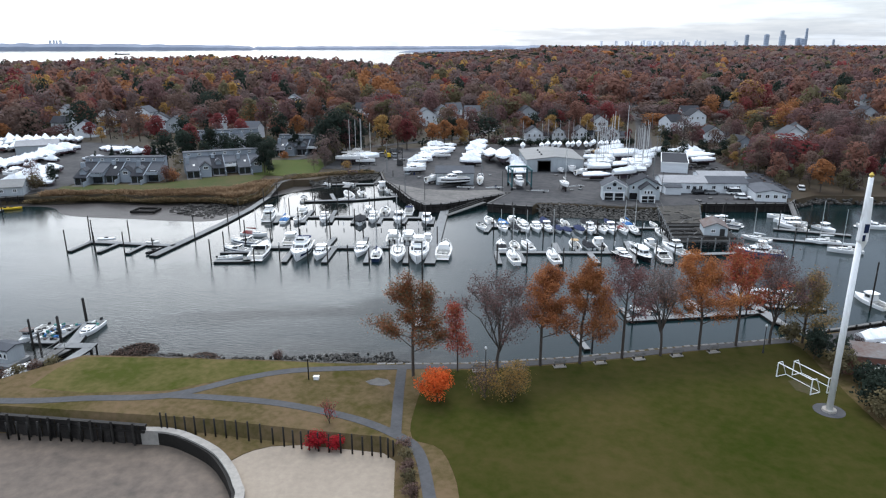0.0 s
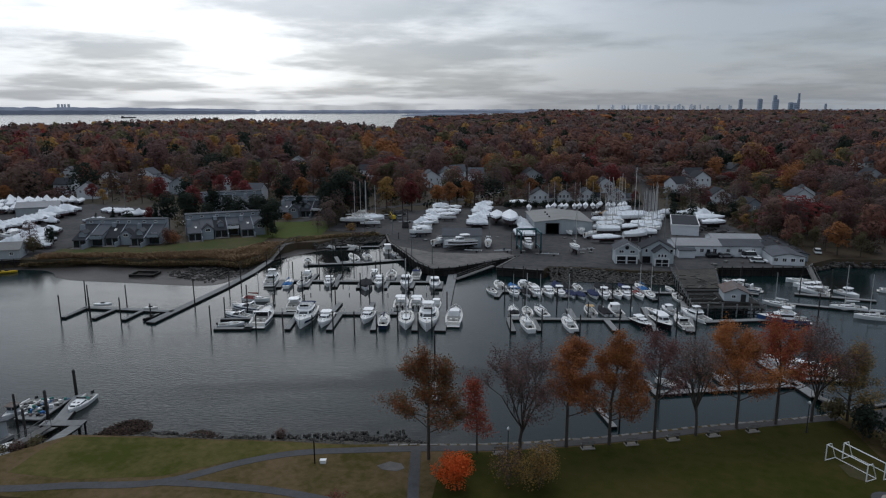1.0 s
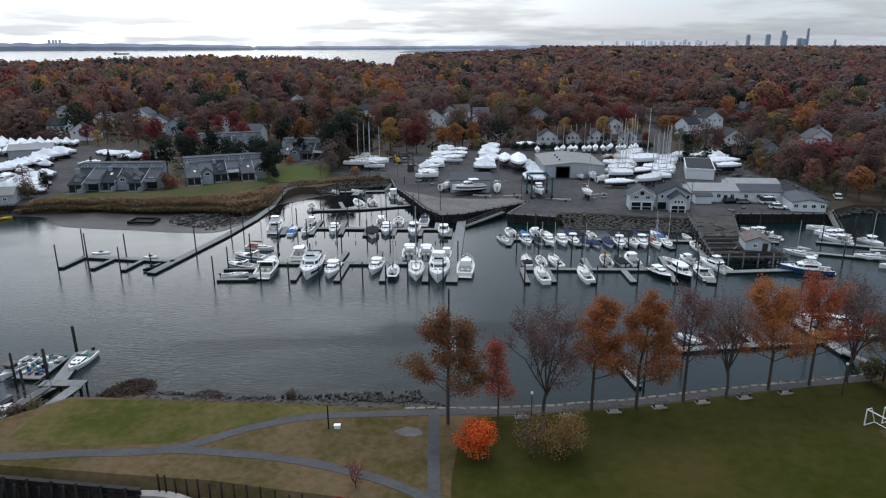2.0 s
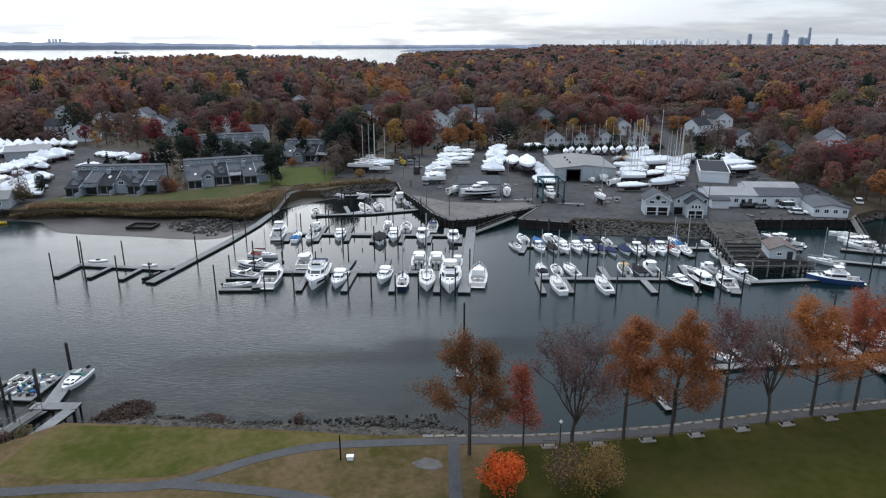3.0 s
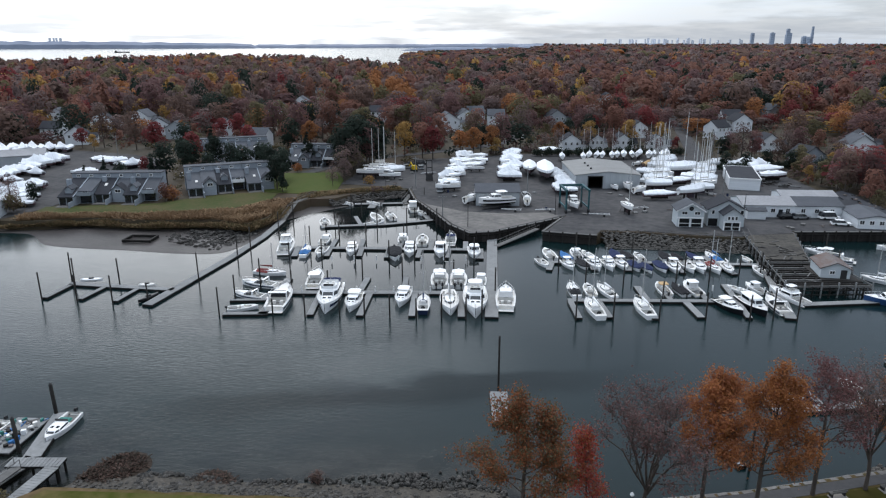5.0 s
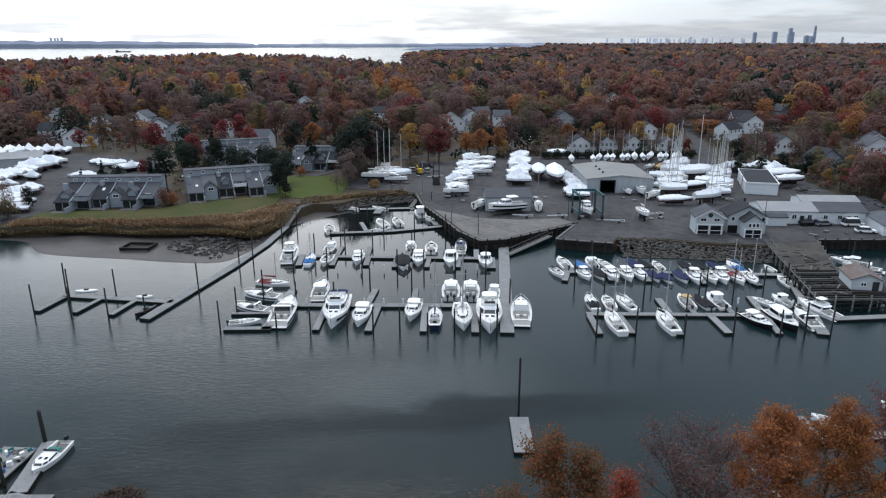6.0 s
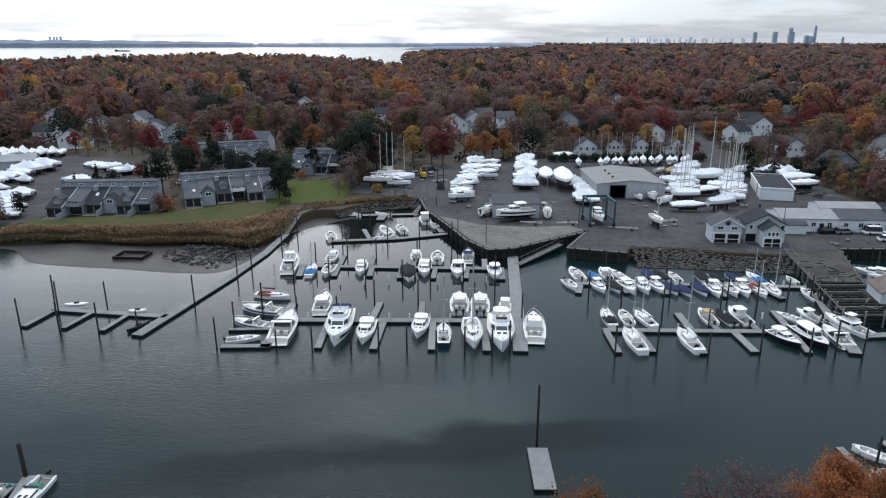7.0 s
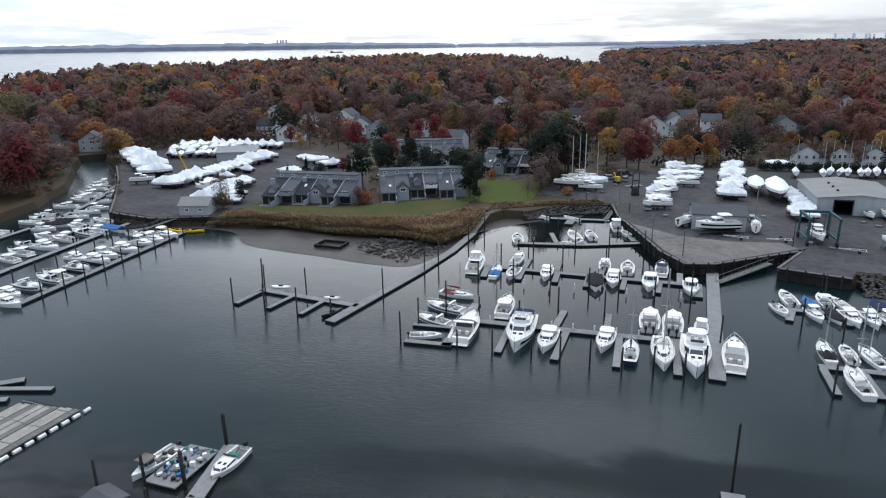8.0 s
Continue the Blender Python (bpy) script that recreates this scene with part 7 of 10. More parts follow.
def boat_house(x, y, w, d, label, kind):
    t = thing("boat_house", label, "building", pose(x, y, Y, 0, 0, -6))
    wall, roof = M_BLUEGREY, ROOFS["grey" if kind == 0 else "dark"]
    f = -d / 2
    if kind == 0:
        gable_block(t, 0, 0, w, d, 4.2, 1.7, wall, roof, "y", 0.5)
        for e in (-1, 1):
            # the bay is a flat panel on the wall, its shade painted
            flat_part(t, "boat_bay", e * 1.45 - 1.15, e * 1.45 + 1.15, f - 0.01, 0.1, 2.1, M_DARK, 0.05, "flat dark panel for the shade of an open bay")
            part("bay_rail", Shape().box((e * 1.45, f - 0.07, 0.95), (2.3, 0.08, 0.12)), M_TRIM, t)
            window(t, e * 1.5, f - 0.03, 3.5, 1.3, 0.8, -90)
        part("fan_window", Shape().tube((0, f - 0.05, 4.6), (0, f + 0.02, 4.6), 0.55, n=16), M_TINT, t)
        part("belt_course", Shape().box((0, f - 0.06, 2.35), (w, 0.14, 0.3)), M_TRIM, t)
        for xx in (-2.75, 0, 2.75):
            part("pilaster", Shape().box((xx, f - 0.06, 1.1), (0.22, 0.14, 2.2)), M_TRIM, t)
        for e in (-1, 1):
            part("rake_board", Shape().add([(0, f - 0.52, 5.75), (e * (w / 2 + 0.5), f - 0.52, 3.75), (e * (w / 2 + 0.5), f - 0.52, 4.05), (0, f - 0.52, 6.06)] + [(0, f - 0.46, 5.75), (e * (w / 2 + 0.5), f - 0.46, 3.75), (e * (w / 2 + 0.5), f - 0.46, 4.05), (0, f - 0.46, 6.06)],
                 [(0, 1, 2, 3), (7, 6, 5, 4), (0, 4, 5, 1), (1, 5, 6, 2), (2, 6, 7, 3), (3, 7, 4, 0)]), M_TRIM, t)
    else:
        gable_block(t, 0, 1.6, w, d - 2.0, 4.3, 2.2, wall, roof, "y", 0.4)
        gable_block(t, 0.4, f + 0.6, 4.0, 3.4, 3.9, 1.5, wall, roof, "y", 0.4)
        ff = f + 0.6 - 1.7
        for e in (-1, 1):
            # flat panels again, dark in place of the openings' shade
            flat_part(t, "boat_bay", 0.4 + e * 0.9 - 0.75, 0.4 + e * 0.9 + 0.75, ff - 0.01, 0.1, 1.9, M_DARK, 0.05, "flat dark panel for the shade of an open bay")
            part("bay_rail", Shape().box((0.4 + e * 0.9, ff - 0.07, 0.9), (1.5, 0.08, 0.12)), M_TRIM, t)
            part("pilaster", Shape().box((0.4 + e * 1.85, ff - 0.07, 1.05), (0.25, 0.14, 2.1)), M_TRIM, t)
        for k in range(3):
            window(t, 0.4 - 0.85 + k * 0.85, ff - 0.03, 3.0, 0.6, 0.9, -90, cross=False)
        part("belt_course", Shape().box((0.4, ff - 0.06, 2.1), (4.0, 0.14, 0.25)), M_TRIM, t)
        g = -d / 2 + 2.6
        window(t, -3.2, g - 0.03, 3.6, 0.7, 1.0, -90, cross=False)
        window(t, 3.6, g - 0.03, 3.6, 0.8, 1.0, -90, cross=False)
        # side bay: a dark sheet for the shade of an opening
        flat_part(t, "boat_bay", -4.2, -2.0, g - 0.01, 0.1, 2.0, M_DARK, 0.05, "flat dark panel for the shade of an open bay")
    return t


boat_house(57.3, 193.6, 6.2, 5.6, "small white boathouse with twin bays and a fan window", 0)
boat_house(66.0, 192.8, 8.6, 8.4, "white two-gabled boathouse with a dark roof", 1)

shop = thing("workshop", "low grey workshop with a metal roof", "building", pose(11.7, 218.4, Y))
gable_block(shop, 0, 0, 12, 9.4, 3.7, 1.5, M_PALEWALL, M_ROOFGREY, "x", 0.3)
for k in range(4):
    window(shop, -4.2 + k * 2.8, -4.73, 1.8, 1.2, 0.9, -90)

office = thing("marina_office", "long white marina building with pale and dark roofs", "building", pose(86.5, 206.9, Y, 0, 0, -4))
gable_block(office, -5.6, -2, 13, 9.8, 3.1, 1.3, M_WHITEWALL, M_ROOFWHITE, "x", 0.3)
gable_block(office, 6.9, -2, 12, 9.6, 3.0, 1.25, M_WHITEWALL, M_ROOFGREY, "x", 0.3)
gable_block(office, 9.0, 7.6, 14.5, 7, 3.2, 0.9, M_WHITEWALL, M_ROOFWHITE, "x", 0.3)
gable_block(office, -9.4, -8.2, 4.6, 2.6, 2.2, 0.5, M_WHITEWALL, M_ROOFGREY, "x", 0.2)
for x in (-4.5, -0.8, 3.0, 6.4, 10.2):
    window(office, x, -6.93, 1.8, 1.1, 1.1, -90)
for x in (-2.6, 8.4):
    flat_part(office, "door", x - 0.5, x + 0.5, -6.9, 0.05, 2.1, M_TINT, 0.06)

annex = thing("marina_annex", "white wedge-roofed marina annex by the bulkhead", "building", pose(102.2, 194.4, Y, 0, 0, -10))
gable_block(annex, 0, 0, 8.4, 12, 2.4, 0.8, M_WHITEWALL, M_ROOFGREY, "y", 0.3)
gable_block(annex, -0.6, 9.5, 6.6, 7, 2.2, 0.7, M_WHITEWALL, M_ROOFDARK, "y", 0.25)
for k in range(4):
    window(annex, -3.3 + k * 2.2, -6.03, 1.5, 1.1, 1.0, -90)

flatroof = thing("flat_roofed_store", "white store building with a black flat roof", "building", pose(91.6, 244.6, Y, 0, 0, -17))
part("wall", Shape().box((0, 0, 1.7), (8.8, 23, 3.4)), M_WHITEWALL, flatroof)
part("roof", Shape().box((0, 0, 3.46), (9.1, 23.3, 0.12)), M_ROOFDARK, flatroof)
for sx, sy, cx, cy in ((9.2, 0.25, 0, -11.6), (9.2, 0.25, 0, 11.6), (0.25, 23.0, -4.5, 0), (0.25, 23.0, 4.5, 0)):
    part("fascia", Shape().box((cx, cy, 3.42), (sx, sy, 0.4)), M_TRIM, flatroof)

# ---- old pier ----
PIER_DECK = [(67.2, 183.6), (63.8, 165.4), (72.8, 164.6), (79.6, 185)]
pier_line = [(67.2, 183.6), (60.6, 148.4), (76.6, 148.8), (76.4, 160.4), (72.6, 164), (79.6, 185)]
pier = thing("old_pier", "old dark timber pier with a worn deck on piles", "pier")
part("deck", Shape().slab(PIER_DECK[::-1], 1.9, 2.28), material("patched_pier_deck", (0.085, 0.078, 0.066), (0.034, 0.032, 0.030), rough=0.9, scale=0.22, fine=1.4, contrast=(0.4, 0.62)), pier)
part("shed_deck", Shape().slab([(69.0, 152.2), (76.2, 151.6), (76.3, 160.6), (69.6, 161.0)], 1.95, 2.28), M_PILE, pier)
# the seaward half has lost its planks: bare beams on piles
for k in range(14):
    y = 148.8 + 1.22 * k
    x0, x1 = 60.7 + (y - 148.4) * 0.19, (76.3 if y < 160 else 76.3 - (y - 160) * 0.9)
    part("beam", Shape().box(((x0 + x1) / 2, y, 2.1), (x1 - x0, 0.26, 0.3)), M_PILE if k % 3 else M_CAP, pier)
for k in range(6):
    x = 62.4 + 2.5 * k
    part("beam", Shape().box((x, 156.4 - 0.1 * k, 1.86), (0.28, 15.4 - (2.5 if k == 5 else 0), 0.24)), M_WET, pier)
    for j in range(4):
        part("post", Shape().tube((x, 150.5 + 3.9 * j, -2.4), (x, 150.5 + 3.9 * j, 1.8), 0.17, n=6), M_WET, pier)
for a, b in zip(pier_line, pier_line[1:]):
    n = int(math.dist(a, b) / 1.5)
    for k in range(n):
        x, y = a[0] + (b[0] - a[0]) * k / n, a[1] + (b[1] - a[1]) * k / n
        part("post", Shape().tube((x, y, -2.4), (x, y, 2.1 + (0.9 if k % 2 == 0 else 0)), 0.16, n=6), M_WET if k % 2 else M_TIMBER, pier)
    for z in (0.6, 1.5):
        part("wale", Shape().tube((*a, z), (*b, z), 0.14, n=5), M_WET, pier)
    part("curb", Shape().tube((*a, 2.36), (*b, 2.36), 0.11, n=4), M_CAP, pier)
pier_shed = thing("pier_shed", "weathered pale shed with a rusty roof on the pier", "shed", pose(72.6, 156.4, 2.28, 0, 0, -12))
gable_block(pier_shed, 0, 0, 5.2, 6.6, 1.9, 1.1, M_BLUEGREY, M_RUST, "y", 0.3)
window(pier_shed, -0.6, -3.33, 1.1, 0.9, 0.7, -90)
flat_part(pier_shed, "door", 0.9, 2.0, -3.32, 0.02, 1.7, M_STEEL, 0.05)

rp = random.Random(61)
for k in range(46):
    x, y = rp.uniform(63.5, 73.5), rp.uniform(151, 178)
    if inside(x, y, PIER_DECK) or (inside(x, y, pier_line) and k % 2 and x < 68.5):
        part("loose_plank", Shape().box((x, y, 2.34 + 0.05 * (k % 3)), (rp.uniform(1.0, 3.4), 0.24, 0.09), rp.uniform(0, 3.1)), rp.choice((M_PILE, M_WET, M_CAP, M_WET)), pier)
lean_to = thing("lean_to_shed", "long low dark-roofed shed beside the annex", "shed", pose(108.2, 206.5, Y, 0, 0, -7))
gable_block(lean_to, 0, 0, 5.0, 26, 2.0, 0.6, M_SHINGLE, M_ROOFDARK, "y", 0.3)
for k in range(22):
    part("roof_scrap", Shape().box((rp.uniform(-2.2, 2.2), rp.uniform(-12, 12), 2.75), (rp.uniform(0.3, 1.6), rp.uniform(0.2, 0.6), 0.2), rp.uniform(0, 3.1)), rp.choice((M_ROOFGREY, M_RUST, M_WET, M_CAP)), lean_to)
lumber = thing("timber_stack", "dark heap of old timbers and jack stands", "clutter", pose(100.6, 240.5, Y, 0, 0, -50))
for k in range(22):
    part("timber", Shape().box((rp.uniform(-7, 7), rp.uniform(-3, 3), 0.2 + 0.22 * (k % 4)), (rp.uniform(1.2, 3.6), 0.3, 0.22), rp.uniform(-0.5, 0.5)), rp.choice((M_WET, M_WET, M_TIMBER)), lumber)

# ---- bulkheads and rock revetment ----
def bulkhead(line, top, label, cap=M_CAP):
    """Sheet-pile wall along a line: vertical ribs, wale and cap."""
    t = thing("bulkhead", label, "bulkhead", kind="structure")
    for a, b in zip(line, line[1:]):
        d = math.dist(a, b)
        turn = math.atan2(b[1] - a[1], b[0] - a[0])
        nx, ny = math.sin(turn), -math.cos(turn)
        s = Shape()
        n = max(1, int(d / 0.9))
        for k in range(n):
            u = (k + 0.5) / n
            s.box((a[0] + (b[0] - a[0]) * u + nx * (0.2 if k % 2 else 0.02), a[1] + (b[1] - a[1]) * u + ny * (0.2 if k % 2 else 0.02), (top - 2.4) / 2), (d / n, 0.14, top + 2.4), turn)
        part("sheet_piles", s, M_BULK, t)
        part("wale", Shape().box(((a[0] + b[0]) / 2 + nx * 0.36, (a[1] + b[1]) / 2 + ny * 0.36, top - 0.7), (d, 0.2, 0.28), turn), M_WET, t)
        part("cap", Shape().box(((a[0] + b[0]) / 2 + nx * 0.12, (a[1] + b[1]) / 2 + ny * 0.12, top + 0.06), (d + 0.2, 0.55, 0.16), turn), cap, t)
        for k in range(int(d / 2.7)):
            u = (k + 0.5) / max(1, int(d / 2.7))
            x, y = a[0] + (b[0] - a[0]) * u + nx * 0.5, a[1] + (b[1] - a[1]) * u + ny * 0.5
            part("fender_pile", Shape().tube((x, y, -2.4), (x, y, top + 0.45), 0.15, n=6), M_PILE, t)
    return t


bulkhead([(p[0], p[1]) for p in BULKHEAD], Y, "dark timber and sheet-pile bulkhead of the boatyard")
bulkhead([(80.4, 186.2), (105.3, 186.2), (109, 190.6)], Y, "dark bulkhead below the marina building")
bulkhead([(-199, 260), (-179.4, 238), (-159, 212.6), (-147, 196.6), (-144, 195.6), (-131, 193.1), (-117, 198.1)], Y, "dark bulkhead of the winter storage yard")
bulkhead([(63.5, 95.2), (79, 100), (110, 104)], 3.0, "dark timber bulkhead beside the park")
bulkhead([(-78, 72.6), (-46, 72.4), (-27.2, 69.8)], 2.75, "dark weathered bulkhead below the lawn", M_WET)


def rock_mesh(seed, r):
    rd = random.Random(seed)
    bm = bmesh.new()
    bmesh.ops.create_icosphere(bm, subdivisions=1, radius=r)
    for v in bm.verts:
        v.co *= rd.uniform(0.55, 1.25)
        v.co.z *= 0.7
    me = bpy.data.meshes.new("rock")
    bm.to_mesh(me)
    bm.free()
    me.materials.append(M_ROCK)
    return me


ROCK_MESHES = [rock_mesh(k, 0.5) for k in range(6)]
revetment = thing("rock_revetment", "sloping revetment of dark angular rocks", "revetment", kind="structure")
rr = random.Random(21)
for a, b in zip(ROCKS[1:], ROCKS[2:]):
    n = int(math.dist(a, b) / 1.3)
    for k in range(n):
        for j in range(7):
            u, w = (k + rr.random()) / n, (j + rr.uniform(0, 0.9)) / 7
            ob = part("rock", rr.choice(ROCK_MESHES), None, revetment)
            ob.matrix_local = pose(a[0] + (b[0] - a[0]) * u, a[1] + (b[1] - a[1]) * u - 7.0 * w + 0.6, Y - 0.1 - (Y + 0.1) * w, rr.uniform(-25, 25), rr.uniform(-25, 25), rr.uniform(0, 360))
            ob.scale = (rr.uniform(0.5, 1.15), rr.uniform(0.5, 1.05), rr.uniform(0.5, 1.0))


def scatter_rocks(name, label, line, width, count, z0, z1, size, seed):
    """Loose shore rocks as one stuff object."""
    rd = random.Random(seed)
    s = Shape()
    seg = list(zip(line, line[1:]))
    lens = [math.dist(a, b) for a, b in seg]
    for _ in range(count):
        a, b = rd.choices(seg, lens)[0]
        u, w = rd.random(), rd.random() ** 1.6
        d = math.dist(a, b)
        nx, ny = -(b[1] - a[1]) / d, (b[0] - a[0]) / d
        c = (a[0] + (b[0] - a[0]) * u + nx * width * w, a[1] + (b[1] - a[1]) * u + ny * width * w, z0 + (z1 - z0) * w)
        r = size * rd.uniform(0.5, 1.3)
        p = [(c[0] + r * rd.uniform(0.6, 1.1) * math.cos(t), c[1] + r * rd.uniform(0.6, 1.1) * math.sin(t), c[2] + zz * r) for zz in (-0.5, 0.25) for t in (0.3, 1.5, 2.8, 4.1, 5.3)]
        p.append((c[0], c[1], c[2] + 0.55 * r))
        s.add(p, [(k, (k + 1) % 5, 5 + (k + 1) % 5, 5 + k) for k in range(5)] + [(5 + k, 5 + (k + 1) % 5, 10) for k in range(5)])
    return tagged(new(name, s.mesh(name, M_ROCK)), label, "rocks", kind="stuff")


scatter_rocks("shore_rocks", "loose dark weedy rocks along the park shore", [(-0.5, 86.2), (-5.5, 86.6), (-15, 87.6), (-26, 88.3), (-36, 89.0), (-43.6, 89.6)][::-1], 4.0, 900, 0.6, 0.1, 0.26, 5)
scatter_rocks("shore_rocks", "dark rocks at the foot of the park wall", [(0, 86.8), (7.2, 87.0), (16.7, 88.0), (26.6, 89.7), (41, 92.5), (53, 94.6), (61, 96)], 1.2, 420, 0.35, 0.0, 0.28, 6)
scatter_rocks("shore_rocks", "small dark rocks filling the revetment", [(34.5, 180.2), (45, 179.4), (56, 177.4), (66, 175.6)], 8.2, 1500, 0.0, 2.25, 0.42, 9)
scatter_rocks("shore_rocks", "dark rocks along the basin bank", [(-13.8, 234), (-20, 231.5), (-30, 227), (-35, 221)], -2.6, 420, 0.4, 2.0, 0.5, 7)
scatter_rocks("shore_rocks", "dark rocks along the eastern bank", [(108, 189), (118, 195), (140, 193), (175, 186)], 3.0, 400, 0.3, 2.0, 0.6, 8)

# ---- townhouses across the basin ----
def townhouse_row(x, y, turn, units, label, seed):
    """Joined shingled units with steep front roofs, glass doors, skylights and chimneys."""
    rd = random.Random(seed)
    t = thing("townhouses", label, "building", pose(x, y, 2.2, 0, 0, turn))
    def wedge(cx, y0, y1, w, z_low, z_high, name="unit_wall"):
        x0, x1 = cx - w / 2, cx + w / 2
        s = Shape().add([(x0, y0, 0), (x1, y0, 0), (x1, y1, 0), (x0, y1, 0), (x0, y0, z_low), (x1, y0, z_low), (x1, y1, z_high), (x0, y1, z_high)],
                        [(0, 1, 5, 4), (1, 2, 6, 5), (2, 3, 7, 6), (3, 0, 4, 7)])
        part(name, s, M_SHINGLE, t)
        k = (z_high - z_low) / (y1 - y0)
        a = [(x0 - 0.2, y0 - 0.4, z_low - 0.4 * k), (x1 + 0.2, y0 - 0.4, z_low - 0.4 * k), (x1 + 0.2, y1 + 0.15, z_high + 0.15 * k), (x0 - 0.2, y1 + 0.15, z_high + 0.15 * k)]
        r = Shape().add(a + [(p[0], p[1], p[2] + 0.2) for p in a], [(3, 2, 1, 0), (4, 5, 6, 7), (0, 1, 5, 4), (1, 2, 6, 5), (2, 3, 7, 6), (3, 0, 4, 7)])
        part("roof", r, M_ROOFGREY if rd.random() < 0.5 else M_ROOFDARK, t)
        return k
    w = 8.5
    for i in range(units):
        cx = (i - (units - 1) / 2) * w
        off = (-2.0, 1.0, -0.8)[i % 3] + rd.uniform(-0.6, 0.6)
        high = 5.5 + rd.uniform(-0.3, 0.3)
        k = wedge(cx - 1.7, -5.0 + off, 3.2, 4.2, 2.5, high)
        wedge(cx + 2.3, -2.2 + off, 3.8, 3.9, 3.7 + rd.uniform(-0.3, 0.3), 5.7)
        if i % 2 == seed % 2:
            gable_block(t, cx + 2.4, -2.9 + off, 3.5, 3.0, 3.5, 1.5, M_SHINGLE, M_ROOFDARK, "y", 0.3)
        else:
            gable_block(t, cx - 1.6, -1.6 + off, 1.9, 3.6, 4.3, 0.8, M_SHINGLE, M_ROOFGREY, "y", 0.2)
        # party wall that steps above the roofs
        x0 = cx + 0.36
        fin = Shape().add([(x0 - 0.15, -5.4 + off, 0), (x0 + 0.15, -5.4 + off, 0), (x0 + 0.15, 3.6, 0), (x0 - 0.15, 3.6, 0), (x0 - 0.15, -5.4 + off, 2.7), (x0 + 0.15, -5.4 + off, 2.7), (x0 + 0.15, 3.6, high + 0.5), (x0 - 0.15, 3.6, high + 0.5)],
                          [(0, 1, 5, 4), (1, 2, 6, 5), (2, 3, 7, 6), (3, 0, 4, 7), (4, 5, 6, 7)])
        part("party_wall", fin, M_SHINGLE, t)
        part("rear_wall", Shape().box((cx, 5.0, 3.55), (w - 0.1, 3.6, 7.1)), M_SHINGLE, t)
        part("rear_roof", Shape().box((cx, 5.0, 7.2), (w + 0.1, 3.9, 0.2)), M_ROOFGREY, t)
        for e in (-2.4, 1.2):
            window(t, cx + e, 3.17, 6.5, 0.9, 0.7, -90)
        for e in (-2.75, -0.75):
            flat_part(t, "glass_door", cx + e - 0.85, cx + e + 0.85, -5.02 + off, 0.2, 2.25, M_TINT, 0.06)
        window(t, cx + 2.4, -2.22 + off - (2.2 if i % 2 == seed % 2 else 0), 3.2, 1.5, 0.9, -90)
        flat_part(t, "glass_door", cx + 0.9, cx + 3.9, -2.22 + off, 0.2, 2.3, M_TINT, 0.06)
        part("balcony", Shape().box((cx + 2.4, -3.1 + off, 2.6), (3.6, 1.7, 0.15)).box((cx + 2.4, -3.92 + off, 3.05), (3.6, 0.08, 0.9)).box((cx + 4.2, -3.1 + off, 3.05), (0.08, 1.7, 0.9)), M_TRIM if i % 2 else M_SHINGLE, t)
        tilt = math.degrees(math.atan(k))
        part("skylight", Shape().box((0, 0, 0), (0.7, 1.2, 0.12)), M_CREAM, t, "pale-framed skylight").matrix_local = pose(cx - 1.2 - 0.8 * (i % 2), -1.0 + off, 2.5 + k * 4.0 + 0.26, tilt, 0, 0)
        part("chimney", Shape().box((cx - 3.1, 1.0 + off, 3.4), (1.4, 1.2, 6.0), 0, 0.8), M_SHINGLE, t)
        part("garden_wall", Shape().box((cx + 0.36, -7.0 + off, 0.8), (0.2, 3.2, 1.6)), M_SHINGLE, t)
        part("patio", Shape().box((cx - 1.6, -6.4 + off, 0.16), (4.6, 2.6, 0.12)), M_APRON, t)
    return t


townhouse_row(-98.2, 222.5, 3, 3, "grey shingled townhouses with steep roofs and chimneys", 1)
townhouse_row(-69.2, 236.6, 22, 3, "grey shingled townhouses beside a bright lawn", 4)
townhouse_row(-51.4, 278.6, -2, 2, "grey shingled townhouses with skylights above the lawn", 6)
townhouse_row(-85.0, 297.0, 20, 3, "grey shingled townhouses half hidden by trees", 8)

boat_shed = thing("dock_shed", "small pale shingled shed on the bulkhead", "shed", pose(-122.4, 201.6, Y, 0, 0, 14))
gable_block(boat_shed, 0, 0, 8.0, 6.4, 2.6, 1.7, M_PALEWALL, M_ROOFMETAL, "x", 0.3)
for e in (-1.8, 1.8):
    window(boat_shed, e, -3.23, 1.5, 1.0, 0.9, -90)
long_shed = thing("storage_shed", "long pale grey storage shed among wrapped boats", "building", pose(-161.0, 284.6, Y, 0, 0, 23))
gable_block(long_shed, 0, 0, 15.5, 12, 3.4, 1.6, M_PALEWALL, M_ROOFWHITE, "x", 0.3)
# ---- travel lift, cars, yard clutter ----
lift = thing("travel_lift", "teal steel travel lift over a boat", "crane", pose(31.8, 208.6, Y, 0, 0, 4))
for ex in (-1, 1):
    for ey in (-1, 1):
        part("leg", Shape().box((ex * 3.0, ey * 3.6, 3.0), (0.4, 0.4, 6.0)), M_TEAL, lift)
        part("wheel", Shape().tube((ex * 3.0 - 0.25, ey * 3.6, 0.55), (ex * 3.0 + 0.25, ey * 3.6, 0.55), 0.55, n=14), M_OUTB, lift)
    part("top_beam", Shape().box((ex * 3.0, 0, 6.1), (0.5, 8.0, 0.5)), M_TEAL, lift)
    part("side_beam", Shape().box((ex * 3.0, 0, 1.5), (0.35, 7.4, 0.35)), M_TEAL, lift)
part("cross_beam", Shape().box((0, 3.6, 6.1), (6.4, 0.5, 0.6)), M_TEAL, lift)
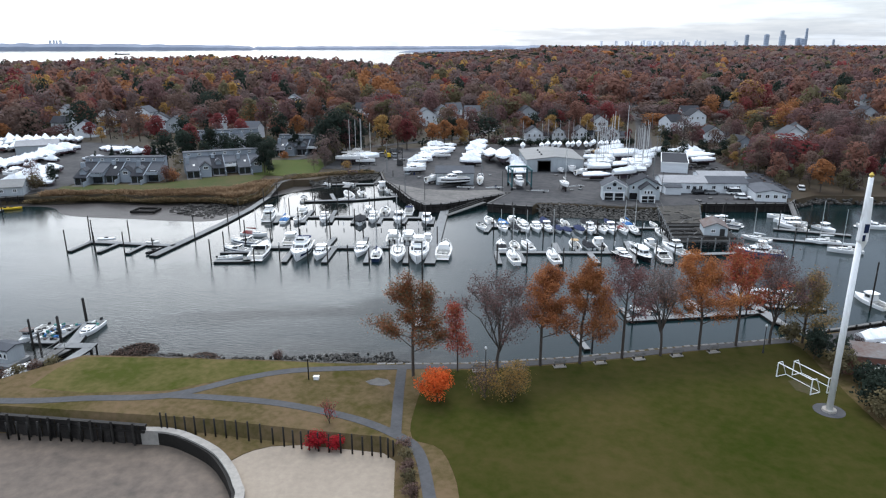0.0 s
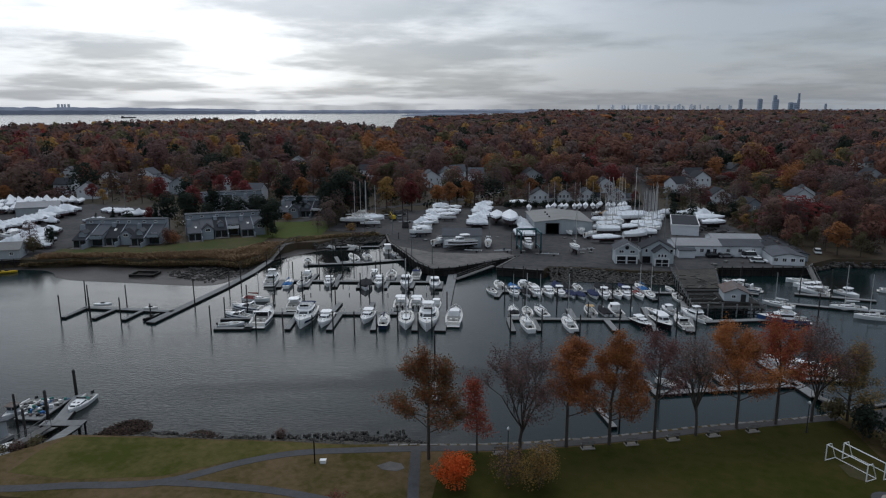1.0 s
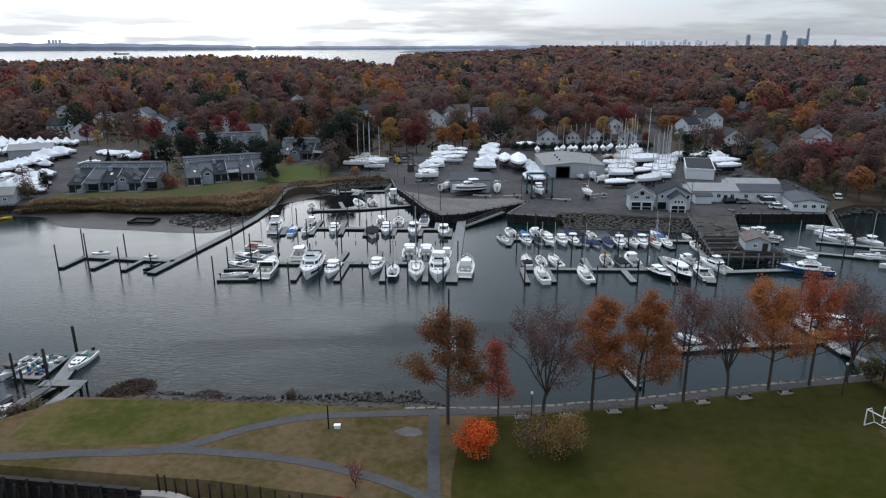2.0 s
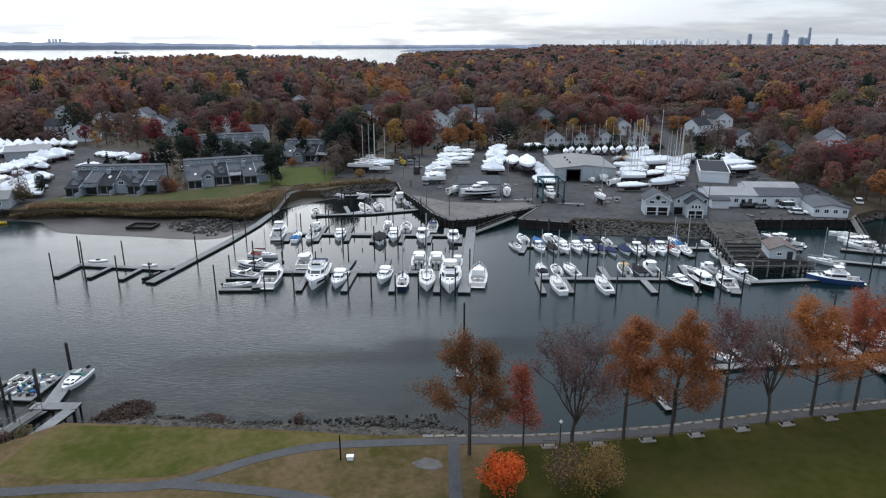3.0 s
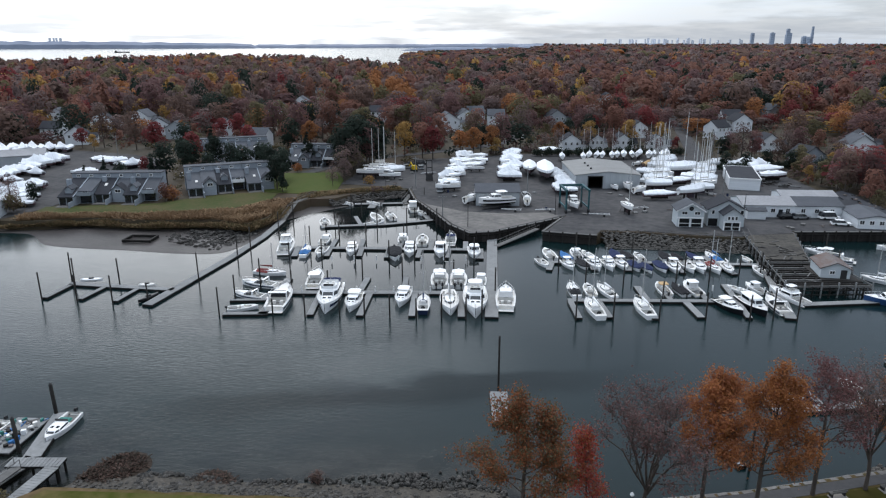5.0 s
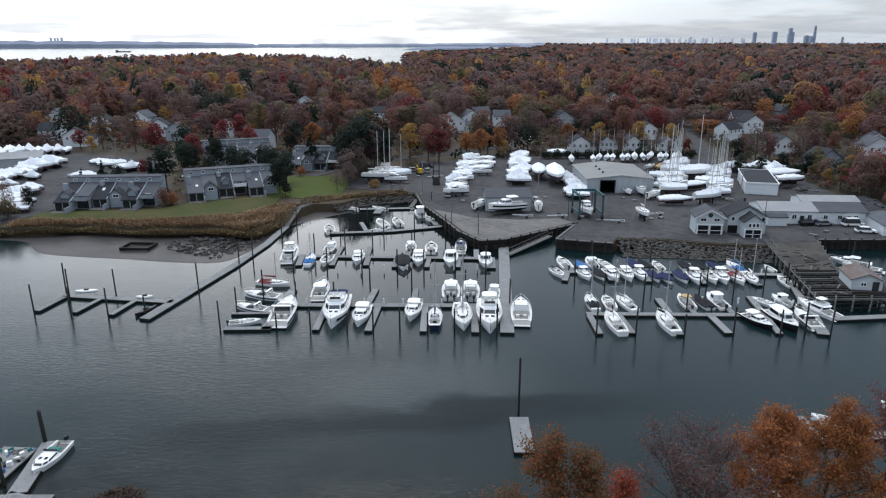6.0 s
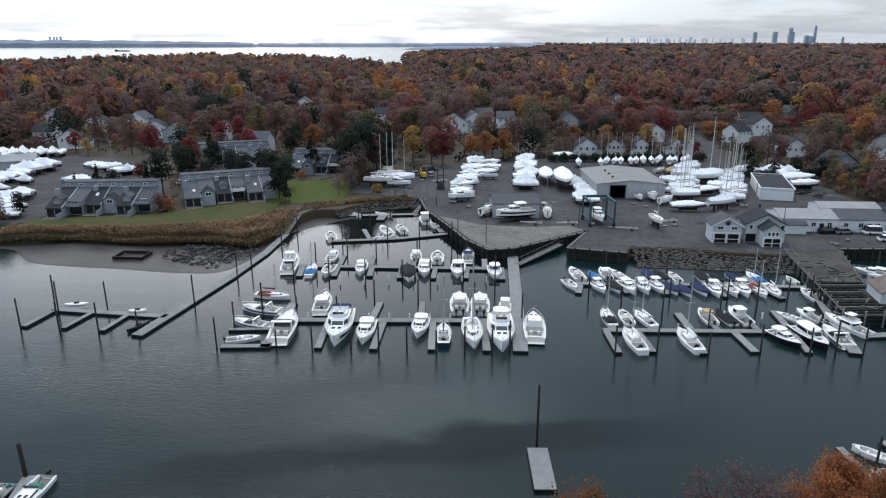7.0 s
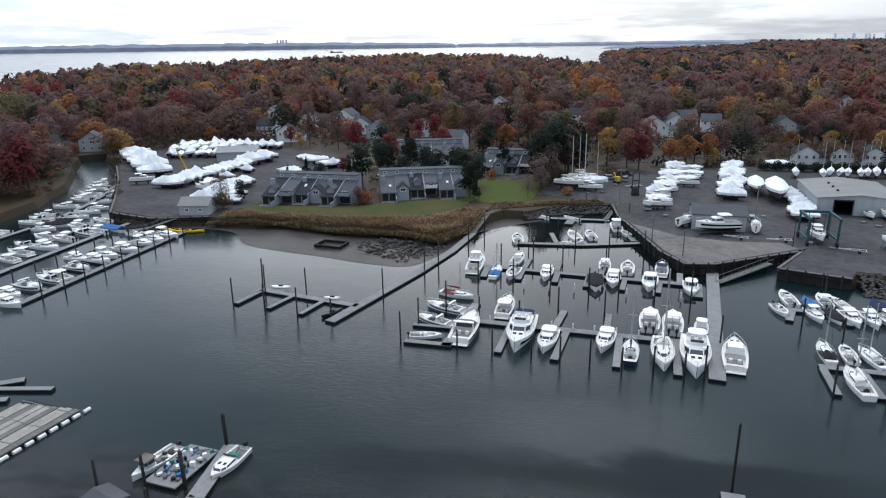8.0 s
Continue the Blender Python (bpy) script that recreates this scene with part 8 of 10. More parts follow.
for ey in (-1.6, 1.8):
    part("sling", Shape().box((-1.7, ey, 3.6), (0.05, 0.4, 5.0)).box((1.7, ey, 3.6), (0.05, 0.4, 5.0)).box((0, ey, 1.2), (3.4, 0.4, 0.05)), M_STEEL, lift)
tower = thing("hoist_frame", "tall dark steel hoist frame in the yard", "crane", pose(-7.9, 249, Y))
for ex in (-0.9, 0.9):
    part("leg", Shape().box((ex, 0, 3.4), (0.3, 0.4, 6.8)), M_STEEL, tower)
for z in (2.2, 4.4, 6.7):
    part("brace", Shape().box((0, 0, z), (2.0, 0.3, 0.3)), M_STEEL, tower)
part("cab", Shape().box((0, 0.6, 1.2), (2.4, 2.6, 1.6), 0, 0.85), M_STEEL, tower)


def car(x, y, turn, paint, label, van=False, z=Y):
    t = thing("car", label, "car", pose(x, y, z, 0, 0, turn))
    L, W, H = (5.0, 1.9, 1.95) if van else (4.5, 1.8, 1.45)
    part("body", Shape().loft([[(-L / 2, s * W / 2, 0.35), (-L / 2 + 0.05, s * W / 2, 0.85), (L / 2 - 0.1, s * W / 2, 0.80), (L / 2, s * W / 2, 0.35)] for s in (-1, 1)]), paint, t)
    k = 0.3 if van else 0.9
    part("cabin", Shape().loft([[(-L / 2 + 0.1, s * W * 0.48, 0.84), (-L / 2 + 0.3, s * W * 0.42, H), (L / 2 - 1.3 - k * 0.6, s * W * 0.42, H), (L / 2 - 0.9 - k * 0.1, s * W * 0.48, 0.82)] for s in (-1, 1)]), M_TINT, t, "dark glazed cabin")
    part("roof", Shape().box((-0.25 - k * 0.2, 0, H + 0.02), (L - 2.1 - k * 0.4, W * 0.82, 0.06)), paint, t)
    for ex in (-L * 0.31, L * 0.31):
        for ey in (-1, 1):
            part("wheel", Shape().tube((ex, ey * (W / 2 - 0.2), 0.33), (ex, ey * (W / 2 + 0.02), 0.33), 0.33, n=12), M_OUTB, t)
    for ey in (-1, 1):
        part("headlight", Shape().box((L / 2 - 0.02, ey * W * 0.36, 0.66), (0.08, 0.35, 0.16)), M_TRIM, t)
    return t


M_SILVER = material("silver_car_paint", (0.35, 0.36, 0.37), (0.3, 0.31, 0.32), rough=0.3, metal=0.5, bump=0)
car(95.0, 198.2, 0, M_GEL, "white passenger van parked by the office", True)
car(94.6, 192.0, -12, M_GEL, "white car parked by the bulkhead")
car(84.6, 199.0, 6, M_BLACKHULL, "black car parked by the office")
car(88.0, 198.6, 8, M_SILVER, "silver car parked by the office")
car(-90, 257, 20, M_GEL, "white car parked behind the townhouses", z=2.2)
car(-86.5, 256, 100, M_BLACKHULL, "black car parked behind the townhouses", z=2.2)
car(-106, 271, 10, M_BLACKHULL, "black car on the drive behind trees", z=2.2)
car(-11.5, 270, 100, M_SILVER, "silver car parked in the yard")
car(-4, 232, 80, M_SILVER, "grey car parked beside stored boats")
car(20.6, 225, 90, M_SILVER, "grey cart parked in the yard")
car(34, 350, 75, M_GEL, "white car on the residential lane", z=2.31)
car(37, 362, 75, M_SILVER, "silver car on the residential lane", z=2.31)
car(118, 205, 70, M_GEL, "white car parked beyond the annex", z=2.2)
car(-15.4, 277, 8, M_BLACKHULL, "black car parked behind the stored sloops")
car(-11.8, 279, 12, M_STEEL, "dark grey van parked behind the stored sloops", True)
car(-16.2, 271.5, 15, M_SILVER, "silver car parked behind the stored sloops")


def utility_pole(x, y, h=9.5):
    t = thing("utility_pole", "weathered timber utility pole with a crossarm", "pole", pose(x, y, Y), "utility poles")
    part("shaft", Shape().tube((0, 0, -0.2), (0, 0, h), 0.15, 0.10, 7), M_TIMBER, t)
    part("crossarm", Shape().box((0, 0, h - 0.7), (2.2, 0.12, 0.14)), M_TIMBER, t)


for x, y in ((78.4, 225), (90.5, 262), (103.5, 300), (113, 345), (-3.5, 201.5), (20.8, 222), (-70, 262), (-40, 300), (28, 340), (-128, 290), (-12, 240)):
    utility_pole(x, y, 9.5 if y > 215 else 6.0)


def yard_pole(x, y, h):
    t = thing("lamp_post", "tall slim steel yard lamp post", "lamp post", pose(x, y, Y))
    part("shaft", Shape().tube((0, 0, 0), (0, 0, h), 0.10, 0.06, 6), M_STEEL, t)
    part("lamp_head", Shape().box((0, -0.35, h), (0.3, 0.8, 0.12)), M_STEEL, t)


for x, y, h in ((2.7, 191.3, 5.5), (-20.6, 231, 5.0), (26, 203.4, 6.5), (72.6, 197.0, 7.0), (82, 245, 7.5)):
    yard_pole(x, y, h)
for k, (x, y) in enumerate(((47.5, 205), (50.2, 205.6), (30, 206), (24, 230), (0, 225), (14, 233), (61, 205), (-14, 262), (-11, 276), (48.8, 226))):
    t = thing("pallet_stack", "stack of grey timber pallets and blocks", "pallets", pose(x, y, Y, 0, 0, 37 * k))
    for j in range(2 + k % 3):
        part("pallet", Shape().box((0, 0, 0.09 + j * 0.17), (1.2, 1.0, 0.05)).box((-0.5, 0, 0.03 + j * 0.17), (0.1, 1.0, 0.11)).box((0.5, 0, 0.03 + j * 0.17), (0.1, 1.0, 0.11)).box((0, 0, 0.03 + j * 0.17), (0.1, 1.0, 0.11)), M_TIMBER, t)
rc = thing("excavator", "small yellow excavator in the yard", "excavator", pose(-13.6, 266, Y, 0, 0, 30))
part("tracks", Shape().box((-0.7, 0, 0.35), (0.4, 2.4, 0.7)).box((0.7, 0, 0.35), (0.4, 2.4, 0.7)), M_OUTB, rc)
part("cab", Shape().box((0, -0.2, 1.4), (1.4, 1.8, 1.4), 0, 0.85), M_YELLOW, rc)
part("boom", Shape().tube((0, 0.7, 1.3), (0, 2.4, 3.0), 0.16, n=5).tube((0, 2.4, 3.0), (0, 3.6, 1.2), 0.13, n=5), M_YELLOW, rc)
crane = thing("mobile_crane", "yellow mobile crane boom among wrapped boats", "crane", pose(-160.5, 250, Y, 0, 0, 20))
part("chassis", Shape().box((0, 0, 0.9), (2.2, 6, 1.0)), M_YELLOW, crane)
part("boom", Shape().tube((0, 0, 1.6), (-2.5, -1.0, 9.0), 0.35, 0.2, 5), M_YELLOW, crane)
for ey in (-2, 0, 2):
    for ex in (-1.1, 1.1):
        part("wheel", Shape().tube((ex - 0.2, ey, 0.45), (ex + 0.2, ey, 0.45), 0.45, n=10), M_OUTB, crane)


def kayak(x, y, turn, mat, label, L=5.2, z=0.06):
    t = thing("work_float", label, "pontoon", pose(x, y, z, 0, 0, turn))
    part("hull", Shape().loft([[(L / 2 * u, 0.55 * (1 - abs(u) ** 3) * c, 0.3 + 0.3 * s) for c, s in ((1, 0.5), (0.7, 1), (-0.7, 1), (-1, 0.5), (-0.6, -1), (0.6, -1))] for u in (-1, -0.8, -0.4, 0, 0.4, 0.8, 1)]), mat, t)
    part("seat", Shape().box((0, 0, 0.7), (0.9, 0.5, 0.3), 0, 0.8), M_OUTB, t)


for k in range(5):
    kayak(-122.5 + 1.5 * k, 190.5 - 0.5 * (k % 2), 10 + 4 * k, M_YELLOW, "yellow jet boat moored by the shed", 5.5)
kayak(-73.4, 157.5, 8, M_GEL, "white paddle board lying on the float", 4.2, 0.3)
kayak(-61.0, 154.4, 8, M_CREAM, "cream kayak lying on the float", 3.2, 0.3)
kayak(-58.3, 148.4, 64, M_OUTB, "black inflatable boat by the float", 4.8)

wreck = thing("timber_crib", "sunken dark timber crib on the mud", "crib", pose(-76.4, 187.8, 0.1, 0, 0, -4))
for c, s in (((0, -2.3, 0.35), (7, 0.35, 0.6)), ((0, 2.3, 0.35), (6, 0.35, 0.6)), ((-3.3, 0, 0.35), (0.35, 4.6, 0.6)), ((3.2, 0, 0.35), (0.35, 4.6, 0.6))):
    part("beam", Shape().box(c, s), M_WET, wreck)
heap = thing("driftwood_heap", "collapsed timbers and driftwood on the mud", "driftwood", pose(-60, 188, 0.2))
for k in range(26):
    a = rr.uniform(0, 3.1)
    x, y, l = rr.uniform(-7, 7), rr.uniform(-5, 5), rr.uniform(1.2, 3.4)
    part("timber", Shape().tube((x, y, rr.uniform(-0.1, 0.3)), (x + l * math.cos(a), y + l * math.sin(a), rr.uniform(0, 0.6)), rr.uniform(0.09, 0.2), n=5), M_WET, heap)

# western marina floats
for a, b, w in (((-117.5, 138), (-118.5, 189), 1.6), ((-137, 150), (-139, 197), 1.6), ((-147.5, 160), (-147, 196), 1.4), ((-161.0, 172), (-161.4, 189.5), 1.5), ((-161.4, 189.5), (-166.4, 207.6), 1.5), ((-166.4, 207.6), (-173.0, 224.5), 1.5), ((-173.0, 224.5), (-182.0, 240.0), 1.4), ((-182.0, 240.0), (-194.0, 253.5), 1.4), ((-139, 197.0), (-122, 189.5), 1.4)):
    dock(a, b, w)
for k in range(9):
    dock((-118 - 0.1 * k, 140 + 5.6 * k), (-127, 141 + 5.6 * k), 0.9)
    pile(-127.6, 141 + 5.6 * k, 3.6)
    pile(-116.4 - 0.1 * k, 142.5 + 5.6 * k, 3.4)
gangway((-130, 189), (-124.6, 196), 0.5, 2.35)
gangway((-188, 247), (-184.0, 242.4), 0.6, 2.35)


# shore-power posts along the floats
PEDESTAL = Shape().box((0, 0, 0.5), (0.22, 0.22, 1.0), 0, 0.9).mesh("body", M_TRIM)
PEDESTAL_TOP = Shape().box((0, 0, 1.06), (0.28, 0.28, 0.12), 0, 0.7).mesh("light_cap", M_CREAM)
for (ax, ay), (bx, by), n in (((-32, 151.3), (3, 150.9), 10), ((-30, 170.6), (4, 170.4), 7), ((37, 152.6), (62, 149.6), 8), ((30, 166.8), (62, 167.6), 6)):
    for k in range(n):
        u = (k + 0.5) / n
        ped = thing("power_pedestal", "small white shore-power post on the float", "pedestal", pose(ax + (bx - ax) * u, ay + (by - ay) * u, 0.42), "shore-power posts")
        part("body", PEDESTAL, None, ped)
        part("light_cap", PEDESTAL_TOP, None, ped)


# loose gear strewn about the yard
ry = random.Random(88)
def yard_gear(x, y, kind):
    turn = ry.uniform(0, 180)
    if kind == 0:
        t = thing("pallet_stack", "stack of grey timber pallets in the yard", "pallet", pose(x, y, Y + 0.01, 0, 0, turn))
        for k in range(ry.randint(2, 3)):
            part("pallet", Shape().box((0, 0, 0.08 + 0.16 * k), (1.2, 1.0, 0.12), ry.uniform(-0.1, 0.1)), M_CAP, t)
    elif kind == 1:
        t = thing("oil_drum", "dark blue steel drum in the yard", "drum", pose(x, y, Y + 0.01))
        part("body", Shape().tube((0, 0, 0), (0, 0, 0.88), 0.29, n=12), M_NAVY, t)
        part("rim", Shape().tube((0, 0, 0.86), (0, 0, 0.91), 0.31, n=12), M_STEEL, t)
    elif kind == 2:
        t = thing("boat_trailer", "empty galvanised boat trailer", "trailer", pose(x, y, Y, 0, 0, turn))
        for e in (-1, 1):
            part("rail", Shape().tube((e * 0.8, -2.4, 0.55), (e * 0.15, 3.0, 0.55), 0.07, n=5), M_ALU, t)
            part("wheel", Shape().tube((e * 1.0, -0.9, 0.33), (e * 1.2, -0.9, 0.33), 0.33, n=12), M_OUTB, t)
        for yy in (-2.2, -0.9, 0.8):
            part("cross_bar", Shape().box((0, yy, 0.55), (1.6, 0.1, 0.1)), M_ALU, t)
    else:
        t = thing("jack_stand", "rusty folded boat stands in a heap", "boat stand", pose(x, y, Y, 0, 0, turn))
        for k in range(6):
            part("leg", Shape().tube((ry.uniform(-0.7, 0.7), -0.6, 0.08 + 0.07 * k), (ry.uniform(-0.7, 0.7), 0.7, 0.12 + 0.07 * k), 0.05, n=5), M_RUST, t)


for k in range(44):
    spot = ry.choice(((10, 26, 206, 216), (28, 42, 196, 206), (40, 66, 202, 216), (-10, 0, 226, 246), (12, 18, 222, 240), (46, 62, 222, 230), (74, 80, 206, 232), (80, 98, 188, 195), (-22, -8, 240, 266), (94, 100, 236, 246)))
    yard_gear(ry.uniform(spot[0], spot[1]), ry.uniform(spot[2], spot[3]), k % 4)

# ---- park by the water ----
def park_tree(x, y, height, radius, leaf, n, size, seed, label, base=0.3, lean=0.0, second=None, thick=0.30):
    rg, rd = np.random.default_rng(seed), random.Random(seed)
    t = thing("tree", label, "tree", pose(x * 0.98, y - 1.9, 3.05, 0, lean, 0), "trees along the park wall")
    frame_shape, tips = vase_tree(rd, height, radius, height * base, thick * 0.72, 3 if leaf != TWIG else 5, 6 if leaf != TWIG else 7, leaf != TWIG)
    part("trunk", frame_shape, M_BARK, t, smooth=True)
    n = int(n * 6.4)
    q = tip_leaves(rg, tips, n, size * 0.52, 0.42)
    idx = np.where(rg.random(n) < (0.35 if second is not None else -1), 1, 0)
    part("crown", quads_mesh("crown", q, [LEAVES[leaf], LEAVES[second if second is not None else leaf]], idx), None, t)
    return t


park_tree(4.0, 83.4, 12.8, 4.3, OAK, 2600, 0.20, 101, "broad rust and olive oak by the path", 0.24, second=OLIVE)
park_tree(10.1, 84.8, 10.6, 1.25, MAPLE, 620, 0.19, 102, "slim crimson young tree by the wall", 0.2, second=OAK, thick=0.16)
park_tree(15.6, 85.0, 14.2, 5.0, TWIG, 1100, 0.20, 103, "nearly bare spreading tree with grey limbs", 0.26, second=MAUVE, thick=0.34)
park_tree(21.8, 86.4, 13.6, 3.6, OAK, 2300, 0.20, 104, "tall rust-orange tree by the wall", 0.3, second=AMBER)
park_tree(27.5, 87.0, 13.8, 4.0, AMBER, 2500, 0.20, 105, "full orange-brown tree by the wall", 0.2, second=OAK)
park_tree(33.9, 88.6, 13.6, 4.0, MAUVE, 900, 0.20, 106, "thin brown tree with few leaves", 0.35, second=MAUVE)
park_tree(39.7, 89.4, 13.0, 3.8, TWIG, 600, 0.18, 107, "bare grey tree by the wall", 0.32, second=BROWN)
park_tree(46.0, 91.4, 12.6, 4.8, AMBER, 2500, 0.20, 108, "broad bright orange tree by the wall", 0.3, second=OAK)
park_tree(52.0, 92.6, 13.4, 4.6, OAK, 1900, 0.20, 109, "rust-red tree by the wall", 0.32, second=MAPLE)
park_tree(57.4, 93.4, 13.6, 4.6, TWIG, 900, 0.20, 110, "half-bare brown tree by the wall", 0.32, second=MAUVE)
park_tree(62.5, 93.6, 10.0, 3.4, OLIVE, 1600, 0.20, 111, "olive-yellow tree by the bulkhead", 0.2, second=GOLD)


def shrub(x, y, h, r, leaf, n, size, seed, label, z=3.05, second=None):
    rg, rd = np.random.default_rng(seed), random.Random(seed)
    t = thing("shrub", label, "shrub", pose(x, y, z))
    frame_shape, tips = vase_tree(rd, h, r, h * 0.15, 0.08, 3, 6)
    part("stem", frame_shape, M_BARK, t)
    n = int(n * 1.8)
    q = np.concatenate([tip_leaves(rg, tips, n // 2, size * 0.8, 0.12 * r), leaf_cloud(rg, n - n // 2, h, r, h * 0.12, size * 0.8, 11, False, 0.3)[0]])
    idx = np.where(rg.random(n) < (0.3 if second is not None else -1), 1, 0)
    part("foliage", quads_mesh("foliage", q, [LEAVES[leaf], LEAVES[second if second is not None else leaf]], idx), None, t)


shrub(7.4, 74.4, 4.3, 2.3, VIVID, 1700, 0.16, 201, "small vivid orange maple on the lawn", second=VIVID)
shrub(16.6, 74.6, 5.2, 3.0, GOLD, 2200, 0.12, 202, "thin yellow-brown young tree on the lawn", second=OLIVE)
shrub(13.2, 75.4, 4.8, 2.6, BROWN, 700, 0.13, 203, "nearly bare young tree on the lawn", second=GOLD)
shrub(-6.6, 66.6, 1.9, 1.5, SCARLET, 700, 0.13, 204, "low crimson shrub below the fence", 1.6)
shrub(-4.2, 66.4, 1.7, 1.2, SCARLET, 500, 0.13, 205, "small crimson shrub below the fence", 1.6)
shrub(-5.4, 69.6, 3.0, 1.0, CRIMSON, 130, 0.12, 206, "thin red sapling by the path", 3.05)
rs = random.Random(31)
for k in range(14):
    x, y = 60.6 + rs.uniform(-1.2, 2.2), 91.5 - k * 2.6
    shrub(x, y, rs.uniform(3.0, 5.4), rs.uniform(1.6, 2.5), EVERGREEN if k % 4 else OLIVE, 420, 0.24, 220 + k, "dark evergreen hedge bush beside the field")
for k in range(9):
    shrub(-47.0 - 1.9 * k * 0.9, 86.0 - k * 1.25, 1.6, 1.3, BROWN if k % 2 else OLIVE, 220, 0.16, 250 + k, "low brown bank shrub above the floats", 2.2)
for k in range(5):
    shrub(3.6 + 0.3 * k, 65.2 - k * 2.0, 1.5, 1.1, OLIVE if k % 2 else BROWN, 240, 0.14, 270 + k, "low shrub between the path and the beach", 2.2)
shrub(-17.0, 93.2, 1.3, 1.1, BROWN, 260, 0.12, 282, "dry shore grass tuft at the water's edge", -0.1, second=TWIG)

# stone edge of the park
wall_line = [(-1.3, 85.0), (10.2, 85.05), (15.9, 85.5), (26.3, 86.9), (33.1, 88.3), (40.4, 89.9), (52.6, 91.9), (61.5, 93.8)]
park_wall = thing("park_wall", "low wall of pale stone blocks along the water", "wall", kind="structure")
part("wall_core", ribbon([(x, y + 0.22) for x, y in wall_line], 0.62, 2.98, 2.2), M_STONE, park_wall)
BLOCK = Shape().box((0, 0, 0), (1.2, 0.5, 0.46), 0, 0.88).mesh("stone", M_STONE)
for a, b in zip(wall_line, wall_line[1:]):
    d = math.dist(a, b)
    turn = math.degrees(math.atan2(b[1] - a[1], b[0] - a[0]))
    n = int(d / 1.25)
    for k in range(n):
        u = (k + 0.5) / n
        for j in range(3):
            ob = part("stone", BLOCK, None, park_wall)
            ob.matrix_local = pose(a[0] + (b[0] - a[0]) * (u + (0.4 / n if j % 2 else 0)), a[1] + (b[1] - a[1]) * u + 0.5 - j * 0.22 + rs.uniform(-0.07, 0.07), 2.08 + j * 0.42 + rs.uniform(-0.05, 0.03), rs.uniform(-4, 4), rs.uniform(-3, 3), turn + rs.uniform(-4, 4))
            ob.scale = (rs.uniform(0.72, 1.12), rs.uniform(0.8, 1.15), 1)

# curved concrete wall by the beach
curve = smooth_line([(-27.8, 70.1), (-24.8, 69.9), (-21.9, 68.7), (-17.8, 65.8), (-15.2, 62.6), (-13.5, 59.6), (-12.6, 57), (-12, 48), (-12, 30)], 6)
beach_wall = thing("sea_wall", "curved pale concrete sea wall beside the beach", "wall", kind="structure")
part("wall", ribbon(curve, 0.95, 2.1, 2.6), M_CONC, beach_wall)
part("weed_line", ribbon([(x - 0.62, y - 0.22) for x, y in curve], 0.36, 1.85, 1.9), M_WET, beach_wall, "dark weed at the wall's foot")

# timber posts along the bank
POST = Shape().tube((0, 0, -2.6), (0, 0, 1.1), 0.11, 0.10, 7).mesh("post", M_WET, True)
post_row = thing("post_fence", "row of dark timber posts on the bank", "fence")
posts = smooth_line([(-25.6, 70.4), (-21.3, 69.6), (-16.1, 68.6), (-10.3, 67.2), (-6.2, 66.2), (-1.1, 65.5), (2.4, 64.8)], 4)
for k, (x, y) in enumerate(posts):
    ob = part("post", POST, None, post_row)
    ob.location, ob.scale = (x, y, 2.9), (1.0, 1.0, rs.uniform(0.75, 1.15))
bulk_posts = thing("post_fence", "closely set dark timber posts above the flat", "fence")
for k in range(30):
    ob = part("post", POST, None, bulk_posts)
    ob.location, ob.scale = (-27.5 - 1.3 * k, 69.9 + 0.07 * k, 1.9), (1.1, 1.1, rs.uniform(0.6, 0.85))

# benches on pads
def bench(x, y, turn):
    t = thing("bench", "grey park bench on a pale concrete pad", "bench", pose(x, y, 3.12, 0, 0, turn), "benches facing the water")
    part("pad", Shape().box((0, 0, 0.03), (1.75, 0.85, 0.10)), M_CONC, t, "pale concrete pad")
    for k in range(3):
        part("seat_slat", Shape().box((0, -0.05 + 0.16 * k, 0.50), (1.7, 0.13, 0.05)), M_CAP, t)
    for k in range(2):
        part("back_slat", Shape().box((0, -0.2, 0.72 + 0.2 * k), (1.7, 0.05, 0.14)), M_CAP, t)
    for e in (-0.7, 0.7):
        part("leg", Shape().box((e, 0.1, 0.29), (0.08, 0.5, 0.42)), M_STEEL, t)


for x, y, a in ((12.8, 82.9, 4), (18.3, 83.3, 6), (24.0, 84.1, 8), (29.8, 85.1, 10), (35.5, 86.3, 11), (41.2, 87.4, 12), (46.9, 88.6, 12)):
    bench(x, y, a)


def park_lamp(x, y, h=4.0):
    t = thing("lamp_post", "black park lamp post with a white globe", "lamp post", pose(x, y, 3.1), "park lamps")
    part("shaft", Shape().tube((0, 0, 0), (0, 0, h), 0.08, 0.05, 8), M_STEEL, t)
    part("base", Shape().tube((0, 0, 0), (0, 0, 0.5), 0.16, 0.10, 8), M_STEEL, t)
    part("globe", Shape().loft([[(0.2 * r * math.cos(a), 0.2 * r * math.sin(a), h + 0.22 + z) for a in (math.pi * k / 4 for k in range(8))] for r, z in ((0.4, -0.2), (1, 0), (0.5, 0.2))]), M_TRIM, t)


park_lamp(13.6, 81.1)
park_lamp(53.9, 88.3)
post = thing("sign_post", "dark timber post standing beside a white box", "post", pose(-9.9, 80.5, 3.1))
part("shaft", Shape().tube((0, 0, -0.3), (0, 0, 3.0), 0.09, 0.08, 7), M_WET, post)
box = thing("junction_box", "small white utility box on the grass", "box", pose(-8.9, 80.6, 3.1))
part("body", Shape().box((0, 0, 0.2), (0.7, 0.5, 0.4), 0, 0.92), M_TRIM, box)
part("lid", Shape().box((0, 0, 0.42), (0.78, 0.58, 0.05)), M_TRIM, box)


